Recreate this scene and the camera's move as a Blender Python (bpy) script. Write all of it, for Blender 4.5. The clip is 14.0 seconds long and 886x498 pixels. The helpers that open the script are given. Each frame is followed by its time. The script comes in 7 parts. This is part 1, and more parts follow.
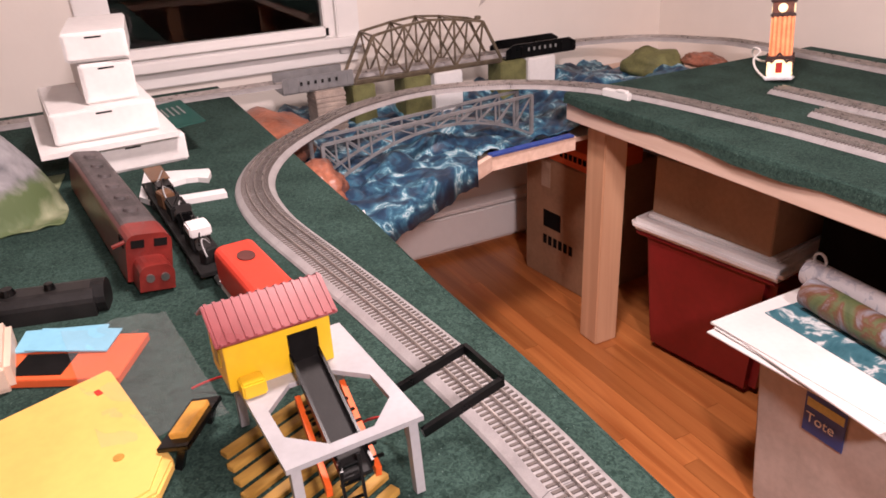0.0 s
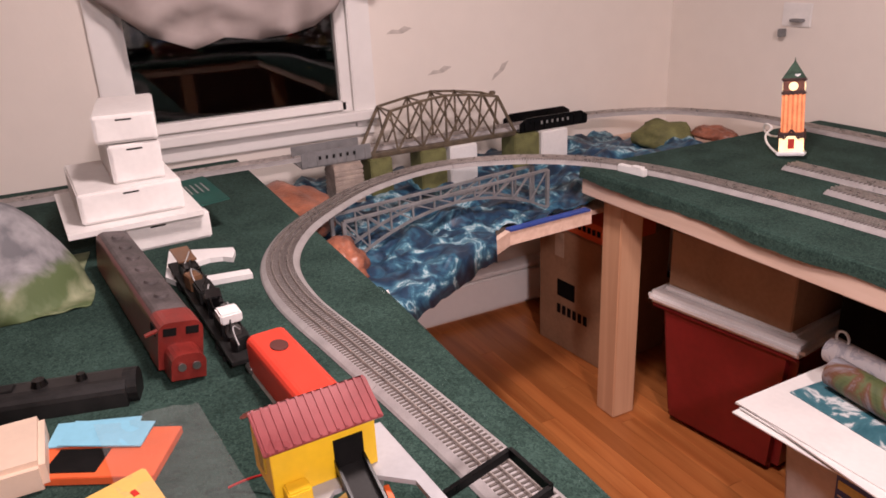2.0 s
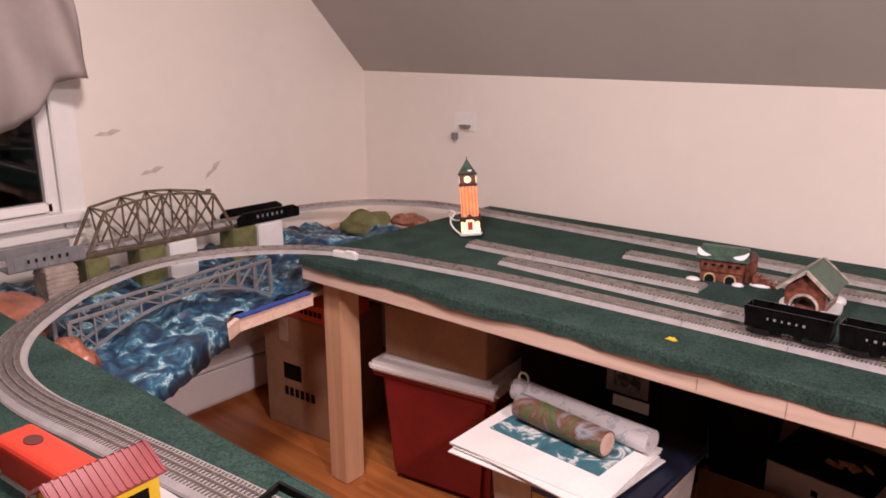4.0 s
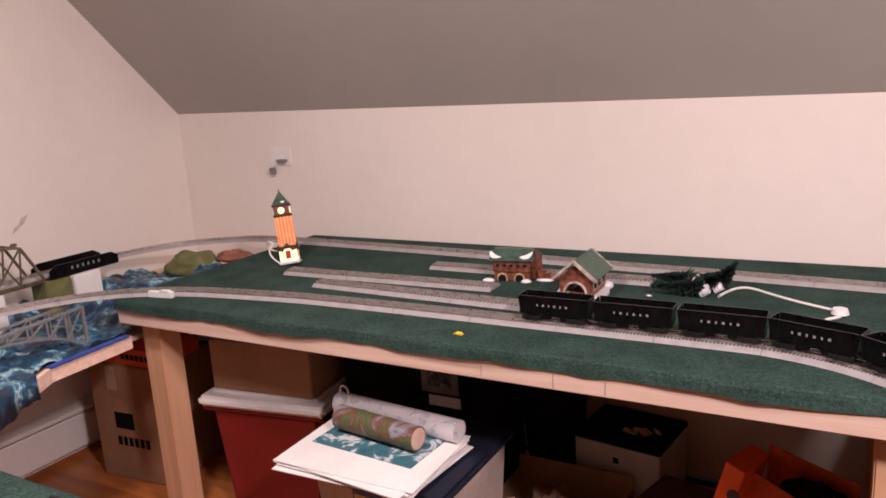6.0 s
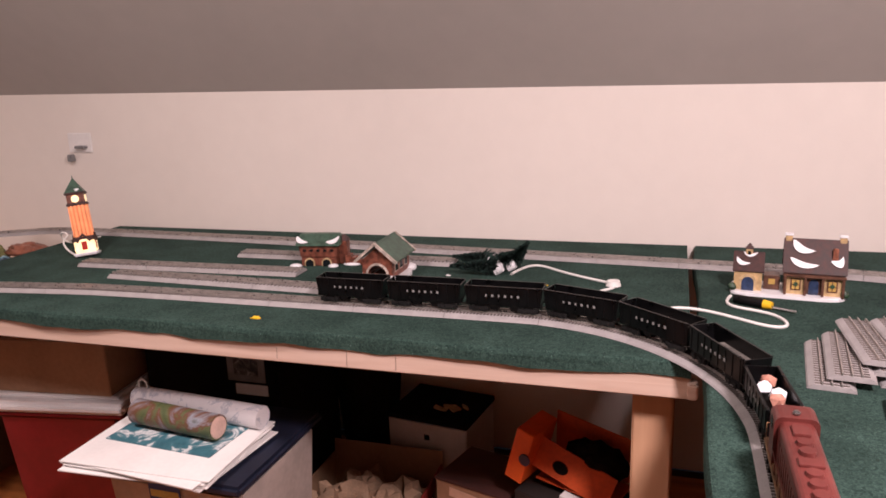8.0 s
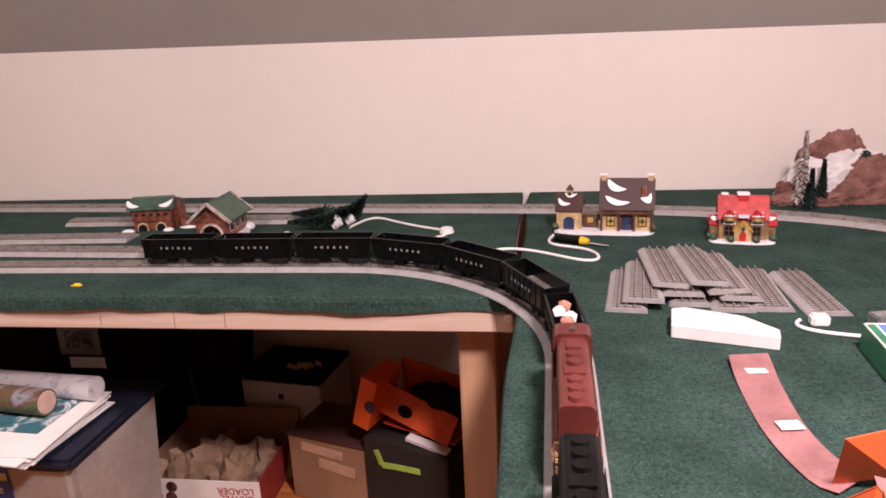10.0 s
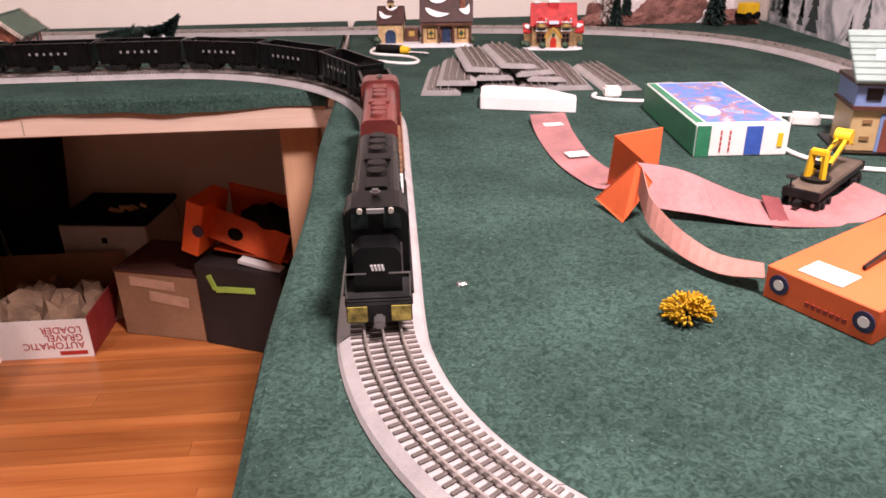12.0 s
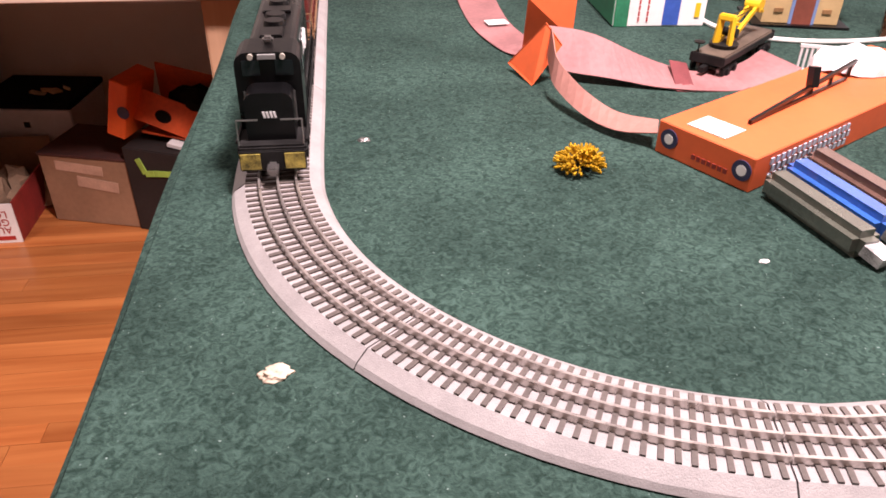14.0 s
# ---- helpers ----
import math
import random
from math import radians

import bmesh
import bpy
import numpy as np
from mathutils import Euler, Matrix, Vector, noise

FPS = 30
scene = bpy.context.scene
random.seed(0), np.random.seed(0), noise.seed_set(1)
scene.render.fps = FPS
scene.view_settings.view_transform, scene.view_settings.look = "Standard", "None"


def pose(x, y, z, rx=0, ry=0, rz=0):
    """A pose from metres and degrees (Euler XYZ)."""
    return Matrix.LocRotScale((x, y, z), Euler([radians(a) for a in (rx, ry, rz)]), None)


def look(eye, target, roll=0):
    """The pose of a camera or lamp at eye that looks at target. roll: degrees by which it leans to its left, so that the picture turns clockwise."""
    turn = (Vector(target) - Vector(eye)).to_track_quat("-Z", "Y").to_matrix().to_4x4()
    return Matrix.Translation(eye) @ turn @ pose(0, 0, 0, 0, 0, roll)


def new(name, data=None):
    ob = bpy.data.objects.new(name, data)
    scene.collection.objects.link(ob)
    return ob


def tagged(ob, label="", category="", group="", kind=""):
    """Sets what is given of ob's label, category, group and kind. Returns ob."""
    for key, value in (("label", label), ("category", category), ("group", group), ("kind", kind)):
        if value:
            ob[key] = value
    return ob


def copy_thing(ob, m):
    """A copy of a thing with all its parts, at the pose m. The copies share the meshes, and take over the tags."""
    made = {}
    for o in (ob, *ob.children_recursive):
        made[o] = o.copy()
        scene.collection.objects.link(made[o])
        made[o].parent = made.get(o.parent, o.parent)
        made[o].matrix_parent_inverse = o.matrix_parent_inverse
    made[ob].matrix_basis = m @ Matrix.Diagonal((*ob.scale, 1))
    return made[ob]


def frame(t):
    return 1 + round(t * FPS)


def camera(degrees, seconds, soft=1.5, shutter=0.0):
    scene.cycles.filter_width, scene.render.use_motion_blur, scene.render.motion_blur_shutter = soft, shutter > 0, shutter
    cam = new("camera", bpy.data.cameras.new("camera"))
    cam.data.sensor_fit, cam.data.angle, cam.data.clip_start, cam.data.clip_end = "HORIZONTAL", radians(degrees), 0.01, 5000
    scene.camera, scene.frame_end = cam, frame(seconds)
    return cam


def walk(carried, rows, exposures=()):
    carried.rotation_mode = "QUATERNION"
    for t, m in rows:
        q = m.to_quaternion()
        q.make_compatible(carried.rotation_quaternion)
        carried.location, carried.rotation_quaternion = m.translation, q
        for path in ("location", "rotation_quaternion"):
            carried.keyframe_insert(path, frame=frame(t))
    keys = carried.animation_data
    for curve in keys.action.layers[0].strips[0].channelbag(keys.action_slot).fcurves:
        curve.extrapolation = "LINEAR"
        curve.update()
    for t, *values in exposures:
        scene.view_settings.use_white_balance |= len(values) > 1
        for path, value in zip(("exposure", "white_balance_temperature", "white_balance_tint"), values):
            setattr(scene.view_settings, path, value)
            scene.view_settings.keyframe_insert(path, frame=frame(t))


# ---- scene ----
cam = camera(61.8, 14.0, 1.7)
PATH = [
    (0, (0.203, 0.392, 1.422), (-1.415, 1.186, 0.555), -2.9),
    (0.5, (0.195, 0.388, 1.438), (-1.45, 1.196, 0.636), -3.1),
    (1, (0.162, 0.377, 1.432), (-1.489, 1.19, 0.651), -3.0),
    (1.5, (0.176, 0.351, 1.475), (-1.485, 1.158, 0.708), -3.2),
    (2, (0.168, 0.358, 1.474), (-1.503, 1.182, 0.746), -2.8),
    (2.5, (0.186, 0.39, 1.494), (-1.487, 1.312, 0.9), -2.6),
    (3, (0.222, 0.316, 1.486), (-1.33, 1.462, 0.962), -3.1),
    (3.5, (0.215, 0.216, 1.519), (-1.092, 1.631, 0.982), -0.1),
    (3.7, (0.25, 0.197, 1.524), (-1.028, 1.641, 0.995), 0.1),
    (5.8, (0.555, 0.168, 1.506), (-0.434, 1.852, 1.072), -3.3),
    (6, (0.567, 0.165, 1.509), (-0.398, 1.862, 1.074), -3.5),
    (6.5, (0.602, 0.163, 1.502), (-0.273, 1.905, 1.057), -3.6),
    (7, (0.635, 0.173, 1.493), (-0.132, 1.963, 1.038), -2.9),
    (7.5, (0.677, 0.185, 1.484), (0.004, 2.011, 1.023), -2.3),
    (8, (0.707, 0.188, 1.474), (0.115, 2.041, 1.007), -2.0),
    (8.5, (0.754, 0.202, 1.464), (0.271, 2.083, 0.985), -1.8),
    (8.7, (0.78, 0.233, 1.448), (0.313, 2.119, 0.975), -1.8),
    (10.8, (0.861, 0.124, 1.427), (0.668, 2.0, 0.76), -3.8),
    (11, (0.865, 0.109, 1.409), (0.688, 1.978, 0.719), -4.0),
    (11.5, (0.883, 0.089, 1.304), (0.861, 1.935, 0.535), -2.6),
    (12, (0.905, 0.075, 1.232), (1.02, 1.884, 0.386), -1.0),
    (12.5, (0.918, 0.053, 1.227), (1.049, 1.833, 0.325), -0.7),
    (13, (0.929, 0.034, 1.219), (1.061, 1.774, 0.241), -0.6),
    (13.5, (0.95, 0.032, 1.208), (1.092, 1.743, 0.183), -0.4),
    (14, (0.957, 0.036, 1.195), (1.182, 1.704, 0.115), 0.9),
]
walk(cam, [(t, look(eye, target, roll)) for t, eye, target, roll in PATH], [(0, 0.28), (0.5, 0.0), (1.5, -0.05), (3, 0.0), (6, -0.04), (8.5, -0.08), (11, -0.12), (12.5, 0.10), (14, 0.08)])

# ---- world and lamps ----
world = bpy.data.worlds.new("night")
scene.world = world
world.use_nodes = True
world.node_tree.nodes["Background"].inputs[0].default_value = (0.012, 0.014, 0.02, 1)
world.node_tree.nodes["Background"].inputs[1].default_value = 0.3


def lamp(name, loc, target, size, power, colour):
    d = bpy.data.lights.new(name, "AREA")
    d.shape, d.size, d.energy, d.color = "DISK", size, power, colour
    ob = new(name, d)
    ob.matrix_world = look(loc, target)
    return ob


# main ceiling light, itself out of view
lamp("ceiling_light_glow", (1.36, 0.50, 2.32), (1.1, 1.1, 0.8), 0.30, 79, (0.99, 0.79, 0.81))
# added fill lamp with no fixture, brightens the window wall side
lamp("ceiling_light_glow", (-0.75, 0.95, 2.34), (-1.0, 1.1, 0.8), 0.30, 34, (1.0, 0.80, 0.79))

# ---- materials ----
MATS = {}


def mat(name, colour, rough=0.6, metal=0.0, scale=20.0, vary=0.12, bump=0.0, bump_scale=200.0, second=None, per_object=0.0, emit=0.0, coat=0.0, spec=None):
    if name in MATS:
        return MATS[name]
    m = bpy.data.materials.new(name)
    m.use_nodes = True
    nt = m.node_tree
    n, l = nt.nodes, nt.links
    b = n["Principled BSDF"]
    b.inputs["Roughness"].default_value = rough
    b.inputs["Metallic"].default_value = metal
    b.inputs["Coat Weight"].default_value = coat
    b.inputs["Specular IOR Level"].default_value = spec if spec is not None else (0.12 if rough >= 0.85 else 0.5)
    tc = n.new("ShaderNodeTexCoord")
    big = n.new("ShaderNodeTexNoise")
    big.inputs["Scale"].default_value = scale
    big.inputs["Detail"].default_value = 6
    fine = n.new("ShaderNodeTexNoise")
    fine.inputs["Scale"].default_value = scale * 9
    fine.inputs["Detail"].default_value = 3
    l.new(tc.outputs["Object"], big.inputs["Vector"])
    l.new(tc.outputs["Object"], fine.inputs["Vector"])
    add = n.new("ShaderNodeMath")
    add.operation = "MULTIPLY_ADD"
    add.inputs[1].default_value = 0.4
    l.new(fine.outputs["Fac"], add.inputs[0])
    l.new(big.outputs["Fac"], add.inputs[2])
    ramp = n.new("ShaderNodeValToRGB")
    c2 = second or tuple(c * (1 - vary * 2) for c in colour)
    ramp.color_ramp.elements[0].position, ramp.color_ramp.elements[1].position = 0.5, 0.9
    ramp.color_ramp.elements[0].color = (*c2, 1)
    ramp.color_ramp.elements[1].color = (*[min(1, c * (1 + vary)) for c in colour], 1)
    l.new(add.outputs[0], ramp.inputs[0])
    out = ramp.outputs[0]
    if per_object:
        info = n.new("ShaderNodeObjectInfo")
        hsv = n.new("ShaderNodeHueSaturation")
        ma = n.new("ShaderNodeMapRange")
        ma.inputs[3].default_value, ma.inputs[4].default_value = 1 - per_object, 1 + per_object
        l.new(info.outputs["Random"], ma.inputs[0])
        l.new(ma.outputs[0], hsv.inputs["Value"])
        l.new(out, hsv.inputs["Color"])
        out = hsv.outputs[0]
    l.new(out, b.inputs["Base Color"])
    rr = n.new("ShaderNodeMapRange")
    rr.inputs[3].default_value, rr.inputs[4].default_value = max(0.02, rough - 0.1), min(1, rough + 0.1)
    l.new(big.outputs["Fac"], rr.inputs[0])
    l.new(rr.outputs[0], b.inputs["Roughness"])
    if bump:
        bn = n.new("ShaderNodeTexNoise")
        bn.inputs["Scale"].default_value = bump_scale
        bn.inputs["Detail"].default_value = 4
        l.new(tc.outputs["Object"], bn.inputs["Vector"])
        bp = n.new("ShaderNodeBump")
        bp.inputs["Strength"].default_value = bump
        bp.inputs["Distance"].default_value = 0.004
        l.new(bn.outputs["Fac"], bp.inputs["Height"])
        l.new(bp.outputs[0], b.inputs["Normal"])
    if emit:
        l.new(out, b.inputs["Emission Color"])
        b.inputs["Emission Strength"].default_value = emit
    MATS[name] = m
    return m


def wood_mat(name, light, dark, axis="x", rough=0.5, per_object=0.15, scale=1.0):
    m = bpy.data.materials.new(name)
    m.use_nodes = True
    nt = m.node_tree
    n, l = nt.nodes, nt.links
    b = n["Principled BSDF"]
    tc = n.new("ShaderNodeTexCoord")
    mp = n.new("ShaderNodeMapping")
    k = {"x": (2.5, 45, 45), "y": (45, 2.5, 45), "z": (45, 45, 2.5)}[axis]
    mp.inputs["Scale"].default_value = [v * scale for v in k]
    info = n.new("ShaderNodeObjectInfo")
    off = n.new("ShaderNodeVectorMath")
    off.operation = "MULTIPLY_ADD"
    off.inputs[1].default_value = (1, 1, 1)
    mul = n.new("ShaderNodeMath")
    mul.operation = "MULTIPLY"
    mul.inputs[1].default_value = 7.0
    l.new(info.outputs["Random"], mul.inputs[0])
    l.new(tc.outputs["Object"], off.inputs[0])
    l.new(mul.outputs[0], off.inputs[2])
    l.new(off.outputs[0], mp.inputs[0])
    no = n.new("ShaderNodeTexNoise")
    no.inputs["Scale"].default_value = 1.0
    no.inputs["Detail"].default_value = 7
    no.inputs["Distortion"].default_value = 0.6
    l.new(mp.outputs[0], no.inputs["Vector"])
    ramp = n.new("ShaderNodeValToRGB")
    ramp.color_ramp.elements[0].position, ramp.color_ramp.elements[1].position = 0.32, 0.68
    ramp.color_ramp.elements[0].color, ramp.color_ramp.elements[1].color = (*dark, 1), (*light, 1)
    l.new(no.outputs["Fac"], ramp.inputs[0])
    hsv = n.new("ShaderNodeHueSaturation")
    ma = n.new("ShaderNodeMapRange")
    ma.inputs[3].default_value, ma.inputs[4].default_value = 1 - per_object, 1 + per_object
    l.new(info.outputs["Random"], ma.inputs[0])
    l.new(ma.outputs[0], hsv.inputs["Value"])
    l.new(ramp.outputs[0], hsv.inputs["Color"])
    l.new(hsv.outputs[0], b.inputs["Base Color"])
    b.inputs["Roughness"].default_value = rough
    bp = n.new("ShaderNodeBump")
    bp.inputs["Strength"].default_value = 0.15
    bp.inputs["Distance"].default_value = 0.002
    l.new(no.outputs["Fac"], bp.inputs["Height"])
    l.new(bp.outputs[0], b.inputs["Normal"])
    return m


def swirl_mat(name, cols, scale, rough=0.5, distort=2.0):
    """Layered colours in wavy streaks."""
    m = bpy.data.materials.new(name)
    m.use_nodes = True
    n, l = m.node_tree.nodes, m.node_tree.links
    b = n["Principled BSDF"]
    b.inputs["Roughness"].default_value = rough
    tc = n.new("ShaderNodeTexCoord")
    no = n.new("ShaderNodeTexNoise")
    no.inputs["Scale"].default_value, no.inputs["Detail"].default_value, no.inputs["Distortion"].default_value = scale, 9, distort
    no.inputs["Roughness"].default_value = 0.62
    l.new(tc.outputs["Object"], no.inputs["Vector"])
    r = n.new("ShaderNodeValToRGB")
    e = r.color_ramp.elements
    while len(e) < len(cols):
        e.new(0.5)
    for el, (p, c) in zip(e, cols):
        el.position, el.color = p, (*c, 1)
    l.new(no.outputs["Fac"], r.inputs[0])
    l.new(r.outputs[0], b.inputs["Base Color"])
    return m


def felt_mat():
    """Dark green carpet felt: cloudy wear, matted fibres and pale flecks."""
    m = bpy.data.materials.new("green_felt")
    m.use_nodes = True
    n, l = m.node_tree.nodes, m.node_tree.links
    b = n["Principled BSDF"]
    b.inputs["Roughness"].default_value = 0.97
    b.inputs["Specular IOR Level"].default_value = 0.12
    tc = n.new("ShaderNodeTexCoord")

    def tex(scale, detail, distort=0.0):
        t = n.new("ShaderNodeTexNoise")
        t.inputs["Scale"].default_value, t.inputs["Detail"].default_value, t.inputs["Distortion"].default_value = scale, detail, distort
        l.new(tc.outputs["Object"], t.inputs["Vector"])
        return t.outputs["Fac"]

    def ramp(src, p0, c0, p1, c1):
        r = n.new("ShaderNodeValToRGB")
        r.color_ramp.elements[0].position, r.color_ramp.elements[1].position = p0, p1
        r.color_ramp.elements[0].color, r.color_ramp.elements[1].color = (*c0, 1), (*c1, 1)
        l.new(src, r.inputs[0])
        return r.outputs[0]

    fibre = ramp(tex(150, 6, 1.5), 0.34, (0.017, 0.036, 0.029), 0.68, (0.053, 0.098, 0.082))
    cloud = ramp(tex(9, 6), 0.35, (0.70, 0.72, 0.72), 0.65, (1.08, 1.08, 1.08))
    mul = n.new("ShaderNodeMixRGB")
    mul.blend_type = "MULTIPLY"
    mul.inputs[0].default_value = 1.0
    l.new(fibre, mul.inputs[1])
    l.new(cloud, mul.inputs[2])
    fleck = ramp(tex(300, 1), 0.745, (0, 0, 0), 0.80, (0.8, 0.8, 0.8))
    mix = n.new("ShaderNodeMixRGB")
    mix.inputs[2].default_value = (0.22, 0.30, 0.28, 1)
    l.new(fleck, mix.inputs[0])
    l.new(mul.outputs[0], mix.inputs[1])
    l.new(mix.outputs[0], b.inputs["Base Color"])
    bp = n.new("ShaderNodeBump")
    bp.inputs["Strength"].default_value, bp.inputs["Distance"].default_value = 0.6, 0.003
    l.new(tex(420, 4, 1.0), bp.inputs["Height"])
    l.new(bp.outputs[0], b.inputs["Normal"])
    return m


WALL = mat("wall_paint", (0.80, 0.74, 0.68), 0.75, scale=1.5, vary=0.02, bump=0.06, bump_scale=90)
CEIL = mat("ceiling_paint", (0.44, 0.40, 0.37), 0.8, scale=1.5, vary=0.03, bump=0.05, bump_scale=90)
TRIM = mat("white_trim_paint", (0.82, 0.80, 0.78), 0.4, scale=4, vary=0.02)
FELT = felt_mat()
PINE = wood_mat("pine_board", (0.74, 0.56, 0.46), (0.62, 0.44, 0.34), "x", 0.65)
PINE_UP = wood_mat("pine_post_wood", (0.62, 0.375, 0.23), (0.52, 0.295, 0.175), "z", 0.6, scale=0.5)
PLANK = wood_mat("floor_plank_wood", (0.53, 0.195, 0.06), (0.35, 0.105, 0.029), "x", 0.28, 0.22, 0.55)
ROADBED = mat("grey_plastic_roadbed", (0.34, 0.32, 0.317), 0.55, scale=30, vary=0.08, bump=0.2, bump_scale=900)
TIE = mat("dark_tie_plastic", (0.10, 0.082, 0.073), 0.6, scale=60, vary=0.2)
RAIL = mat("rail_metal", (0.62, 0.57, 0.54), 0.30, 0.8, scale=60, vary=0.15)
BLACK = mat("black_satin_plastic", (0.0035, 0.0035, 0.004), 0.30, scale=30, vary=0.3, spec=0.3)
BLACK_MATT = mat("black_matt_metal", (0.011, 0.0105, 0.0105), 0.6, scale=40, vary=0.3, spec=0.3)
MAROON = mat("maroon_plastic", (0.125, 0.027, 0.023), 0.33, scale=14, vary=0.15)
WHITE = mat("white_plastic", (0.78, 0.77, 0.76), 0.45, scale=12, vary=0.04)
CARD_WHITE = mat("white_card", (0.80, 0.78, 0.76), 0.75, scale=8, vary=0.04)
CARD = mat("brown_cardboard", (0.34, 0.205, 0.125), 0.85, scale=7, vary=0.1, bump=0.1, bump_scale=60)
STEEL = mat("dull_steel", (0.35, 0.34, 0.33), 0.35, 0.9, scale=40, vary=0.1)
BRASSY = mat("gold_brown_metal", (0.21, 0.165, 0.115), 0.42, 0.55, scale=30, vary=0.2)
GREY_PAINT = mat("grey_painted_metal", (0.26, 0.26, 0.265), 0.45, 0.3, scale=30, vary=0.1)
SNOW = mat("snow_glaze", (0.82, 0.82, 0.84), 0.35, scale=40, vary=0.05)
RED_TUB = mat("red_tub_plastic", (0.19, 0.012, 0.014), 0.35, scale=5, vary=0.12)
ORANGE = mat("orange_plastic", (0.78, 0.12, 0.02), 0.45, scale=9, vary=0.08)
ORANGE_CARD = mat("orange_card", (0.70, 0.12, 0.032), 0.6, scale=9, vary=0.06)
YELLOW = mat("yellow_plastic", (0.80, 0.50, 0.02), 0.4, scale=10, vary=0.06)
DARK = mat("dark_cloth", (0.007, 0.0065, 0.0065), 0.9, scale=9, vary=0.3)
PINK = mat("faded_red_strip", (0.32, 0.145, 0.145), 0.7, scale=16, vary=0.15)
WIRE_WHITE = mat("white_cord", (0.78, 0.77, 0.74), 0.5, scale=20, vary=0.04)
GREEN_ROOF = mat("green_glazed_roof", (0.05, 0.10, 0.07), 0.4, scale=60, vary=0.25)
BRICK = mat("brown_brick_glaze", (0.20, 0.065, 0.04), 0.45, scale=70, vary=0.3)
BROWN_ROOF = mat("dark_brown_roof", (0.050, 0.016, 0.013), 0.6, scale=70, vary=0.3)
TAN = mat("tan_glaze", (0.52, 0.36, 0.18), 0.5, scale=50, vary=0.2)
ROCK = mat("brown_foam_rock", (0.36, 0.13, 0.075), 0.35, scale=9, vary=0.2, bump=0.6, bump_scale=60, second=(0.13, 0.05, 0.035))
PRINT_WATER = swirl_mat("water_print_cloth", [(0.30, (0.006, 0.013, 0.028)), (0.45, (0.012, 0.04, 0.085)), (0.53, (0.035, 0.12, 0.19)), (0.575, (0.13, 0.30, 0.37)), (0.60, (0.50, 0.62, 0.66)), (0.625, (0.09, 0.24, 0.32)), (0.70, (0.02, 0.065, 0.12)), (0.80, (0.008, 0.02, 0.045))], 11, 0.4, 1.1)

# ---- builders ----
Z = 0.86


def box(bm, size, at=(0, 0, 0), rot=None, bevel=0.0, taper=1.0):
    v = bmesh.ops.create_cube(bm, size=1)["verts"]
    for p in v:
        k = taper if p.co.z < 0 else 1
        p.co = Vector((p.co.x * size[0] * k, p.co.y * size[1] * k, p.co.z * size[2]))
    if bevel:
        es = list({e for p in v for e in p.link_edges})
        r = bmesh.ops.bevel(bm, geom=es, offset=bevel, segments=2, affect="EDGES")
        v = list({q for f in r["faces"] for q in f.verts} | {p for p in v if p.is_valid})
    m = Matrix.Translation(at) @ (rot.to_4x4() if rot else Matrix())
    bmesh.ops.transform(bm, matrix=m, verts=v)
    return v


def spin(x=0, y=0, z=0):
    return Euler((radians(x), radians(y), radians(z))).to_matrix()


def cyl(bm, r1, r2, h, at=(0, 0, 0), rot=None, seg=16):
    v = bmesh.ops.create_cone(bm, cap_ends=True, segments=seg, radius1=r1, radius2=r2, depth=h)["verts"]
    bmesh.ops.transform(bm, matrix=Matrix.Translation(at) @ (rot.to_4x4() if rot else Matrix()), verts=v)
    return v


def bar(bm, a, b, w, h=None):
    """A square bar from a to b."""
    a, b = Vector(a), Vector(b)
    d = b - a
    box(bm, (w, h or w, d.length), (a + b) / 2, d.to_track_quat("Z", "Y").to_matrix())


def prism(bm, outline, z0, z1):
    """An upright prism over a plan outline."""
    low = [bm.verts.new((x, y, z0)) for x, y in outline]
    top = [bm.verts.new((x, y, z1)) for x, y in outline]
    bm.faces.new(top)
    bm.faces.new(low[::-1])
    for i in range(len(low)):
        j = (i + 1) % len(low)
        bm.faces.new((low[i], low[j], top[j], top[i]))


def link(name, bm, material, smooth=False):
    bmesh.ops.recalc_face_normals(bm, faces=bm.faces)
    me = bpy.data.meshes.new(name)
    bm.to_mesh(me)
    bm.free()
    me.materials.append(material)
    if smooth:
        for p in me.polygons:
            p.use_smooth = True
    return new(name, me)


def part(name, bm, material, parent, label="", smooth=False):
    ob = link(name, bm, material, smooth)
    ob.parent = parent
    if label:
        ob["label"] = label
    return ob


def thing(name, m, label, category, group=""):
    ob = new(name)
    ob.empty_display_size = 0.02
    ob.matrix_world = m
    return tagged(ob, label, category, group)


def made(fn, *a, **k):
    bm = bmesh.new()
    fn(bm, *a, **k)
    return bm


def bx(size, at=(0, 0, 0), rot=None, bevel=0.0, taper=1.0):
    return made(box, size, at, rot, bevel, taper)


def cy(r1, r2, h, at=(0, 0, 0), rot=None, seg=16):
    return made(cyl, r1, r2, h, at, rot, seg)


def tube(name, pts, r, material, parent=None, label=""):
    """A round cord through points, smoothed."""
    c = bpy.data.curves.new(name, "CURVE")
    c.dimensions, c.bevel_depth, c.bevel_resolution, c.resolution_u = "3D", r, 2, 6
    s = c.splines.new("NURBS")
    s.points.add(len(pts) - 1)
    for p, q in zip(s.points, pts):
        p.co = (*q, 1)
    s.use_endpoint_u, s.order_u = True, 4
    tmp = bpy.data.objects.new("tmp", c)
    me = bpy.data.meshes.new_from_object(tmp)
    bpy.data.objects.remove(tmp)
    me.materials.clear()
    me.materials.append(material)
    for p in me.polygons:
        p.use_smooth = True
    me.name = name
    ob = new(name, me)
    if parent:
        ob.parent = parent
    if label:
        ob["label"] = label
    return ob


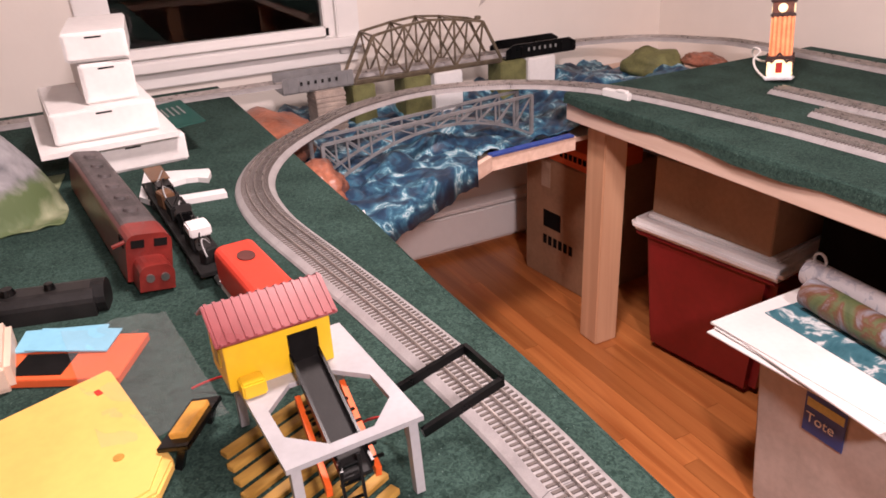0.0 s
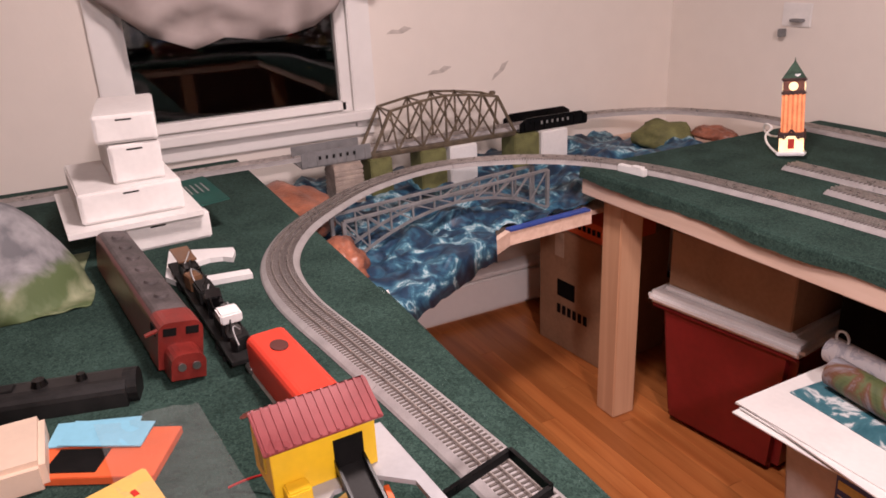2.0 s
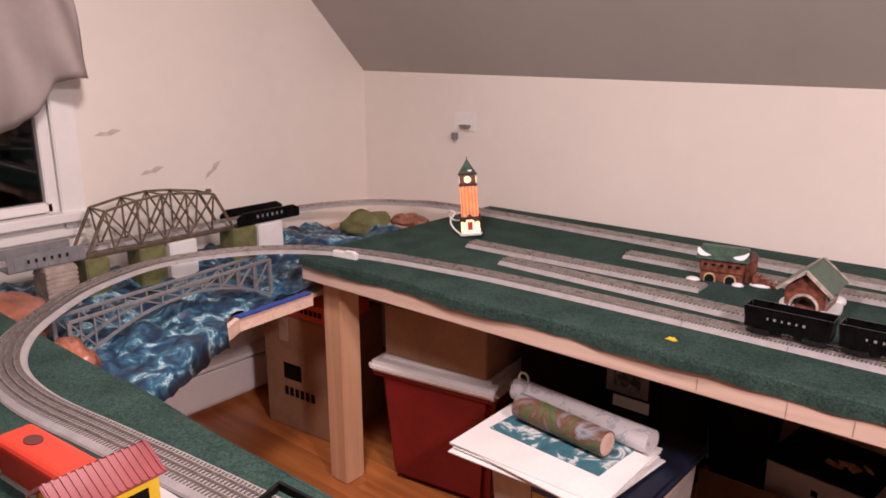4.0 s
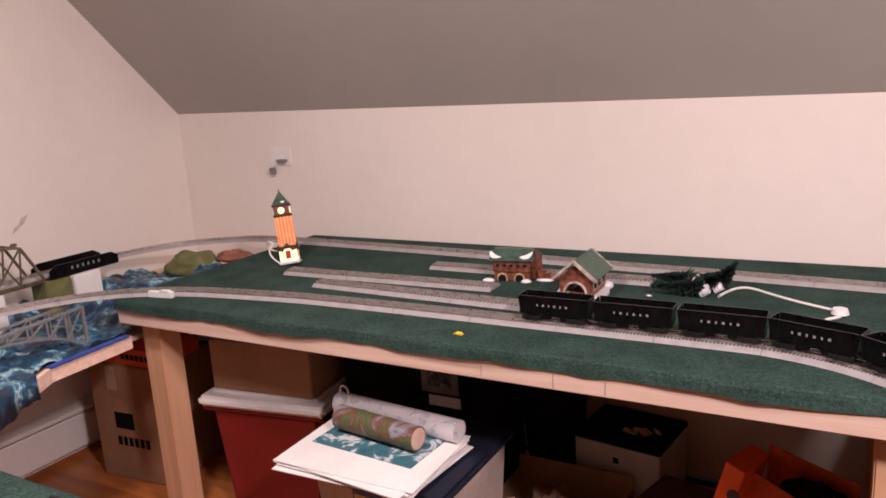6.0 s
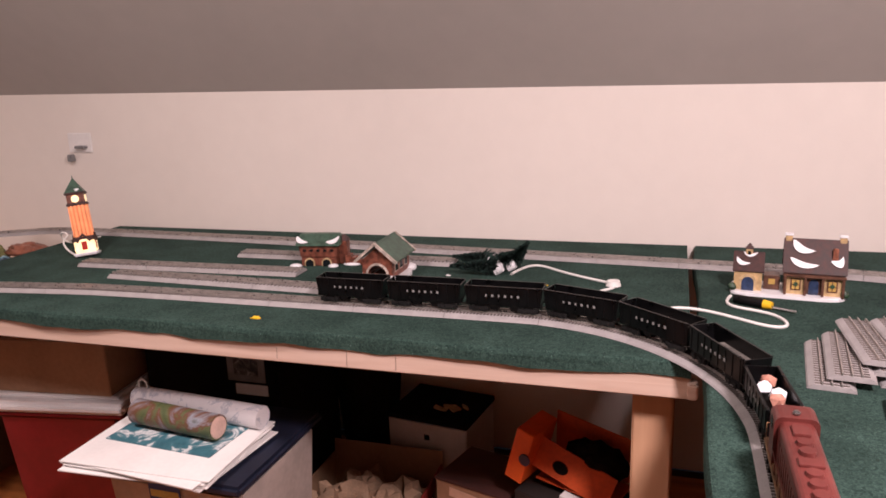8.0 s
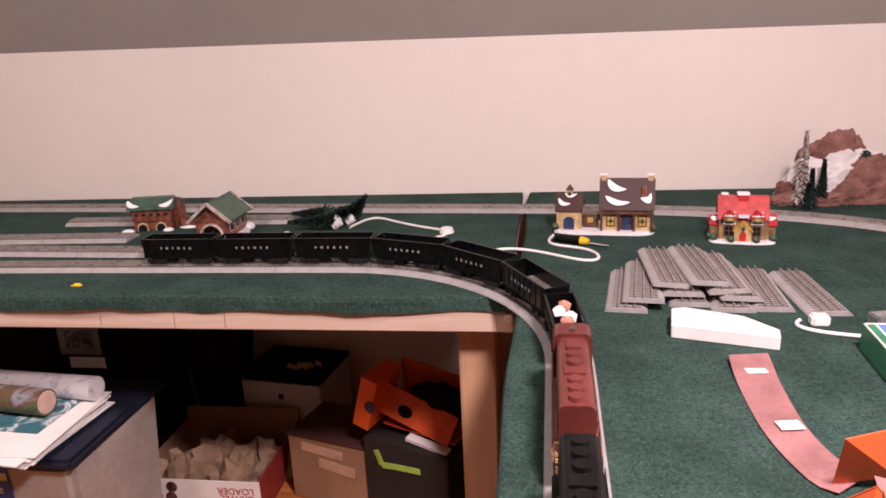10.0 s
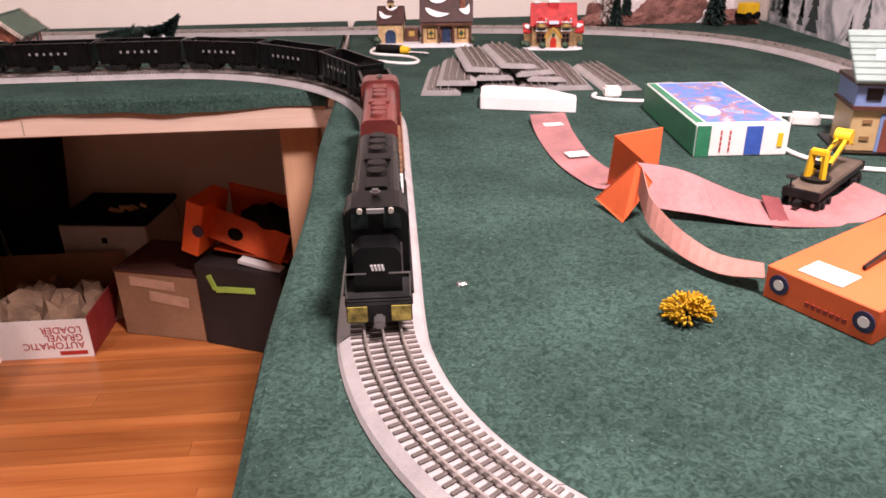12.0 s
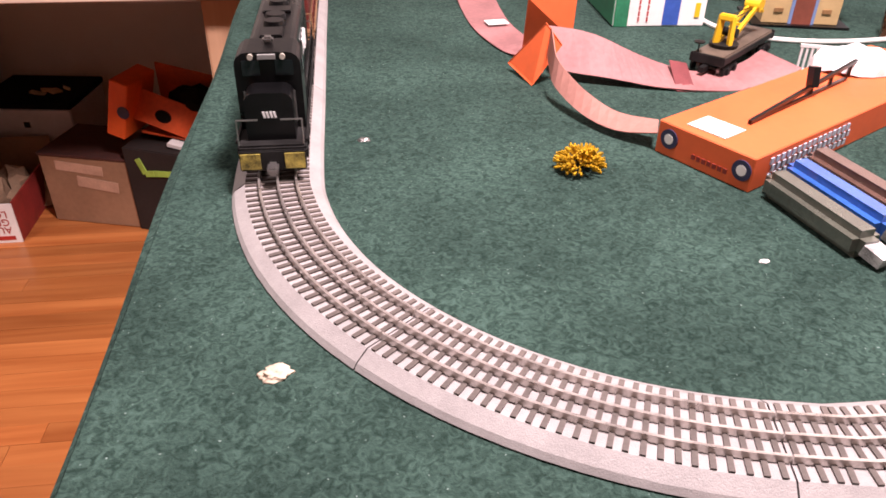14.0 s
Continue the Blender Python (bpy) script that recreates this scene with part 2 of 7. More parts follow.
# ---- room ----
X0, X1, Y0, Y1, KNEE = -2.42, 2.16, -2.6, 2.82, 1.435


def setting(name, bm, material, label, category):
    return tagged(link(name, bm, material), label, category, kind="structure")


bm = bmesh.new()
wy0, wy1, wz0, wz1 = 0.52, 1.31, 0.96, 2.05
for size, at in (((0.12, wy0 - Y0, 2.5), (X0 - 0.06, (wy0 + Y0) / 2, 1.25)), ((0.12, Y1 - wy1, 2.5), (X0 - 0.06, (Y1 + wy1) / 2, 1.25)),
                 ((0.12, wy1 - wy0, wz0), (X0 - 0.06, (wy0 + wy1) / 2, wz0 / 2)), ((0.12, wy1 - wy0, 2.5 - wz1), (X0 - 0.06, (wy0 + wy1) / 2, (2.5 + wz1) / 2))):
    box(bm, size, at)
setting("wall_west", bm, WALL, "cream painted plaster wall with a window opening", "wall")
setting("wall_north", bx((X1 - X0 + 0.24, 0.12, KNEE + 0.1), ((X0 + X1) / 2, Y1 + 0.06, (KNEE + 0.1) / 2)), WALL, "low cream painted knee wall under the sloped ceiling", "wall")
setting("wall_east", bx((0.12, Y1 - Y0, 2.5), (X1 + 0.06, (Y0 + Y1) / 2, 1.25)), WALL, "cream painted plaster wall", "wall")
setting("wall_south", bx((X1 - X0 + 0.24, 0.12, 2.5), ((X0 + X1) / 2, Y0 - 0.06, 1.25)), WALL, "cream painted plaster wall", "wall")
slope = 0.98
bm = bmesh.new()
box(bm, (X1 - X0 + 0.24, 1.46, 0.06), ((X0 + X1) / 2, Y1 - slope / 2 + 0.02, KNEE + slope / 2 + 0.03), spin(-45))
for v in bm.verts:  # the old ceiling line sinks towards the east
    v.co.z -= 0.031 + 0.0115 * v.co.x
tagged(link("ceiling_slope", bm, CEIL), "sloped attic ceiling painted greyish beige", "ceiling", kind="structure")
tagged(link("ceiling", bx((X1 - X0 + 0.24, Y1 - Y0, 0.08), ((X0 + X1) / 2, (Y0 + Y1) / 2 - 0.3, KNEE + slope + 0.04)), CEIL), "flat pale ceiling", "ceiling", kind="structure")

# ---- window ----
win = tagged(new("window_1"), "white framed window, dark night outside", "window", kind="structure")
for nm, size, at in (("casing", (0.022, 0.085, 1.22), (X0 + 0.011, wy0 - 0.02, 1.52)), ("casing", (0.022, 0.085, 1.22), (X0 + 0.011, wy1 + 0.025, 1.52)),
                     ("sill", (0.05, 0.94, 0.035), (X0 + 0.025, 0.915, 0.955)), ("apron", (0.018, 0.90, 0.055), (X0 + 0.009, 0.915, 0.908)),
                     ("casing", (0.022, 0.94, 0.085), (X0 + 0.011, 0.915, 2.08)),
                     ("sash", (0.04, 0.045, 1.1), (X0 - 0.03, wy0 + 0.02, 1.5)), ("sash", (0.04, 0.05, 1.1), (X0 - 0.03, wy1 - 0.03, 1.5)),
                     ("sash", (0.04, 0.72, 0.035), (X0 - 0.03, 0.915, 0.99))):
    part(nm, bx(size, at, bevel=0.004), TRIM, win)
glass = bpy.data.materials.new("window_glass")
glass.use_nodes = True
gb = glass.node_tree.nodes["Principled BSDF"]
gb.inputs["Base Color"].default_value = (0.9, 0.95, 0.95, 1)
gb.inputs["Roughness"].default_value = 0.02
gb.inputs["Transmission Weight"].default_value = 1.0
gb.inputs["IOR"].default_value = 1.45
part("pane", bx((0.005, 0.72, 1.06), (X0 - 0.04, 0.915, 1.52)), glass, win)
setting("backdrop", bx((0.02, 6, 5), (X0 - 2.0, 0.9, 1.5)), mat("night_dark", (0.006, 0.006, 0.007), 0.9, scale=1, vary=0.4), "dark night outside the window", "backdrop")

# heater along the west wall
heater = tagged(new("baseboard_heater"), "long white metal baseboard heater along the wall", "heater")
part("body", bx((0.055, 2.3, 0.15), (X0 + 0.028, 1.55, 0.11), bevel=0.006), TRIM, heater)
part("hood", bx((0.065, 2.3, 0.02), (X0 + 0.033, 1.55, 0.212), spin(0, 12), 0.003), TRIM, heater)
part("slot", bx((0.03, 2.28, 0.018), (X0 + 0.02, 1.55, 0.194)), BLACK_MATT, heater)

# ---- floor ----
floor = setting("floor", bx((X1 - X0, Y1 - Y0, 0.06), ((X0 + X1) / 2, (Y0 + Y1) / 2, -0.036)), mat("floor_gap", (0.05, 0.022, 0.01), 0.8), "orange-brown varnished plank floor", "floor")

# ---- tables ----


def wavy_felt(outline, drop_sides, name, parent, seed):
    """A felt sheet over a plan outline, with soft drooping edges on the sides named."""
    rnd = random.Random(seed)
    bm = bmesh.new()
    prism(bm, outline, Z - 0.022, Z)
    for i in drop_sides:
        (ax, ay), (bx_, by_) = outline[i], outline[(i + 1) % len(outline)]
        n = max(6, int(math.hypot(bx_ - ax, by_ - ay) / 0.03))
        nx, ny = (by_ - ay), -(bx_ - ax)
        ln = math.hypot(nx, ny)
        nx, ny = nx / ln, ny / ln
        ph = rnd.random() * 6
        rows = []
        for k in range(n + 1):
            f = k / n
            x, y = ax + (bx_ - ax) * f, ay + (by_ - ay) * f
            w = 0.0035 * math.sin(f * n * 0.42 + ph) + 0.002 * math.sin(f * n * 1.1) + rnd.uniform(-0.0015, 0.0015)
            out = 0.010 + 0.004 * math.sin(f * n * 0.3 + ph)
            rows.append([bm.verts.new((x + nx * o, y + ny * o, z)) for o, z in ((0, Z + 0.0005), (out * 0.7, Z - 0.003), (out, Z - 0.012), (out + 0.002, Z - 0.036 + w), (0.001, Z - 0.036 + w))])
        for r, s in zip(rows, rows[1:]):
            for a in range(4):
                bm.faces.new((r[a], s[a], s[a + 1], r[a + 1]))
    return part(name, bm, FELT, parent)


def leg(parent, x, y, label=""):
    part("leg", bx((0.089, 0.089, Z - 0.10), (x, y, (Z - 0.10) / 2), bevel=0.004), PINE_UP, parent, label)


back = thing("layout_table", pose(0, 0, 0), "long pine table covered in green felt", "table", "train layout tables")
BX0, BX1, BY0 = -1.62, 0.755, 1.735
wavy_felt([(BX0, BY0), (BX1, BY0), (BX1, Y1 - 0.01), (BX0, Y1 - 0.01)], (0,), "felt", back, 1)
part("front_board", bx((BX1 - BX0, 0.03, 0.062), ((BX0 + BX1) / 2, BY0 + 0.012, Z - 0.0555), bevel=0.003), PINE, back)
part("end_block", bx((0.022, 0.040, 0.036), (BX1 + 0.004, BY0 - 0.006, Z - 0.060), bevel=0.004), PINE, back)
part("deck", bx((BX1 - BX0, Y1 - BY0 - 0.05, 0.014), ((BX0 + BX1) / 2, (Y1 + BY0) / 2, Z - 0.031)), PINE, back)
for x, h in ((-0.235, 0.05), (-0.043, 0.066), (0.085, 0.06)):
    part("stamp_mark", bx((0.0016, 0.0012, h * 0.6), (x, BY0 - 0.0034, Z - 0.062), spin(0, 2)), mat("faint_grey_ink", (0.36, 0.27, 0.22), 0.8), back)
leg(back, -1.535, 1.83)
leg(back, 0.677, 1.845)
leg(back, -1.535, 2.7)
leg(back, 0.69, 2.7)
right = thing("layout_table", pose(0, 0, 0), "wide table covered in green felt", "table", "train layout tables")
RX0 = 0.785
wavy_felt([(RX0, -0.6), (X1 - 0.01, -0.6), (X1 - 0.01, Y1 - 0.01), (RX0, Y1 - 0.01)], (3,), "felt", right, 2)
part("side_board", bx((0.03, 3.3, 0.075), (RX0 + 0.03, 1.1, Z - 0.062)), PINE, right)
part("deck", bx((X1 - RX0 - 0.05, 3.36, 0.014), ((X1 + RX0) / 2, 1.1, Z - 0.031)), PINE, right)
for x, y in ((0.86, -0.5), (2.08, -0.5), (0.86, 1.2), (2.08, 2.7)):
    leg(right, x, y)
front = thing("layout_table", pose(0, 0, 0), "table covered in green felt, crowded with trains", "table", "train layout tables")
wavy_felt([(X0 + 0.01, -0.2), (0.435, -0.2), (0.435, 0.83), (-1.13, 0.845), (-1.62, 0.845), (X0 + 0.01, 0.845)], (1, 2), "felt", front, 3)
part("front_board", bx((1.60, 0.03, 0.075), (-0.36, 0.815, Z - 0.062)), PINE, front)
part("end_board", bx((0.03, 0.98, 0.075), (0.418, 0.31, Z - 0.062)), PINE, front)
part("deck", bx((2.8, 0.98, 0.014), (-1.0, 0.31, Z - 0.031)), PINE, front)
for x, y in ((0.36, -0.12), (0.36, 0.72), (-2.3, -0.12)):
    leg(front, x, y)

# river board between the tables; its open edge runs over these three points
RE0, REK, RE1 = (-1.215, 0.86), (-1.555, 1.42), (-1.575, 1.73)
river = thing("river_board", pose(0, 0, 0), "low wooden board holding a printed water cloth", "board")
bm = bmesh.new()
prism(bm, [(X0 + 0.01, 0.85), (RE0[0], 0.85), REK, (RE1[0], 1.73), (-1.63, 1.73), (-1.63, Y1 - 0.02), (X0 + 0.01, Y1 - 0.02)], 0.69, 0.705)
part("deck", bm, PINE, river)
bm = bmesh.new()
bar(bm, (*RE0, 0.712), (*REK, 0.712), 0.018, 0.044)
bar(bm, (*REK, 0.712), (*RE1, 0.712), 0.018, 0.044)
part("edge_board", bm, PINE, river)
bm = bmesh.new()
bar(bm, (REK[0] + 0.002, 1.42, 0.737), (RE1[0] + 0.002, 1.72, 0.737), 0.026, 0.006)
part("tape", bm, mat("blue_tape", (0.03, 0.07, 0.32), 0.6), river, "blue masking tape along the edge")
# crumpled cloth
bm = bmesh.new()
N, M = 110, 90
grid = []
for i in range(N + 1):
    row = []
    for j in range(M + 1):
        u, v = i / N, j / M
        y = 0.85 + v * 1.6
        edge = (float(np.interp(y, (RE0[1], REK[1], RE1[1]), (RE0[0], REK[0], RE1[0]))) + 0.026 - 0.054 * max(0, min(1, (y - 1.33) / 0.05))) if y < 1.73 else -1.62 - 0.2 * (y - 1.73)
        x = (X0 + 0.03) + u * (edge - X0 - 0.03)
        n1 = noise.noise((x * 5.0, y * 5.0, 1.0))
        n2 = abs(noise.noise((x * 11.0, y * 9.0, 4.0)))
        z = 0.730 + 0.035 * n1 + 0.035 * n2 + 0.02 * noise.noise((x * 24, y * 24, 2))
        hump = math.exp(-((x + 1.42) ** 2 + (y - 1.2) ** 2) / 0.03)
        z += 0.035 * hump
        if y > 1.78 and x > -1.95:
            z += 0.05 * min(1, (y - 1.78) * 6)
        droop = max(0, u - 0.965) / 0.035
        fall = droop ** 5 if y < 1.34 else 0.0
        z = max(z, 0.745 if u > 0.86 and y < 1.36 else 0.712) * (1 - fall) + (0.690 + 0.015 * noise.noise((y * 22, 1, 3))) * fall
        row.append(bm.verts.new((x + 0.012 * noise.noise((y * 14, 3, 1)) * droop, y, z)))
    grid.append(row)
for i in range(N):
    for j in range(M):
        bm.faces.new((grid[i][j], grid[i + 1][j], grid[i + 1][j + 1], grid[i][j + 1]))
cloth = tagged(link("water_cloth", bm, PRINT_WATER, True), "crumpled cloth printed with blue sea waves", "cloth")
cloth.modifiers.new("thick", "SOLIDIFY").thickness = 0.003

# ---- tracks ----


def spline(pts, step=0.01):
    out = []
    P = [Vector((*p, 0)) if len(p) == 2 else Vector(p) for p in pts]
    P = [2 * P[0] - P[1]] + P + [2 * P[-1] - P[-2]]
    for a, b, c, d in zip(P, P[1:], P[2:], P[3:]):
        n = max(2, int((c - b).length / step))
        for k in range(n):
            t = k / n
            out.append(0.5 * ((2 * b) + (c - a) * t + (2 * a - 5 * b + 4 * c - d) * t * t + (3 * b - a - 3 * c + d) * t ** 3))
    out.append(P[-2])
    return out


def arc(cx, cy_, r, a0, a1, n=9):
    return [(cx + r * math.cos(radians(a0 + (a1 - a0) * k / n)), cy_ + r * math.sin(radians(a0 + (a1 - a0) * k / n))) for k in range(n + 1)]


class Way:
    """A line measured along its length."""

    def __init__(self, pts):
        self.p = pts
        self.s = [0.0]
        for a, b in zip(pts, pts[1:]):
            self.s.append(self.s[-1] + (b - a).length)
        self.length = self.s[-1]

    def at(self, s):
        s = min(max(s, 0), self.length)
        i = int(np.searchsorted(self.s, s)) - 1
        i = min(max(i, 0), len(self.p) - 2)
        f = (s - self.s[i]) / max(1e-9, self.s[i + 1] - self.s[i])
        d = (self.p[i + 1] - self.p[i]).normalized()
        return self.p[i].lerp(self.p[i + 1], f), d


PROFILE = [(-0.043, 0.0), (-0.040, 0.004), (-0.030, 0.0105), (0.030, 0.0105), (0.040, 0.004), (0.043, 0.0)]
tie_me = None


def sweep(bm, way, s0, s1, profile, closed=True, step=0.02):
    n = max(1, int((s1 - s0) / step))
    rings = []
    for k in range(n + 1):
        p, d = way.at(s0 + (s1 - s0) * k / n)
        nrm = Vector((-d.y, d.x, 0)).normalized()
        rings.append([bm.verts.new(p + nrm * a + Vector((0, 0, b))) for a, b in profile])
    m = len(profile)
    for r, q in zip(rings, rings[1:]):
        for a in range(m if closed else m - 1):
            bm.faces.new((r[a], q[a], q[(a + 1) % m], r[(a + 1) % m]))
    bm.faces.new(rings[0])
    bm.faces.new(rings[-1][::-1])


def lay_track(way, label, group, ties=True, length=0.254, gap=0.0006, pitch=0.0088):
    global tie_me
    if tie_me is None:
        t = bmesh.new()
        box(t, (0.0036, 0.059, 0.0024), (0, 0, 0.0108))
        tie_me = bpy.data.meshes.new("tie")
        t.to_mesh(tie_me)
        t.free()
        tie_me.materials.append(TIE)
    n = max(1, round(way.length / length))
    for i in range(n):
        s0, s1 = way.length * i / n + gap, way.length * (i + 1) / n - gap
        sec = thing("track_section", Matrix(), label, "model track", group)
        bm = bmesh.new()
        sweep(bm, way, s0, s1, PROFILE)
        part("roadbed", bm, ROADBED, sec)
        for off in (-0.0168, 0, 0.0168):
            bm = bmesh.new()
            sweep(bm, way, s0, s1, [(off - 0.0013, 0.011), (off - 0.0010, 0.0165), (off + 0.0010, 0.0165), (off + 0.0013, 0.011)])
            part("rail", bm, RAIL, sec)
        if ties:
            k = int((s1 - s0) / pitch)
            for j in range(k):
                p, d = way.at(s0 + (j + 0.5) * (s1 - s0) / k)
                ob = new("tie", tie_me)
                ob.parent = sec
                ob.matrix_world = Matrix.Translation(p) @ Matrix.Rotation(math.atan2(d.y, d.x), 4, "Z")


inner_pts = [(0.36, 0.40), (0.20, 0.60), (-0.06, 0.735), (-0.30, 0.757), (-0.488, 0.75), (-0.708, 0.73), (-0.90, 0.708), (-1.15, 0.682), (-1.35, 0.704), (-1.525, 0.79), (-1.67, 0.925), (-1.80, 1.10),
             (-1.875, 1.34), (-1.815, 1.57), (-1.67, 1.75), (-1.435, 1.862), (-1.10, 1.915), (-0.8, 1.935), (-0.1, 1.94)]
inner_pts += arc(0.334, 1.39, 0.55, 90, 0)
inner_pts += [(0.884, 1.15), (0.884, 0.90)]
inner_pts += arc(1.284, 0.70, 0.40, 180, 270)
inner_pts += [(1.6, 0.30), (1.95, 0.30)]
INNER = Way([p + Vector((0, 0, Z + 0.0015)) for p in spline(inner_pts)])
lay_track(INNER, "grey plastic three-rail model track section with dark ties", "inner loop track")
outer_pts = [(-2.27, -0.15), (-2.27, 0.5), (-2.265, 1.0), (-2.23, 1.5), (-2.22, 2.0), (-2.20, 2.25), (-2.10, 2.47), (-1.92, 2.60), (-1.7, 2.66), (-0.84, 2.635), (0.02, 2.58), (0.8, 2.53), (1.18, 2.49), (1.58, 2.385), (1.84, 2.20), (1.96, 1.93), (1.99, 1.5), (1.99, 1.0), (1.99, 0.4)]
OUTER = Way([p + Vector((0, 0, Z + 0.0015)) for p in spline(outer_pts)])
lay_track(OUTER, "grey three-rail model track section along the wall", "outer loop track", ties=False)
for a, b in (((-0.757, 2.425), (0.03, 2.43)), ((-1.25, 2.205), (-0.42, 2.225)), ((-1.03, 2.10), (-0.214, 2.07))):
    w = Way([Vector((*a, Z + 0.0015)), Vector((*b, Z + 0.0015))])
    lay_track(w, "loose grey model track section lying on green felt", "siding track", ties=True, pitch=0.0127)

# ---- train ----
YELLOW_STRIPE = mat("yellow_stripe", (0.45, 0.36, 0.08), 0.5, scale=90, vary=0.4)
GOLD_FRAME = mat("aged_gold_frame", (0.30, 0.17, 0.09), 0.45, 0.3, scale=30, vary=0.25)
WHITE_INK = mat("white_ink", (0.85, 0.85, 0.85), 0.5, scale=50, vary=0.05)
GREY_INK = mat("grey_ink", (0.24, 0.24, 0.235), 0.5, scale=50, vary=0.05)
LENS = mat("lamp_lens", (0.45, 0.42, 0.36), 0.12, scale=30, vary=0.02)


def rounded_hood(bm, x0, x1, w, z0, z1, r=0.010, seg=4):
    """A long hood with a rounded roof."""
    prof = [(-w / 2, z0), (-w / 2, z1 - r)]
    for k in range(1, seg + 1):
        a = radians(180 - 90 * k / seg)
        prof.append((-w / 2 + r + r * math.cos(a), z1 - r + r * math.sin(a)))
    prof += [(-a, b) for a, b in prof[::-1]]
    r0 = [bm.verts.new((x0, a, b)) for a, b in prof]
    r1 = [bm.verts.new((x1, a, b)) for a, b in prof]
    bm.faces.new(r0)
    bm.faces.new(r1[::-1])
    for i in range(len(prof)):
        j = (i + 1) % len(prof)
        bm.faces.new((r0[i], r1[i], r1[j], r0[j]))


def truck(parent, x, axles=3, pitch=0.026):
    t = part("truck", bx((pitch * (axles - 1), 0.044, 0.006), (x, 0, 0.016), bevel=0.001), BLACK_MATT, parent)
    for s in (-1, 1):
        bm = bmesh.new()
        box(bm, (pitch * axles + 0.006, 0.006, 0.012), (x, s * 0.024, 0.010), bevel=0.002)
        for k in range(axles):
            box(bm, (0.010, 0.005, 0.010), (x + (k - (axles - 1) / 2) * pitch, s * 0.028, 0.009), bevel=0.001)
        part("side_frame", bm, BLACK_MATT, t)
    for k in range(axles):
        bm = bmesh.new()
        for s in (-1, 1):
            cyl(bm, 0.0095, 0.0095, 0.005, (x + (k - (axles - 1) / 2) * pitch, s * 0.0165, 0.0085), spin(90), 14)
        cyl(bm, 0.002, 0.002, 0.03, (x + (k - (axles - 1) / 2) * pitch, 0, 0.0085), spin(90), 8)
        part("wheelset", bm, STEEL, t)


def locomotive(m, body, frame_m, label, mark):
    lo = thing("locomotive", m, label, "model train", "model train on the inner loop")
    part("frame", bx((0.318, 0.062, 0.010), (0, 0, 0.026), bevel=0.002), frame_m, lo)
    bm = bmesh.new()
    rounded_hood(bm, -0.140, 0.075, 0.048, 0.031, 0.098)
    part("hood", bm, body, lo)
    bm = bmesh.new()
    rounded_hood(bm, 0.075, 0.118, 0.060, 0.031, 0.104, 0.012)
    part("cab", bm, body, lo)
    bm = bmesh.new()
    rounded_hood(bm, 0.118, 0.146, 0.044, 0.031, 0.076, 0.010)
    part("nose", bm, body, lo)
    for x in (-0.120, -0.095, -0.070, -0.015, 0.010):
        part("roof_fan", cy(0.0115, 0.0100, 0.006, (x, 0, 0.1005), None, 18), body, lo)
    part("roof_hatch", bx((0.022, 0.030, 0.004), (-0.042, 0, 0.0995), bevel=0.001), body, lo)
    part("roof_hatch", bx((0.030, 0.022, 0.005), (0.045, 0, 0.0997), bevel=0.001), body, lo)
    for s in (-1, 1):
        for k in range(12):
            part("panel_door", bx((0.012, 0.0012, 0.034), (-0.128 + k * 0.0165, s * 0.0243, 0.060)), body, lo)
    pane = mat("dark_window", (0.01, 0.012, 0.014), 0.1)
    for s in (-1, 1):
        part("windscreen", bx((0.001, 0.016, 0.014), (0.1185, s * 0.015, 0.090)), pane, lo)
        part("cab_window", bx((0.018, 0.001, 0.014), (0.096, s * 0.0303, 0.086)), pane, lo)
        part("walkway_edge", bx((0.300, 0.002, 0.003), (0, s * 0.0315, 0.0315)), frame_m, lo)
        part("grab_iron", bx((0.0015, 0.0015, 0.030), (0.124, s * 0.0225, 0.055)), STEEL, lo)
    part("number_board", bx((0.003, 0.016, 0.004), (0.1195, 0, 0.1005)), GREY_INK, lo)
    for y in (-0.006, 0.006):
        part("headlight", cy(0.0026, 0.0026, 0.003, (0.1195, y * 2.4, 0.1005), spin(0, 90), 12), LENS, lo)
    part("horn", bx((0.010, 0.010, 0.006), (0.088, 0, 0.107), bevel=0.002), STEEL, lo)
    for e in (-1, 1):
        part("pilot", bx((0.006, 0.060, 0.020), (e * 0.158, 0, 0.017), bevel=0.001), BLACK_MATT, lo)
        for s in (-1, 1):
            part("stripe_plate", bx((0.0015, 0.018, 0.015), (e * 0.1618, s * 0.020, 0.017)), YELLOW_STRIPE if mark else frame_m, lo)
        part("coupler", bx((0.020, 0.010, 0.008), (e * 0.166, 0, 0.012), bevel=0.002), STEEL, lo)
        bm = bmesh.new()
        for s in (-1, 1):
            bar(bm, (e * 0.156, s * 0.029, 0.031), (e * 0.156, s * 0.029, 0.055), 0.0012)
            bar(bm, (e * 0.156, s * 0.010, 0.055), (e * 0.156, s * 0.029, 0.055), 0.0012)
        part("end_railing", bm, frame_m if not mark else STEEL, lo)
    for s in (-1, 1):
        bm = bmesh.new()
        bar(bm, (-0.14, s * 0.030, 0.053), (0.07, s * 0.030, 0.053), 0.0012)
        for k in range(8):
            bar(bm, (-0.14 + k * 0.03, s * 0.030, 0.031), (-0.14 + k * 0.03, s * 0.030, 0.053), 0.0012)
        part("side_railing", bm, body, lo)
    part("fuel_tank", bx((0.075, 0.048, 0.018), (0, 0, 0.013), bevel=0.004), BLACK_MATT, lo)
    truck(lo, -0.098)
    truck(lo, 0.098)
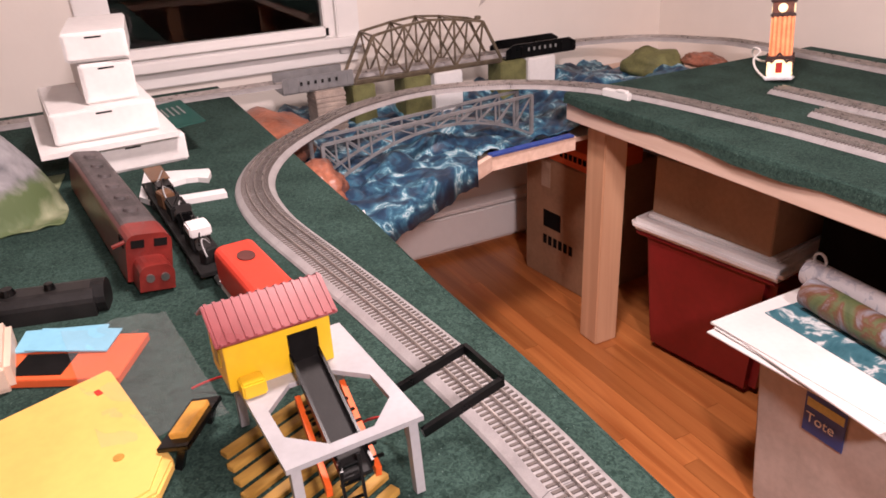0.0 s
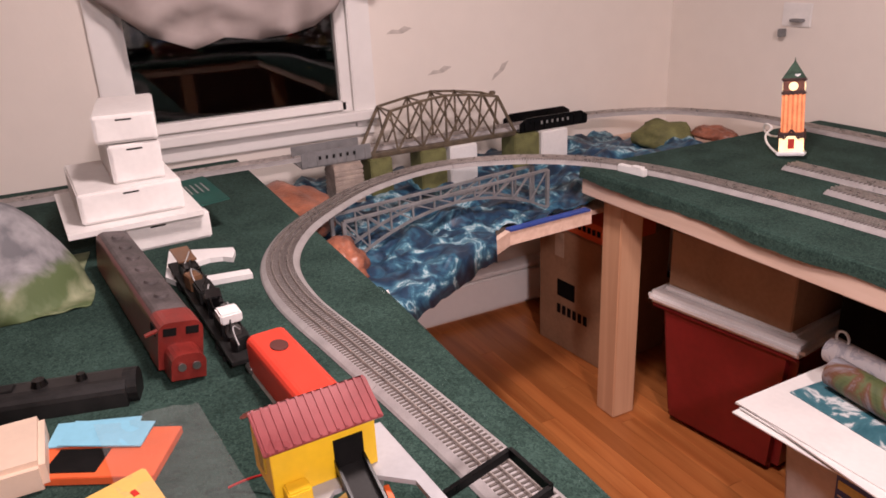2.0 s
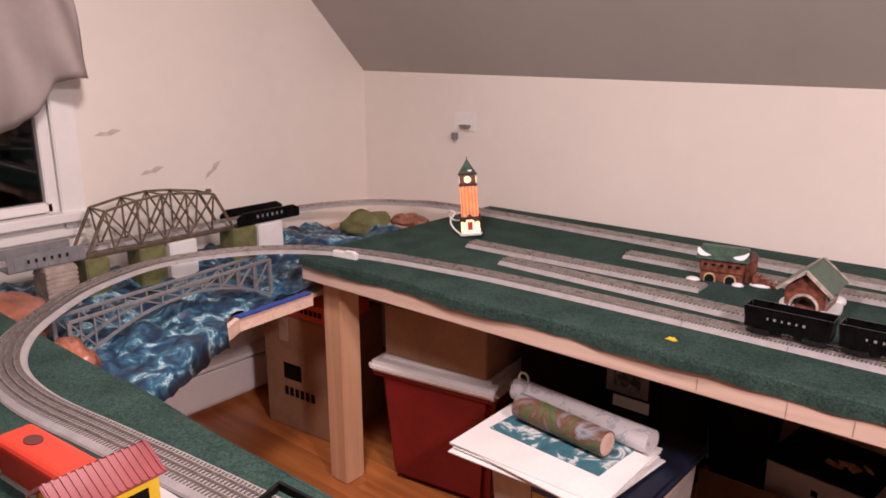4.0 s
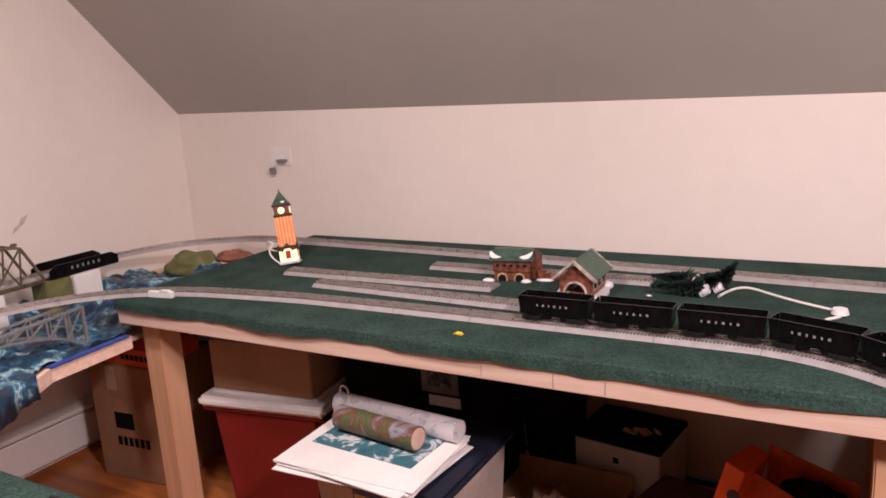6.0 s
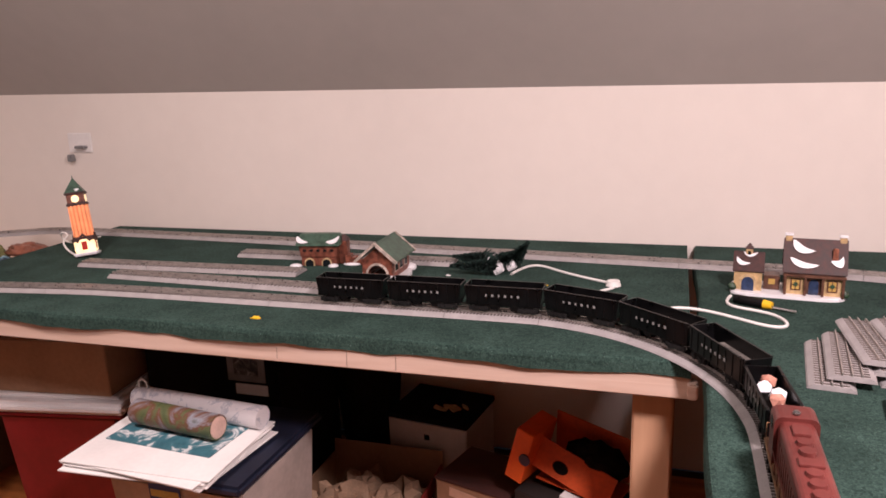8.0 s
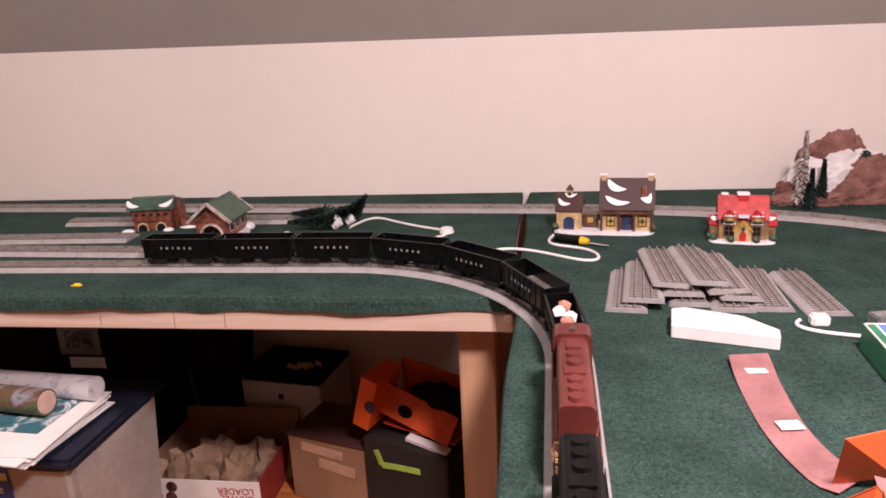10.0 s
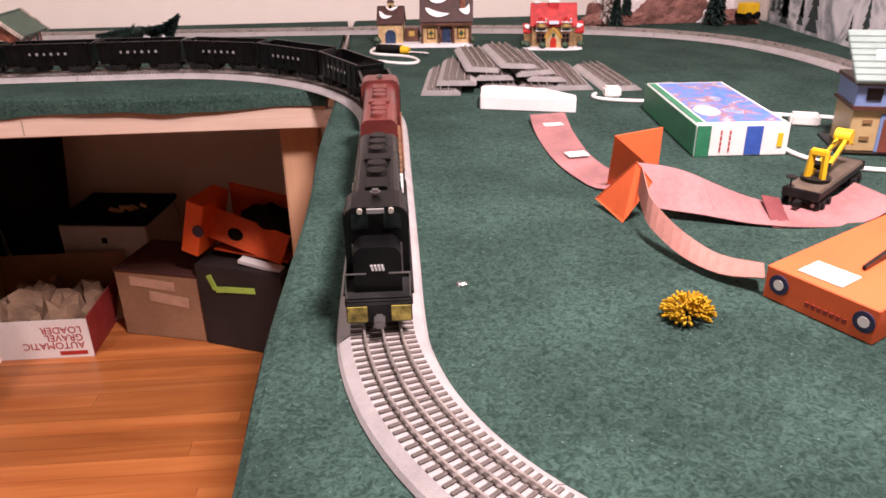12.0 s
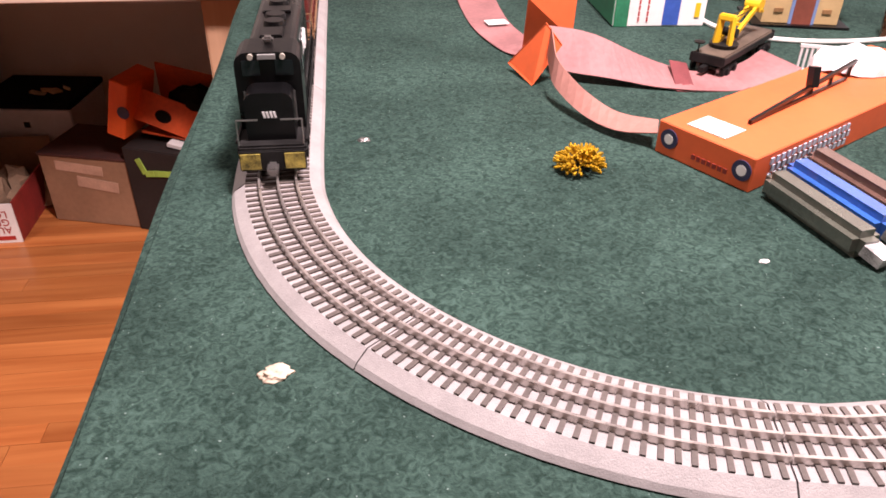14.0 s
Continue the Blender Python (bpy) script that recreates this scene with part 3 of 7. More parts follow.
    if mark:
        for s in (-1, 1):
            zig = [(0.0, 0), (0.0, 1), (0.36, 0), (0.36, 1), (0.36, 1), (0.52, 0), (0.68, 1), (0.84, 0), (1.0, 1)]
            for (a0, b0), (a1, b1) in zip(zig, zig[1:]):
                if (a0, b0) != (a1, b1):
                    part("mark_stroke", made(bar, (-0.020 + s * (a0 - 0.5) * 0.040, s * 0.0256, 0.062 + b0 * 0.018), (-0.020 + s * (a1 - 0.5) * 0.040, s * 0.0256, 0.062 + b1 * 0.018), 0.0008, 0.0042), WHITE_INK, lo)
        for y in (-0.006, -0.002, 0.002, 0.006):
            part("mark_stroke", bx((0.0008, 0.002, 0.006), (0.1468, y * 0.8, 0.056), spin(14)), WHITE_INK, lo)
    return lo


def place(s, half):
    a, _ = INNER.at(s - half)
    b, _ = INNER.at(s + half)
    c = (a + b) / 2
    d = b - a
    return Matrix.Translation((c.x, c.y, Z + 0.018)) @ Matrix.Rotation(math.atan2(d.y, d.x), 4, "Z")


s_front = min((abs(INNER.p[i].x - 0.884) + abs(INNER.p[i].y - 0.655), INNER.s[i]) for i in range(len(INNER.p)) if INNER.p[i].y < 1.3 and INNER.p[i].x > 0.8)[1]
s = s_front - 0.168
locomotive(place(s, 0.10), BLACK, BLACK_MATT, "black diesel model locomotive with white strokes on its hood", True)
s -= 0.345
locomotive(place(s, 0.10) @ pose(0, 0, 0, 0, 0, 180), MAROON, GOLD_FRAME, "maroon diesel model locomotive with a tarnished gold frame", False)
s -= 0.168 + 0.012


def open_car(m, L, kind, label):
    c = thing("gondola" if kind else "hopper_car", m, label, "model wagon", "model train on the inner loop")
    h = 0.040 if kind else 0.047
    part("floor", bx((L, 0.054, 0.006), (0, 0, 0.022), bevel=0.001), BLACK_MATT, c)
    for s_ in (-1, 1):
        part("side", bx((L, 0.0025, h), (0, s_ * 0.0275, 0.022 + h / 2), bevel=0.0006), BLACK, c)
        for k in range(8):
            part("rib", bx((0.0025, 0.0016, h - 0.004), (-L / 2 + 0.008 + k * (L - 0.016) / 7, s_ * 0.0293, 0.022 + h / 2)), BLACK, c)
        part("top_rail", bx((L + 0.002, 0.005, 0.003), (0, s_ * 0.028, 0.022 + h), bevel=0.0006), BLACK, c)
        bm = bmesh.new()
        n = 6
        for k in range(n):
            box(bm, (0.004 + 0.002 * (k % 2), 0.0008, 0.006), (-L * 0.22 + k * L * 0.085, s_ * 0.0314, 0.047))
        part("lettering", bm, GREY_INK, c, "row of small pale bars")
    for e in (-1, 1):
        part("end_wall", bx((0.0025, 0.055, h), (e * L / 2, 0, 0.022 + h / 2), None if kind else spin(0, e * 8)), BLACK, c)
        part("coupler", bx((0.022, 0.008, 0.007), (e * (L / 2 + 0.008), 0, 0.012), bevel=0.002), STEEL, c)
        truck(c, e * L * 0.33, 2, 0.024)
    if not kind:
        part("slope_sheet", bx((L * 0.6, 0.052, 0.003), (0, 0, 0.040)), mat("worn_grey_inside", (0.16, 0.145, 0.13), 0.7, scale=30, vary=0.3), c)
        for x in (-0.025, 0.025):
            part("hopper_chute", bx((0.028, 0.040, 0.018), (x, 0, 0.012), taper=0.6), BLACK_MATT, c)
    return c


rnd = random.Random(5)
for i in range(7):
    L = 0.192 if i % 3 else 0.186
    s -= L / 2 + 0.006
    car = open_car(place(s, L * 0.33), L, i == 0, "black gondola wagon loaded with pink and white rubble" if i == 0 else "black open hopper wagon with small pale lettering")
    if i == 0:
        gm = place(s, L * 0.33)
        for k, (x, y, mt) in enumerate(((-0.06, 0.005, "a"), (-0.03, -0.008, "b"), (0.0, 0.008, "b"), (0.03, 0.0, "a"), (0.065, 0.004, "a"))):
            bm = bmesh.new()
            v = bmesh.ops.create_icosphere(bm, subdivisions=1, radius=0.015)["verts"]
            for p in v:
                p.co *= 1 + 0.35 * noise.noise(p.co * 60 + Vector((k * 7, 0, 0)))
                p.co.z *= 0.8
            bmesh.ops.transform(bm, matrix=gm @ Matrix.Translation((x, y, 0.025 + 0.0155 + rnd.uniform(0, 0.012))), verts=v)
            tagged(link("rubble_lump", bm, SNOW if mt == "b" else mat("salmon_lump", (0.48, 0.22, 0.16), 0.8, scale=40, vary=0.2)), "rough broken lump riding in the gondola wagon", "rubble", "gondola load")
    s -= L / 2 + 0.012

# ---- bridges and river scenery ----


def truss_bridge():
    b = thing("truss_bridge", pose(-2.19, 1.53, Z), "bronze-coloured metal truss railway bridge over the river", "model bridge")
    y0, y1, h, w = -0.285, 0.285, 0.175, 0.055
    for s_ in (-1, 1):
        x = s_ * w
        part("bottom_chord", made(bar, (x, y0, 0.006), (x, y1, 0.006), 0.010), BRASSY, b)
        n = 6
        ys = [y0 + (y1 - y0) * k / n for k in range(n + 1)]
        top = [(x, ys[1] - 0.02, h * 0.84), (x, ys[2], h * 0.95), (x, ys[3], h), (x, ys[4], h * 0.95), (x, ys[5] + 0.02, h * 0.84)]
        for p, q in zip(top, top[1:]):
            part("top_chord", made(bar, p, q, 0.008), BRASSY, b)
        part("end_post", made(bar, (x, y0, 0.006), top[0], 0.009), BRASSY, b)
        part("end_post", made(bar, (x, y1, 0.006), top[-1], 0.009), BRASSY, b)
        for k, t in enumerate(top):
            part("hanger", made(bar, (x, ys[k + 1], 0.006), t, 0.0055), BRASSY, b)
        for k in range(4):
            part("diagonal", made(bar, (x, ys[k + 1], 0.006), top[k + 1], 0.0055), BRASSY, b)
            part("diagonal", made(bar, (x, ys[k + 2], 0.006), top[k], 0.0055), BRASSY, b)
    for k, (yy, zz) in enumerate(((ys[1] - 0.02, 0.84), (ys[2], 0.95), (ys[3], 1.0), (ys[4], 0.95), (ys[5] + 0.02, 0.84))):
        part("cross_strut", made(bar, (-w, yy, h * zz), (w, yy, h * zz), 0.006), BRASSY, b)
    part("deck", bx((0.11, 0.575, 0.006), (0, 0, -0.003)), BRASSY, b)
    part("beacon_box", bx((0.018, 0.018, 0.012), (w, ys[5], h * 0.93), bevel=0.002), BRASSY, b)


truss_bridge()


def girder_bridge(y0, y1, m, label, z0):
    b = thing("girder_bridge", pose(-2.20, (y0 + y1) / 2, Z), label, "model bridge")
    L = y1 - y0
    for s_ in (-1, 1):
        bm = bmesh.new()
        cut = 0.03 if m is BLACK else 0.004
        pr = [(-L / 2, 0.0), (L / 2, 0.0), (L / 2, 0.048 - cut * 0.6), (L / 2 - cut, 0.048), (-L / 2 + cut, 0.048), (-L / 2, 0.048 - cut * 0.6)]
        a = [bm.verts.new((s_ * 0.056, y, z)) for y, z in pr]
        c = [bm.verts.new((s_ * 0.060, y, z)) for y, z in pr]
        bm.faces.new(a)
        bm.faces.new(c[::-1])
        for i in range(len(pr)):
            j = (i + 1) % len(pr)
            bm.faces.new((a[i], a[j], c[j], c[i]))
        gs = part("girder_side", bm, m, b)
        for k in range(7):
            part("rib", bx((0.004, 0.004, 0.036), (s_ * 0.061, -L / 2 + 0.02 + k * (L - 0.04) / 6, 0.02)), m, gs)
        bm = bmesh.new()
        for k in range(6):
            box(bm, (0.001, 0.008, 0.012), (s_ * 0.0636, -0.06 + k * 0.024, 0.026))
        part("lettering", bm, GREY_INK if m is BLACK else BLACK_MATT, gs, "row of small bars in place of letters")
    part("deck", bx((0.11, L, 0.005), (0, 0, -0.003)), m, b)


girder_bridge(1.0, 1.242, GREY_PAINT, "grey metal girder railway bridge", 0)
girder_bridge(1.84, 2.15, BLACK, "black metal girder railway bridge", 0)
OLIVE = mat("olive_foam_block", (0.16, 0.16, 0.06), 0.8, scale=20, vary=0.2, bump=0.3)
BRICKED = mat("pale_brick_block", (0.42, 0.34, 0.29), 0.8, scale=25, vary=0.15, bump=0.4, bump_scale=150)
for y, w, m, nm, lb in ((1.15, 0.10, BRICKED, "pier", "pale brick-pattern bridge pier standing in the river"), (1.27, 0.08, OLIVE, "pier", "olive green block pier under the bridge"), (1.47, 0.10, OLIVE, "pier", "olive green block pier under the bridge"),
                        (1.59, 0.11, WHITE, "pier", "white block pier under the truss bridge"), (1.86, 0.11, OLIVE, "pier", "olive green block pier under the black bridge"), (1.985, 0.12, CARD_WHITE, "pier", "pale grey block pier under the black bridge")):
    p = thing(nm, pose(-2.17, y, 0.703), lb, "bridge pier", "bridge piers")
    part("block", bx((0.10, w, Z - 0.703 - 0.006), (0, 0, (Z - 0.703 - 0.006) / 2), bevel=0.004), m, p)
    if m is BRICKED:
        for k in range(9):
            part("course", bx((0.104, w + 0.003, 0.011), (0, 0, 0.012 + k * 0.0155), bevel=0.001), BRICKED, p)


def arch_bridge():
    """The silver arch under the inner loop, following its curve."""
    b = thing("arch_bridge", pose(0, 0, 0), "silver-grey metal arch bridge under the curved track", "model bridge")
    for side in (-0.030, 0.030):
        n = 10
        pts = []
        s0 = min((abs(INNER.p[i].y - 0.93) + abs(INNER.p[i].x + 1.66), INNER.s[i]) for i in range(len(INNER.p)))[1]
        s1 = min((abs(INNER.p[i].y - 1.64) + abs(INNER.p[i].x + 1.77), INNER.s[i]) for i in range(len(INNER.p)))[1]
        a, _ = INNER.at(s0)
        c, _ = INNER.at(s1)
        d = (c - a).normalized()
        nr = Vector((-d.y, d.x, 0))
        off = -0.085 if side > 0 else -0.015
        for k in range(n + 1):
            f = k / n
            p = a.lerp(c, f) + nr * (-off - 0.10)
            zt = Z - 0.012
            zl = 0.725 + (zt - 0.725 - 0.028) * (1 - (2 * f - 1) ** 2)
            pts.append((Vector((p.x, p.y, zt)), Vector((p.x, p.y, zl))))
        for k in range(n):
            part("deck_beam", made(bar, pts[k][0], pts[k + 1][0], 0.008), GREY_PAINT, b)
            part("arch_rib", made(bar, pts[k][1], pts[k + 1][1], 0.007), GREY_PAINT, b)
            q = (pts[k][0], pts[k + 1][1]) if k < n / 2 else (pts[k][1], pts[k + 1][0])
            part("diagonal", made(bar, q[0], q[1], 0.004), GREY_PAINT, b)
        for t, l_ in pts:
            part("post", made(bar, t, l_, 0.005), GREY_PAINT, b)
        for e in (0, n):
            t = pts[e][0]
            part("end_post", made(bar, t, (t.x, t.y, 0.722), 0.010), GREY_PAINT, b)


arch_bridge()


def boulder(name, at, size, material, label, seed, category="rock", rough=0.3, group="", smooth=True):
    bm = bmesh.new()
    v = bmesh.ops.create_icosphere(bm, subdivisions=4 if smooth else 3, radius=1)["verts"]
    for p in v:
        q = p.co.copy()
        k = 1 + rough * noise.noise(q * 1.7 + Vector((seed, 0, 0))) + rough * 0.5 * noise.noise(q * 4.5 + Vector((0, seed, 0)))
        p.co = Vector((q.x * size[0] * k, q.y * size[1] * k, max(-0.35 * size[2], q.z * size[2] * k)))
    lo = min(p.co.z for p in v)
    bmesh.ops.translate(bm, vec=Vector(at) - Vector((0, 0, lo)), verts=v)
    return tagged(link(name, bm, material, smooth), label, category, group)


boulder("river_bank", (-1.93, 0.885, 0.765), (0.23, 0.12, 0.066), ROCK, "glossy red-brown painted river bank", 2, rough=0.25)
boulder("river_bank", (-1.49, 0.89, 0.735), (0.085, 0.065, 0.075), ROCK, "red-brown painted bank beside the track", 9, rough=0.35)
boulder("river_bank", (-2.02, 2.44, 0.75), (0.14, 0.10, 0.068), OLIVE, "olive green hummock at the river's end", 12, rough=0.2)
boulder("river_bank", (-1.83, 2.50, 0.80), (0.10, 0.05, 0.034), ROCK, "small red-brown bank by the wall", 15, rough=0.3)
bm = bmesh.new()
box(bm, (0.10, 0.018, 0.022), (0, 0, 0.011), bevel=0.002)
box(bm, (0.035, 0.019, 0.004), (0.02, 0, 0.024))
wb = tagged(link("track_support", bm, WHITE), "small white plastic track support block", "block")
wb.matrix_world = pose(-1.47, 1.80, Z, 0, 0, 8)
# paper roll stub hanging off the river board
part("paper_edge", made(bar, (-1.225, 0.895, 0.80), (-1.185, 0.915, 0.70), 0.014), CARD_WHITE, river, "torn white paper edge")

# ---- clock tower and village ----
GLOW = mat("glowing_orange_porcelain", (0.85, 0.30, 0.13), 0.4, scale=30, vary=0.15, emit=0.55)
GLOW_PALE = mat("glowing_pale_window", (1.0, 0.72, 0.42), 0.4, scale=30, vary=0.1, emit=1.1)
t = thing("clock_tower", Matrix.Translation((-1.335, 2.31, Z + 0.004)) @ Matrix.Rotation(radians(11.5), 4, Vector((-0.50, -0.86, 0))) @ pose(0, 0, 0, 0, 0, 35), "lit porcelain clock tower with orange columns and a green roof", "lamp ornament")
part("base", bx((0.082, 0.082, 0.012), (0, 0, 0.006), bevel=0.004), SNOW, t)
part("porch", bx((0.068, 0.068, 0.050), (0, 0, 0.037), bevel=0.003), GLOW_PALE, t)
for a in range(4):
    bm = bmesh.new()
    for p_, q_ in (((-0.022, -0.0355, 0.050), (0, -0.0355, 0.078)), ((0, -0.0355, 0.078), (0.022, -0.0355, 0.050)), ((-0.034, -0.0355, 0.056), (-0.020, -0.0355, 0.056)), ((0.020, -0.0355, 0.056), (0.034, -0.0355, 0.056))):
        bar(bm, p_, q_, 0.006)
    bmesh.ops.transform(bm, matrix=Matrix.Rotation(radians(90 * a), 4, "Z"), verts=bm.verts)
    part("porch_gable", bm, BROWN_ROOF, t)
part("porch_roof", bx((0.072, 0.072, 0.010), (0, 0, 0.064), bevel=0.003), BROWN_ROOF, t)
part("shaft", bx((0.052, 0.052, 0.116), (0, 0, 0.127), bevel=0.003, taper=1.12), mat("amber_porcelain", (0.62, 0.19, 0.075), 0.4, scale=30, vary=0.15, emit=0.35), t)
for a in range(4):
    for k in (-0.019, -0.0065, 0.0065, 0.019):
        part("column", made(lambda b, kk=k, aa=a: bmesh.ops.transform(b, matrix=Matrix.Rotation(radians(90 * aa), 4, "Z"), verts=box(b, (0.0065, 0.006, 0.112), (kk, -0.0285, 0.127)))), GLOW, t)
    part("door" if a == 0 else "arch_window", made(lambda b, aa=a: bmesh.ops.transform(b, matrix=Matrix.Rotation(radians(90 * aa), 4, "Z"), verts=box(b, (0.018, 0.002, 0.030), (0, -0.034, 0.036)))), mat("red_door", (0.5, 0.03, 0.02), 0.4), t)
    part("clock_face", made(lambda b, aa=a: bmesh.ops.transform(b, matrix=Matrix.Rotation(radians(90 * aa), 4, "Z"), verts=cyl(b, 0.013, 0.013, 0.003, (0, -0.030, 0.207), spin(90), 20))), GLOW_PALE, t)
part("cornice", bx((0.066, 0.066, 0.012), (0, 0, 0.188), bevel=0.003), BROWN_ROOF, t)
part("belfry", bx((0.058, 0.058, 0.034), (0, 0, 0.208), bevel=0.003), BRICK, t)
part("eave", bx((0.068, 0.068, 0.008), (0, 0, 0.228), bevel=0.002), BROWN_ROOF, t)
part("roof", made(lambda b: bmesh.ops.transform(b, matrix=Matrix.Rotation(radians(45), 4, "Z"), verts=cyl(b, 0.046, 0.004, 0.050, (0, 0, 0.256), None, 4))), GREEN_ROOF, t)
part("snow_cap", cy(0.018, 0.010, 0.012, (0.010, -0.018, 0.240), spin(25), 10), SNOW, t)
part("finial", cy(0.003, 0.001, 0.014, (0, 0, 0.286), None, 8), GREEN_ROOF, t)
cd = thing("power_cord", pose(0, 0, 0), "tangled white power cord behind the clock tower", "cord")
tube("cord", [(-1.36, 2.28, Z + 0.008), (-1.41, 2.29, Z + 0.02), (-1.435, 2.29, Z + 0.06), (-1.40, 2.31, Z + 0.075), (-1.44, 2.30, Z + 0.095), (-1.465, 2.33, Z + 0.05), (-1.42, 2.33, Z + 0.04), (-1.45, 2.40, Z + 0.03), (-1.52, 2.58, Z + 0.006)], 0.0035, WIRE_WHITE, cd)
# wall socket
so = thing("wall_socket", pose(-1.775, Y1, 1.225), "pale double wall socket plate with a plug", "socket")
part("plate", bx((0.125, 0.008, 0.085), (0, -0.004, 0), bevel=0.003), CARD_WHITE, so)
part("plug", bx((0.05, 0.03, 0.012), (0.015, -0.02, -0.018), bevel=0.003), GREY_PAINT, so)
part("plug", bx((0.02, 0.03, 0.03), (-0.045, -0.02, -0.065), bevel=0.003), GREY_PAINT, so)


def xf(bm, m):
    bmesh.ops.transform(bm, matrix=m, verts=bm.verts)
    return bm


def swoosh(bm, a, b, la, lb, bend, tilt, up):
    """A curved leaf of snow lying in a roof's plane."""
    n = 10
    ts = [-1 + 2 * k / n for k in range(n + 1)]
    ca, sa = math.cos(radians(tilt)), math.sin(radians(tilt))
    rim = []
    for sgn, run in ((1, ts), (-1, ts[-2:0:-1])):
        for t_ in run:
            x = t_ * la
            y = bend * (t_ * t_ - 0.3) + sgn * lb * (max(0.0, 1 - t_ * t_) ** 0.6) * (1 - 0.3 * t_)
            rim.append((a + x * ca - y * sa, up * (b + x * sa + y * ca)))
    prism(bm, rim, 0.0045, 0.0085)


def gabled(h, m, L, W, H, R, wall_m, roof_m, snow=(), over=0.005):
    """A house block: ridge along x, front at minus y; snow names side, place and size of each patch."""
    bm = bmesh.new()
    pr = [(-W / 2, 0), (W / 2, 0), (W / 2, H), (0, H + R), (-W / 2, H)]
    a = [bm.verts.new((-L / 2, y, z)) for y, z in pr]
    b = [bm.verts.new((L / 2, y, z)) for y, z in pr]
    bm.faces.new(a)
    bm.faces.new(b[::-1])
    for k in range(5):
        bm.faces.new((a[k], a[(k + 1) % 5], b[(k + 1) % 5], b[k]))
    part("wall", xf(bm, m), wall_m, h)
    ang = math.degrees(math.atan2(R, W / 2))
    for s_ in (-1, 1):
        plane = m @ Matrix.Translation((0, s_ * (W / 4 + over * 0.3), H + R / 2 - over * 0.2 + 0.002)) @ spin(-s_ * ang).to_4x4()
        roof = part("roof", xf(bx((L + 2 * over, math.hypot(R, W / 2) + over * 1.6, 0.006), (0, 0, 0), None, 0.0015), plane), roof_m, h)
        for side, pa, pb_, la, lb, bend, tilt in snow:
            if side == s_:
                bm = bmesh.new()
                swoosh(bm, pa, pb_, la, lb, bend, tilt, -s_)
                part("snow_patch", xf(bm, plane), SNOW, roof)


def chimney(h, at, w, hh, m):
    c = part("chimney", bx((w, w, hh), (at[0], at[1], at[2] + hh / 2), bevel=0.0015), m, h)
    part("chimney_cap", bx((w + 0.005, w + 0.005, 0.005), (at[0], at[1], at[2] + hh + 0.002), bevel=0.001), SNOW, c)


def front_window(h, x, y, z, w, hh, frame_m, pane_m):
    wn = part("window", bx((w, 0.003, hh), (x, y - 0.002, z), bevel=0.0006), pane_m, h)
    part("window_frame", bx((w + 0.007, 0.002, hh + 0.007), (x, y - 0.001, z)), frame_m, wn)
    part("glazing_bar", bx((0.0018, 0.002, hh), (x, y - 0.0040, z)), frame_m, wn)
    part("glazing_bar", bx((w, 0.002, 0.0018), (x, y - 0.0041, z)), frame_m, wn)


def arch_door(h, x, y, z0, w, hh, m, name="door"):
    bm = bmesh.new()
    rim = [(x - w / 2, z0), (x + w / 2, z0)] + [(x + w / 2 * math.cos(radians(a)), z0 + hh - w / 2 + w / 2 * math.sin(radians(a))) for a in range(0, 181, 20)]
    f = [bm.verts.new((p, y, q)) for p, q in rim]
    g = [bm.verts.new((p, y + 0.004, q)) for p, q in rim]
    bm.faces.new(f)
    bm.faces.new(g[::-1])
    for k in range(len(f)):
        j_ = (k + 1) % len(f)
        bm.faces.new((f[k], f[j_], g[j_], g[k]))
    return part(name, bm, m, h)


def snow_plate(h, L, W, seed, th=0.010):
    bm = bmesh.new()
    rim = []
    for k in range(40):
        a = k * math.tau / 40
        ca, sa = math.cos(a), math.sin(a)
        r = 1 / (abs(ca) ** 5 + abs(sa) ** 5) ** 0.2 * (1 + 0.05 * noise.noise((ca * 2, sa * 2, seed)))
        rim.append((L / 2 * ca * r, W / 2 * sa * r))
    prism(bm, rim, 0, th)
    bmesh.ops.bevel(bm, geom=[e for e in bm.edges if all(v.co.z > th / 2 for v in e.verts)], offset=0.003, segments=2, affect="EDGES")
    part("snow_base", bm, SNOW, h)


OAK = mat("brown_glaze", (0.12, 0.055, 0.035), 0.4, scale=60, vary=0.25)
PANE = mat("yellow_pane", (0.50, 0.33, 0.10), 0.25)
DARK_PANE = mat("dark_window", (0.01, 0.012, 0.014), 0.1)
DOOR_BLUE = mat("dark_blue_door", (0.03, 0.05, 0.11), 0.35, scale=80, vary=0.3)
OCHRE = mat("ochre_stone_glaze", (0.28, 0.18, 0.08), 0.45, scale=80, vary=0.35)
RED_ROOF = mat("bright_red_roof", (0.46, 0.028, 0.03), 0.4, scale=50, vary=0.2)


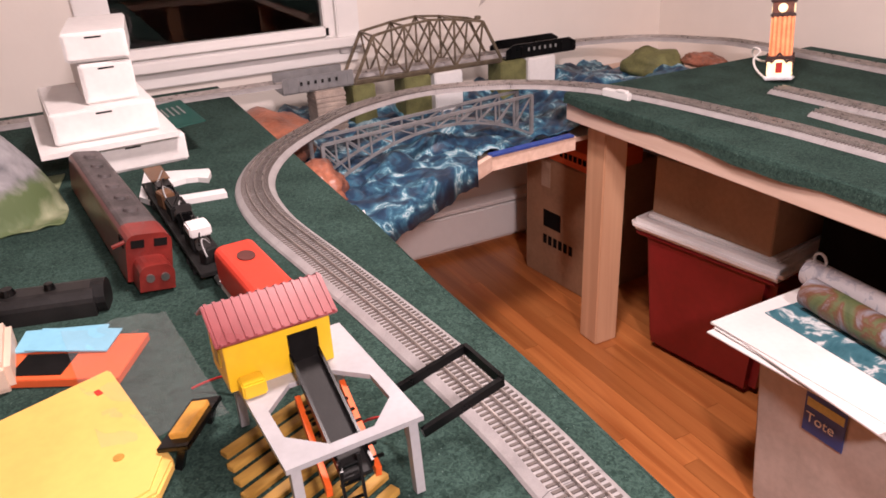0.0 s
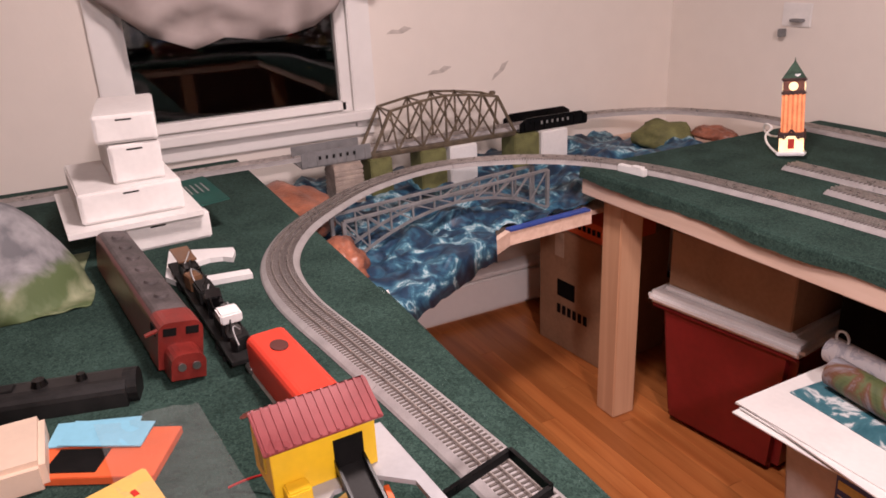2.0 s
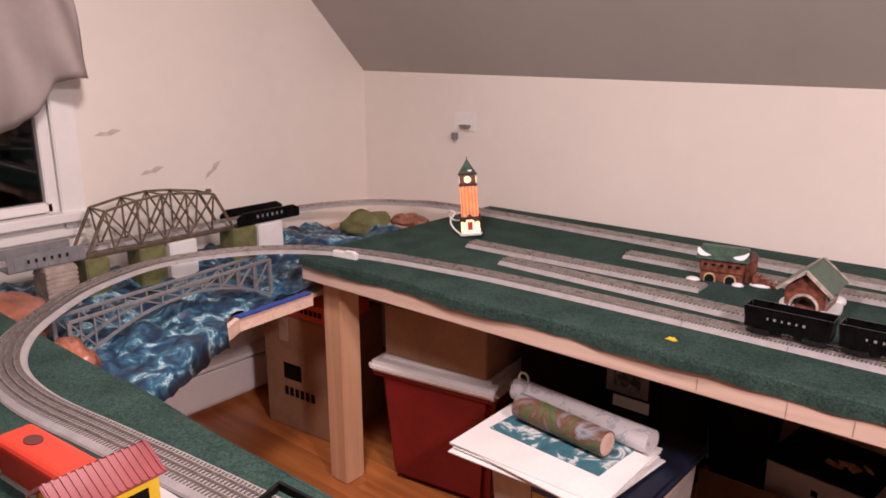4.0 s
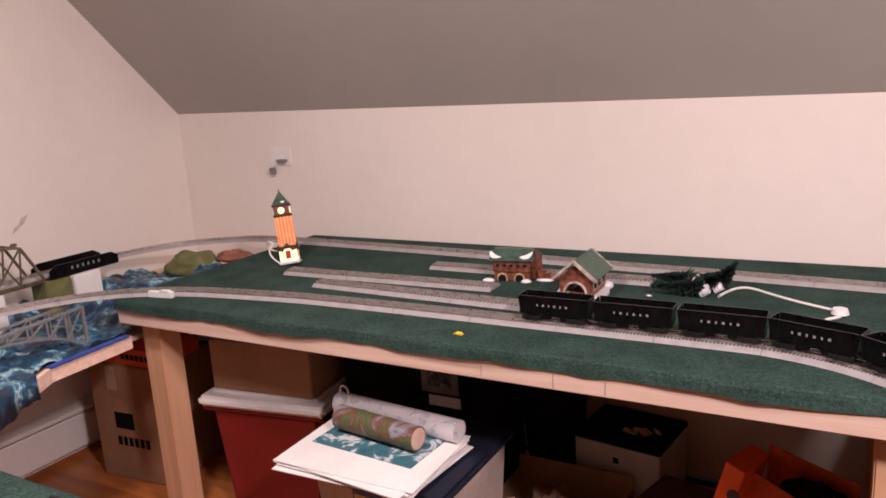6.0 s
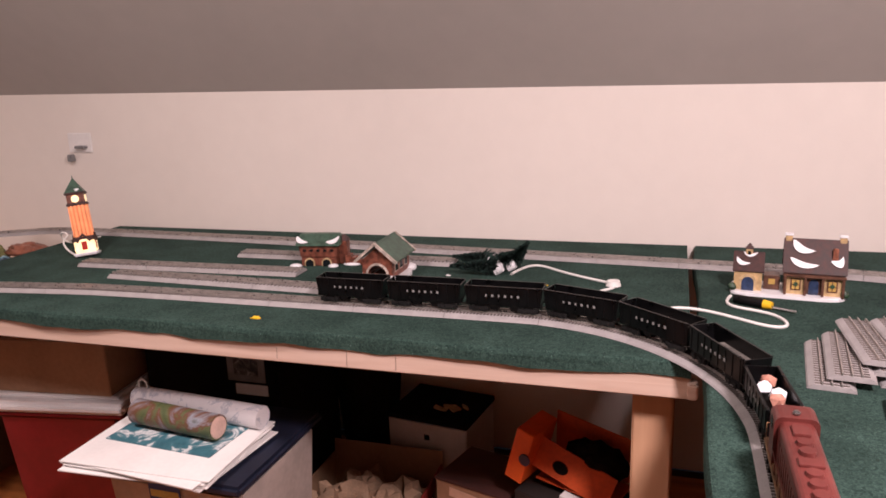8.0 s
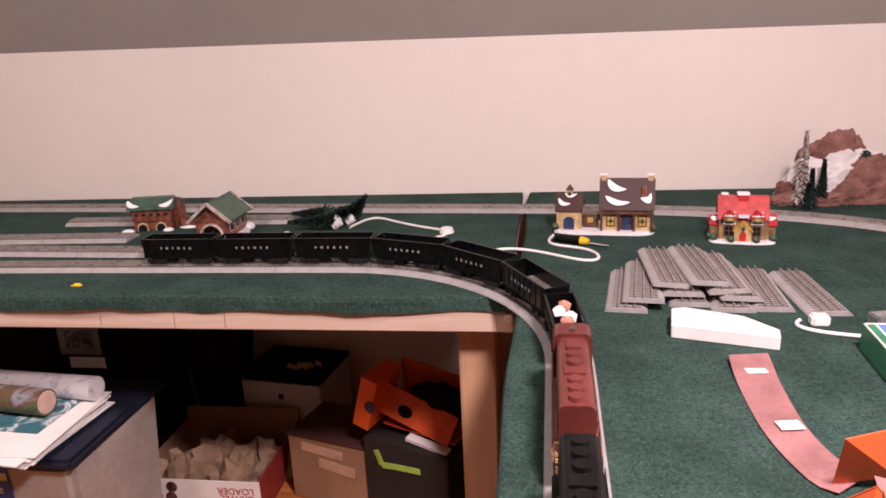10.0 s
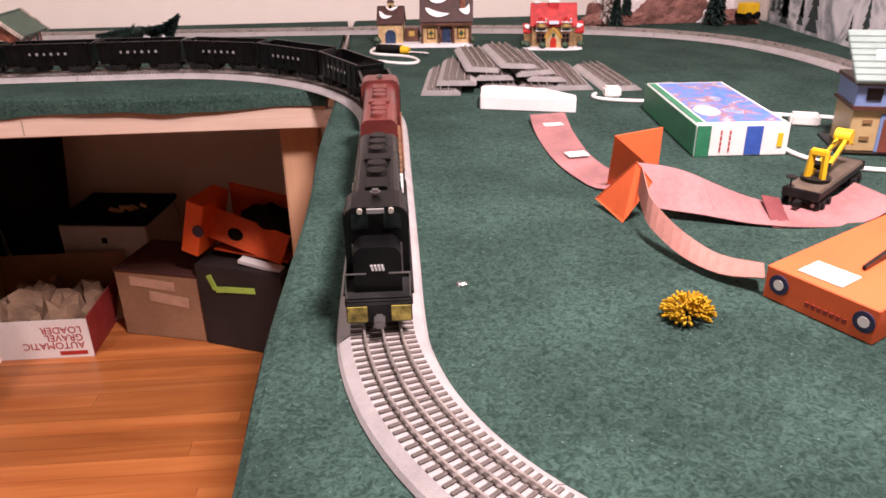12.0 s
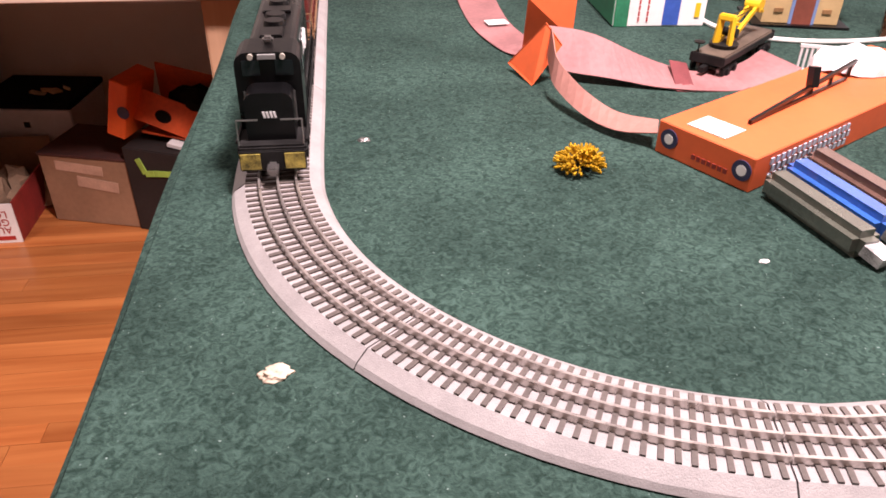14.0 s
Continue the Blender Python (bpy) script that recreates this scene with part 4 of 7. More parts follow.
def chalet():
    """Two brown-roofed blocks joined by a low link on one snowy plate."""
    h = thing("village_house", pose(1.005, 2.295, Z, 0, 0, -6) @ Matrix.Scale(0.90, 4), "brown-roofed porcelain house pair on one snowy base", "ornament house", "porcelain village")
    snow_plate(h, 0.315, 0.145, 3)
    gabled(h, pose(0.070, 0.010, 0.009), 0.160, 0.100, 0.066, 0.086, OAK, BROWN_ROOF, ((-1, -0.035, 0.022, 0.034, 0.011, 0.014, -28), (-1, -0.030, -0.026, 0.040, 0.009, 0.012, -14), (-1, 0.062, -0.016, 0.018, 0.011, 0.016, 30), (1, 0.02, 0.0, 0.04, 0.010, 0.012, 20)))
    gabled(h, pose(-0.108, 0.0, 0.009), 0.078, 0.080, 0.060, 0.046, TAN, BROWN_ROOF, ((-1, -0.018, -0.006, 0.022, 0.007, 0.012, -24), (-1, 0.004, 0.022, 0.020, 0.006, 0.010, 0)))
    part("link_wall", bx((0.045, 0.050, 0.044), (-0.042, 0.006, 0.031), bevel=0.002), OAK, h)
    part("link_window", bx((0.018, 0.003, 0.016), (-0.042, -0.0205, 0.036)), PANE, h)
    chimney(h, (-0.002, 0.012, 0.135), 0.018, 0.040, TAN)
    chimney(h, (0.142, 0.012, 0.135), 0.018, 0.040, TAN)
    part("roof_stack", bx((0.014, 0.014, 0.044), (0.122, -0.020, 0.125), bevel=0.002), mat("orange_brick_glaze", (0.34, 0.12, 0.07), 0.45, scale=90, vary=0.3), h)
    part("bell_turret", bx((0.020, 0.020, 0.022), (-0.108, -0.004, 0.120), bevel=0.002), TAN, h)
    part("turret_roof", cy(0.017, 0.002, 0.016, (-0.108, -0.004, 0.139), spin(0, 0, 45), 4), BROWN_ROOF, h)
    part("turret_opening", bx((0.008, 0.002, 0.011), (-0.108, -0.0148, 0.119)), DARK_PANE, h)
    arch_door(h, -0.108, -0.0435, 0.010, 0.048, 0.050, mat("pale_stone_glaze", (0.55, 0.40, 0.22), 0.5, scale=80, vary=0.2), "door_surround")
    arch_door(h, -0.108, -0.0465, 0.010, 0.034, 0.042, DOOR_BLUE)
    for x in (0.022, 0.118):
        part("bay_wall", bx((0.050, 0.006, 0.052), (x, -0.0425, 0.036)), TAN, h)
        front_window(h, x, -0.0455, 0.040, 0.020, 0.028, OAK, PANE)
        part("wreath", cy(0.006, 0.006, 0.003, (x, -0.051, 0.042), spin(90), 12), FIR_GREEN, h)
    arch_door(h, 0.070, -0.0425, 0.010, 0.026, 0.046, DOOR_BLUE)
    for x in (-0.006, 0.047, 0.093, 0.146):
        part("porch_post", bx((0.007, 0.007, 0.058), (x, -0.054, 0.037), bevel=0.001), OAK, h)
    part("porch_beam", bx((0.164, 0.010, 0.008), (0.070, -0.054, 0.068), bevel=0.001), OAK, h)
    for x in (-0.150, 0.152):
        part("shrub", made(lambda b, xx=x: [setattr(p, "co", p.co * (1 + 0.3 * noise.noise(p.co * 90)) + Vector((xx, -0.045, 0.020))) for p in bmesh.ops.create_icosphere(b, subdivisions=2, radius=0.012)["verts"]]), FIR_GREEN, h)


FIR_GREEN = mat("dark_green_glaze", (0.03, 0.07, 0.035), 0.5, scale=90, vary=0.4)
chalet()


def red_cottage():
    h = thing("village_house", pose(1.358, 2.185, Z, 0, 0, -9), "red-roofed porcelain cottage with dormers and ochre walls", "ornament house", "porcelain village")
    snow_plate(h, 0.165, 0.110, 7, 0.006)
    gabled(h, pose(0, 0.012, 0.005), 0.118, 0.080, 0.056, 0.052, OCHRE, RED_ROOF, ((1, 0.0, 0.0, 0.03, 0.008, 0.01, 10),))
    for x in (-0.034, 0.034):
        gabled(h, pose(x, -0.024, 0.060, 0, 0, 90), 0.040, 0.030, 0.006, 0.014, OCHRE, RED_ROOF, ((-1, 0, 0, 0.012, 0.003, 0.004, 0),), 0.003)
        part("dormer_snow", bx((0.030, 0.005, 0.005), (x, -0.046, 0.074), spin(0, 0, 0), 0.002), SNOW, h)
        part("dormer_window", bx((0.012, 0.003, 0.008), (x, -0.0455, 0.065)), PANE, h)
        sgn = part("sign", bx((0.030, 0.003, 0.009), (x, -0.0310, 0.052)), WHITE, h)
        part("sign_bar", bx((0.022, 0.002, 0.003), (x, -0.0330, 0.052)), DOOR_BLUE, sgn)
        front_window(h, x, -0.0285, 0.030, 0.018, 0.022, OAK, DARK_PANE)
    part("centre_sign", bx((0.026, 0.003, 0.009), (0, -0.040, 0.072), spin(-20)), mat("pale_blue_print", (0.45, 0.52, 0.62), 0.5), h)
    gabled(h, pose(0, -0.030, 0.005, 0, 0, 90), 0.030, 0.042, 0.026, 0.024, TAN, mat("golden_glaze", (0.55, 0.33, 0.06), 0.4, scale=60, vary=0.2), (), 0.003)
    arch_door(h, 0, -0.0475, 0.006, 0.016, 0.027, mat("red_door", (0.5, 0.03, 0.02), 0.4))
    part("wreath", cy(0.005, 0.005, 0.003, (0, -0.0465, 0.040), spin(90), 12), FIR_GREEN, h)
    gabled(h, pose(0.068, 0.010, 0.005), 0.026, 0.056, 0.038, 0.022, OCHRE, RED_ROOF, ((-1, 0.0, 0.0, 0.014, 0.007, 0.004, 0),), 0.004)
    gabled(h, pose(-0.068, 0.010, 0.005), 0.024, 0.050, 0.036, 0.018, OCHRE, RED_ROOF, ((-1, 0.0, 0.0, 0.012, 0.007, 0.003, 0),), 0.003)
    chimney(h, (0.0, 0.012, 0.098), 0.026, 0.022, RED_ROOF)
    chimney(h, (-0.046, 0.014, 0.098), 0.013, 0.020, mat("grey_glaze", (0.28, 0.28, 0.28), 0.5))
    for x, y in ((-0.080, -0.024), (-0.072, -0.036), (0.076, -0.030), (-0.030, -0.050), (0.032, -0.050)):
        part("shrub", made(lambda b, xx=x, yy=y: [setattr(p, "co", p.co * (1 + 0.3 * noise.noise(p.co * 90)) + Vector((xx, yy, 0.013))) for p in bmesh.ops.create_icosphere(b, subdivisions=2, radius=0.010)["verts"]]), FIR_GREEN, h)


red_cottage()


def station_house():
    h = thing("village_house", pose(-0.415, 2.365, Z, 0, 0, 10), "brown brick porcelain station with a green snowy roof", "ornament house", "porcelain village")
    part("arcade_wall", bx((0.120, 0.072, 0.030), (0, 0, 0.015), bevel=0.002), BRICK, h)
    part("upper_wall", bx((0.132, 0.084, 0.040), (0, 0, 0.050), None, 0.002, 0.94), BRICK, h)
    for x in (-0.032, 0.026):
        arch_door(h, x, -0.0395, 0.0, 0.034, 0.028, mat("pale_stone_glaze", (0.55, 0.40, 0.22)), "arch_surround")
        arch_door(h, x, -0.0420, 0.0, 0.026, 0.023, DARK_PANE, "arch_opening")
    for k in range(5):
        part("window", bx((0.010, 0.003, 0.007), (-0.046 + k * 0.023, -0.0425, 0.054)), DARK_PANE, h)
    bm = bmesh.new()
    lo_ = [bm.verts.new((x, y, 0.070)) for x, y in ((-0.076, -0.052), (0.076, -0.052), (0.076, 0.052), (-0.076, 0.052))]
    hi_ = [bm.verts.new((x, y, 0.104)) for x, y in ((-0.066, -0.012), (0.066, -0.012), (0.066, 0.012), (-0.066, 0.012))]
    bm.faces.new(hi_)
    bm.faces.new(lo_[::-1])
    for k in range(4):
        bm.faces.new((lo_[k], lo_[(k + 1) % 4], hi_[(k + 1) % 4], hi_[k]))
    bmesh.ops.bevel(bm, geom=list(bm.edges), offset=0.002, segments=1, affect="EDGES")
    roof = part("roof", bm, GREEN_ROOF, h)
    for x, tl in ((-0.056, -30), (0.054, 32)):
        bm = bmesh.new()
        swoosh(bm, 0, 0, 0.024, 0.008, 0.010, tl, 1)
        part("snow_patch", xf(bm, pose(x, -0.036, 0.081, 40, 0, 0)), SNOW, roof)
    part("stair_tower", bx((0.028, 0.040, 0.078), (0.076, 0.010, 0.039), bevel=0.002), BRICK, h)
    part("tower_cap", cy(0.026, 0.006, 0.018, (0.076, 0.010, 0.087), spin(0, 0, 45), 4), BROWN_ROOF, h)
    for k in range(4):
        part("step", bx((0.020, 0.034, 0.034 - k * 0.008), (0.096 + k * 0.016, -0.010, 0.017 - k * 0.004), bevel=0.001), BRICK, h)
    for x, y, sx in ((0.110, -0.020, 0.034), (-0.078, -0.044, 0.022), (0.050, -0.046, 0.018), (0.10, 0.02, 0.03)):
        part("snow_bank", made(lambda b, xx=x, yy=y, ss=sx: [setattr(p, "co", Vector((p.co.x * ss + xx, p.co.y * 0.016 + yy, max(0.0, p.co.z * 0.009 + 0.001)))) for p in bmesh.ops.create_icosphere(b, subdivisions=2, radius=1)["verts"]]), SNOW, h, smooth=True)


station_house()

# covered bridge ornament
cb = thing("covered_bridge_ornament", pose(-0.140, 2.255, Z, 0, 0, 90), "porcelain covered bridge with green roof and snowy edges", "ornament bridge", "porcelain village")
L, W, H, R = 0.17, 0.125, 0.058, 0.050
bm = bmesh.new()
prism(bm, [(0.11 * math.cos(a) * (1 + 0.1 * math.sin(3 * a)), 0.075 * math.sin(a)) for a in [k * math.tau / 24 for k in range(24)]], 0, 0.012)
part("snow_base", bm, SNOW, cb)
for s_ in (-1, 1):
    part("side_wall", bx((L * 0.85, 0.008, H), (0, s_ * W * 0.36, H / 2 + 0.010)), BRICK, cb)
    part("roof", bx((L, math.hypot(R, W / 2) + 0.010, 0.006), (0, s_ * W / 4, H + R / 2 + 0.010), spin(-s_ * math.degrees(math.atan2(R, W / 2))), 0.002), GREEN_ROOF, cb)
    for e in (-1, 1):
        part("snow_edge", made(bar, (e * L * 0.5, 0, H + R + 0.013), (e * L * 0.5, s_ * W * 0.54, H + 0.006), 0.008), mat("white_brown_edge", (0.5, 0.42, 0.36), 0.5, scale=60, vary=0.3), cb)
for e in (-1, 1):
    bm = bmesh.new()
    inner_a = [(0.030 * math.cos(radians(180 - 180 * k / 8)), 0.030 * math.sin(radians(180 - 180 * k / 8)) + 0.022) for k in range(9)]
    pr = [(-W * 0.38, 0.010), (-0.030, 0.010)] + inner_a + [(0.030, 0.010), (W * 0.38, 0.010), (W * 0.38, H + 0.01), (0, H + R), (-W * 0.38, H + 0.01)]
    a = [bm.verts.new((e * L * 0.42, y, z)) for y, z in pr]
    bm.faces.new(a)
    r = bmesh.ops.extrude_face_region(bm, geom=list(bm.faces))
    bmesh.ops.translate(bm, vec=(-e * 0.006, 0, 0), verts=[g for g in r["geom"] if isinstance(g, bmesh.types.BMVert)])
    bmesh.ops.triangulate(bm, faces=bm.faces)
    part("portal", bm, BRICK, cb)
    bm = bmesh.new()
    arch_pts = [(e * (L * 0.42 + 0.002), 0.034 * math.cos(radians(a)), 0.022 + 0.034 * math.sin(radians(a))) for a in range(0, 181, 20)]
    for p_, q_ in zip([(arch_pts[0][0], 0.034, 0.010)] + arch_pts, arch_pts + [(arch_pts[0][0], -0.034, 0.010)]):
        bar(bm, p_, q_, 0.006)
    part("arch_frame", bm, mat("white_brown_edge", (0.5, 0.42, 0.36), 0.5, scale=60, vary=0.3), cb)
    for s_ in (-1, 1):
        part("snow_bank", made(lambda b, ee=e, ss=s_: [setattr(p, "co", Vector((p.co.x * 0.024 + ee * L * 0.47, p.co.y * 0.020 + ss * W * 0.40, max(0.002, p.co.z * 0.016 + 0.008)))) for p in bmesh.ops.create_icosphere(b, subdivisions=2, radius=1)["verts"]]), SNOW, cb, smooth=True)
for s_ in (-1, 1):
    for x_ in (-0.04, 0.0, 0.04):
        wn = part("window", bx((0.020, 0.003, 0.026), (x_, s_ * (W * 0.36 + 0.0045), 0.045)), mat("dark_window", (0.01, 0.012, 0.014), 0.1), cb)
        part("window_frame", bx((0.027, 0.002, 0.033), (x_, s_ * (W * 0.36 + 0.0040), 0.045)), mat("white_brown_edge", (0.5, 0.42, 0.36)), wn)
part("roadway", bx((L * 1.1, 0.050, 0.006), (0, 0, 0.015)), mat("brick_red_road", (0.30, 0.09, 0.06), 0.6, scale=60, vary=0.3), cb)


def fir(bm, base, direction, h, r, tiers=7, seed=0):
    """A little artificial fir: ragged cone tiers of many needles along a stem."""
    rr = random.Random(seed)
    d = Vector(direction).normalized()
    rot = d.to_track_quat("Z", "Y").to_matrix()
    b = Vector(base)
    bar(bm, b, b + d * h, 0.004)
    for i in range(tiers * 16):
        f = rr.uniform(0.08, 1)
        rad = r * (1 - f) * rr.uniform(0.6, 1.15) + 0.003
        a = rr.uniform(0, math.tau)
        p = b + d * (h * f)
        q = p + rot @ Vector((math.cos(a) * rad, math.sin(a) * rad, -rad * 0.35))
        mid = (p + q) / 2 + rot @ Vector((0, 0, 0.006))
        w = rot @ Vector((-math.sin(a), math.cos(a), 0)) * 0.008
        vs = [bm.verts.new(c) for c in (p, mid + w, q, mid - w)]
        bm.faces.new(vs)


FIR = mat("dark_fir_needles", (0.012, 0.035, 0.028), 0.8, scale=90, vary=0.4)
for k, (x, y, dx, dy, hh) in enumerate(((0.20, 2.33, -1, -0.25, 0.15), (0.16, 2.40, -1, 0.1, 0.13), (0.19, 2.36, 0.7, 0.5, 0.10), (0.23, 2.38, 0.2, 0.3, 0.09))):
    tr = thing("model_fir", pose(x, y, Z), "dark green artificial fir lying on the felt", "model tree", "fallen firs")
    part("needles", made(fir, (0, 0, 0.028), (dx, dy, 0.02 if k < 2 else 0.25), hh, 0.042, 22, k), FIR, tr)
    part("snowy_foot", cy(0.020, 0.014, 0.026, (0, 0, 0.020), spin(0, 70), 16), SNOW, tr)
wc = thing("lamp_cord", pose(0, 0, 0), "long white lamp cord with a round inline switch", "cord")
tube("cord", [(x, y, Z + 0.004) for x, y in ((0.24, 2.33), (0.255, 2.40), (0.29, 2.47), (0.36, 2.40), (0.47, 2.32), (0.55, 2.285), (0.56, 2.23), (0.505, 2.20), (0.53, 2.12), (0.60, 2.02), (0.66, 2.03), (0.72, 2.11), (0.83, 2.065), (0.93, 1.975), (0.985, 1.99), (0.96, 2.09), (0.87, 2.115), (0.835, 2.15), (0.86, 2.22))], 0.0042, WIRE_WHITE, wc)
part("switch", cy(0.022, 0.018, 0.014, (0.55, 2.265, Z + 0.010), None, 20), WIRE_WHITE, wc)
sd = thing("screwdriver", pose(0.90, 2.155, Z + 0.012, 0, 0, -28), "screwdriver with a black and yellow handle", "tool")
part("handle", cy(0.012, 0.013, 0.075, (0, 0, 0), spin(0, 90), 14), BLACK, sd)
part("collar", cy(0.012, 0.009, 0.022, (0.048, 0, 0), spin(0, 90), 14), YELLOW, sd)
part("blade", cy(0.003, 0.003, 0.06, (0.088, 0, -0.004), spin(0, 90), 8), STEEL, sd)

# ---- stack of loose track ----


def loose_track(m):
    w = thing("track_section", m, "spare grey straight model track section in a pile", "model track", "spare track pile")
    way = Way([Vector((0, -0.127, 0)), Vector((0, 0.127, 0))])
    part("roadbed", made(sweep, way, 0, 0.254, PROFILE), ROADBED, w)
    for off in (-0.0168, 0, 0.0168):
        part("rail", made(sweep, way, 0, 0.254, [(off - 0.0013, 0.011), (off - 0.0010, 0.0165), (off + 0.0010, 0.0165), (off + 0.0013, 0.011)]), RAIL, w)
    for k in range(20):
        ob = new("tie", tie_me)
        ob.parent = w
        ob.matrix_parent_inverse = Matrix()
        ob.matrix_basis = pose(0, -0.127 + 0.00635 + k * 0.0127, 0, 0, 0, 90)
    return w


first = loose_track(pose(1.02, 1.765, Z + 0.001, 0, 0, -7))
for x, y, z, a, tilt in ((1.055, 1.775, 0.019, -7, 0), (1.145, 1.80, 0.001, -3, 0), (1.135, 1.81, 0.020, -4, 0), (1.105, 1.82, 0.036, 1, 5), (1.175, 1.81, 0.044, 3, 4), (1.235, 1.79, 0.018, 2, 3), (1.215, 1.80, 0.030, 1, -3), (1.300, 1.775, 0.001, -2, 0), (1.225, 1.77, 0.001, -3, 0), (1.392, 1.755, 0.001, 2, 0)):
    copy_thing(first, pose(x, y, Z + z, 0, tilt, a))
wd = thing("foam_wedge", pose(0, 0, 0), "white foam ramp wedge lying on green felt", "foam block")
bm = bmesh.new()
prism(bm, [(1.075, 1.515), (1.255, 1.462), (1.262, 1.495), (1.215, 1.56), (1.115, 1.605), (1.088, 1.60)], Z, Z + 0.028)
bmesh.ops.bevel(bm, geom=list(bm.edges), offset=0.002, segments=1, affect="EDGES")
part("wedge", bm, WHITE, wd)

# ---- strips, boxes and toys on the wide table ----


def ribbon(bm, pts, w, th=0.0012, up=(0, 0, 1)):
    """A thin bent strip; each point carries its own width direction."""
    P = spline([p[:3] for p in pts], 0.012)
    W = spline([p[3:] for p in pts], 0.012)
    n = len(P)
    rows = []
    for i, p in enumerate(P):
        j = min(len(W) - 1, round(i * (len(W) - 1) / (n - 1)))
        wv = W[j].normalized() * w / 2
        tan = (P[min(i + 1, n - 1)] - P[max(i - 1, 0)]).normalized()
        nn = tan.cross(wv).normalized() * th
        rows.append([bm.verts.new(p + wv), bm.verts.new(p - wv), bm.verts.new(p - wv + nn), bm.verts.new(p + wv + nn)])
    for a, b in zip(rows, rows[1:]):
        for k in range(4):
            bm.faces.new((a[k], b[k], b[(k + 1) % 4], a[(k + 1) % 4]))
    bm.faces.new(rows[0])
    bm.faces.new(rows[-1][::-1])


st = thing("printed_strip", pose(0, 0, 0), "long folded paper strip, faded red outside and orange inside", "paper strip")
bm = bmesh.new()
ribbon(bm, [(1.19, 1.42, Z + 0.012, 1, 0.15, 0), (1.185, 1.32, Z + 0.002, 1, 0.05, 0), (1.185, 1.18, Z + 0.002, 1, 0.1, 0), (1.205, 1.08, Z + 0.003, 0.8, 0.5, 0), (1.230, 1.050, Z + 0.008, 0.75, 0.55, 0.1)], 0.068)
part("strip_end", bm, PINK, st)


def panel(bm, corners, th=0.0015):
    """A thin stiff sheet with four corners."""
    c = [Vector(p) for p in corners]
    nn = (c[1] - c[0]).cross(c[3] - c[0]).normalized() * th
    a = [bm.verts.new(p) for p in c]
    b = [bm.verts.new(p + nn) for p in c]
    bm.faces.new(a)
    bm.faces.new(b[::-1])
    for k in range(4):
        bm.faces.new((a[k], a[(k + 1) % 4], b[(k + 1) % 4], b[k]))


bm = bmesh.new()
panel(bm, [(1.200, 1.022, Z + 0.085), (1.277, 1.055, Z + 0.085), (1.272, 1.045, Z + 0.022), (1.203, 1.050, Z + 0.004)])
part("upright_fold", bm, ORANGE_CARD, st)
bm = bmesh.new()
ribbon(bm, [(1.225, 0.965, Z + 0.036, -0.1, 0.75, 0.65), (1.28, 0.945, Z + 0.030, 0, 0.7, 0.6), (1.35, 0.925, Z + 0.012, 0, 0.9, 0.35), (1.42, 0.915, Z + 0.002, 0.05, 1, 0.05), (1.49, 0.93, Z + 0.003, -0.2, 1, 0.1), (1.54, 0.955, Z + 0.015, -0.4, 0.8, 0.1)], 0.066)
part("long_run", bm, PINK, st)
bm = bmesh.new()
ribbon(bm, [(1.372, 0.9175, Z + 0.0105, 0.15, 0.9, 0.30), (1.384, 0.9165, Z + 0.0090, 0.15, 0.9, 0.28), (1.396, 0.9155, Z + 0.0075, 0.15, 0.9, 0.25)], 0.064)
part("dark_band", bm, mat("deep_red_print", (0.17, 0.035, 0.04), 0.6, scale=30, vary=0.15), st, "darker red band across the strip")
for w_ in ((1.19, 1.37), (1.192, 1.19)):
    part("label_patch", bx((0.034, 0.024, 0.0012), (w_[0], w_[1], Z + 0.0072), spin(0, 0, 8)), CARD_WHITE, st, "small white label")
bm = bmesh.new()
panel(bm, [(1.206, 0.945, Z + 0.075), (1.170, 0.990, Z + 0.010), (1.189, 0.925, Z + 0.001), (1.228, 0.940, Z + 0.048)])
part("orange_fold", bm, ORANGE_CARD, st)
bm = bmesh.new()
ribbon(bm, [(1.212, 0.945, Z + 0.055, 0.1, 0.0, 1), (1.206, 0.905, Z + 0.045, 0.15, 0.1, 1), (1.204, 0.868, Z + 0.035, 0.2, 0.4, 0.9), (1.222, 0.815, Z + 0.020, 0.3, 0.7, 0.6), (1.248, 0.770, Z + 0.014, 0.35, 0.9, 0.3), (1.282, 0.738, Z + 0.020, 0.4, 0.95, 0.1)], 0.030)
part("falling_run", bm, mat("strip_tan_side", (0.36, 0.165, 0.135), 0.7, scale=16, vary=0.12), st)

# picture box
pb = thing("picture_box", pose(1.438, 1.17, Z, 0, 0, -3), "white and green cardboard box with a blue picture on its lid", "box")
part("carton", bx((0.148, 0.30, 0.052), (0.012, 0.15, 0.026), bevel=0.002), CARD_WHITE, pb)
part("green_side", bx((0.0015, 0.298, 0.048), (-0.0628, 0.15, 0.027)), mat("green_print", (0.03, 0.20, 0.10), 0.5, scale=30, vary=0.15), pb)
part("green_corner", bx((0.022, 0.0015, 0.050), (-0.050, -0.0008, 0.026)), mat("green_print", (0.03, 0.20, 0.10)), pb)
part("lid_picture", bx((0.120, 0.275, 0.0012), (0.018, 0.152, 0.0526)), swirl_mat("lid_picture_print", [(0.30, (0.05, 0.12, 0.5)), (0.48, (0.10, 0.22, 0.62)), (0.55, (0.30, 0.12, 0.10)), (0.60, (0.34, 0.40, 0.55)), (0.70, (0.05, 0.15, 0.42))], 16), pb, "blue picture with pale patches")
part("lid_green", bx((0.012, 0.275, 0.0014), (-0.053, 0.152, 0.0526)), mat("green_print", (0.03, 0.20, 0.10)), pb)
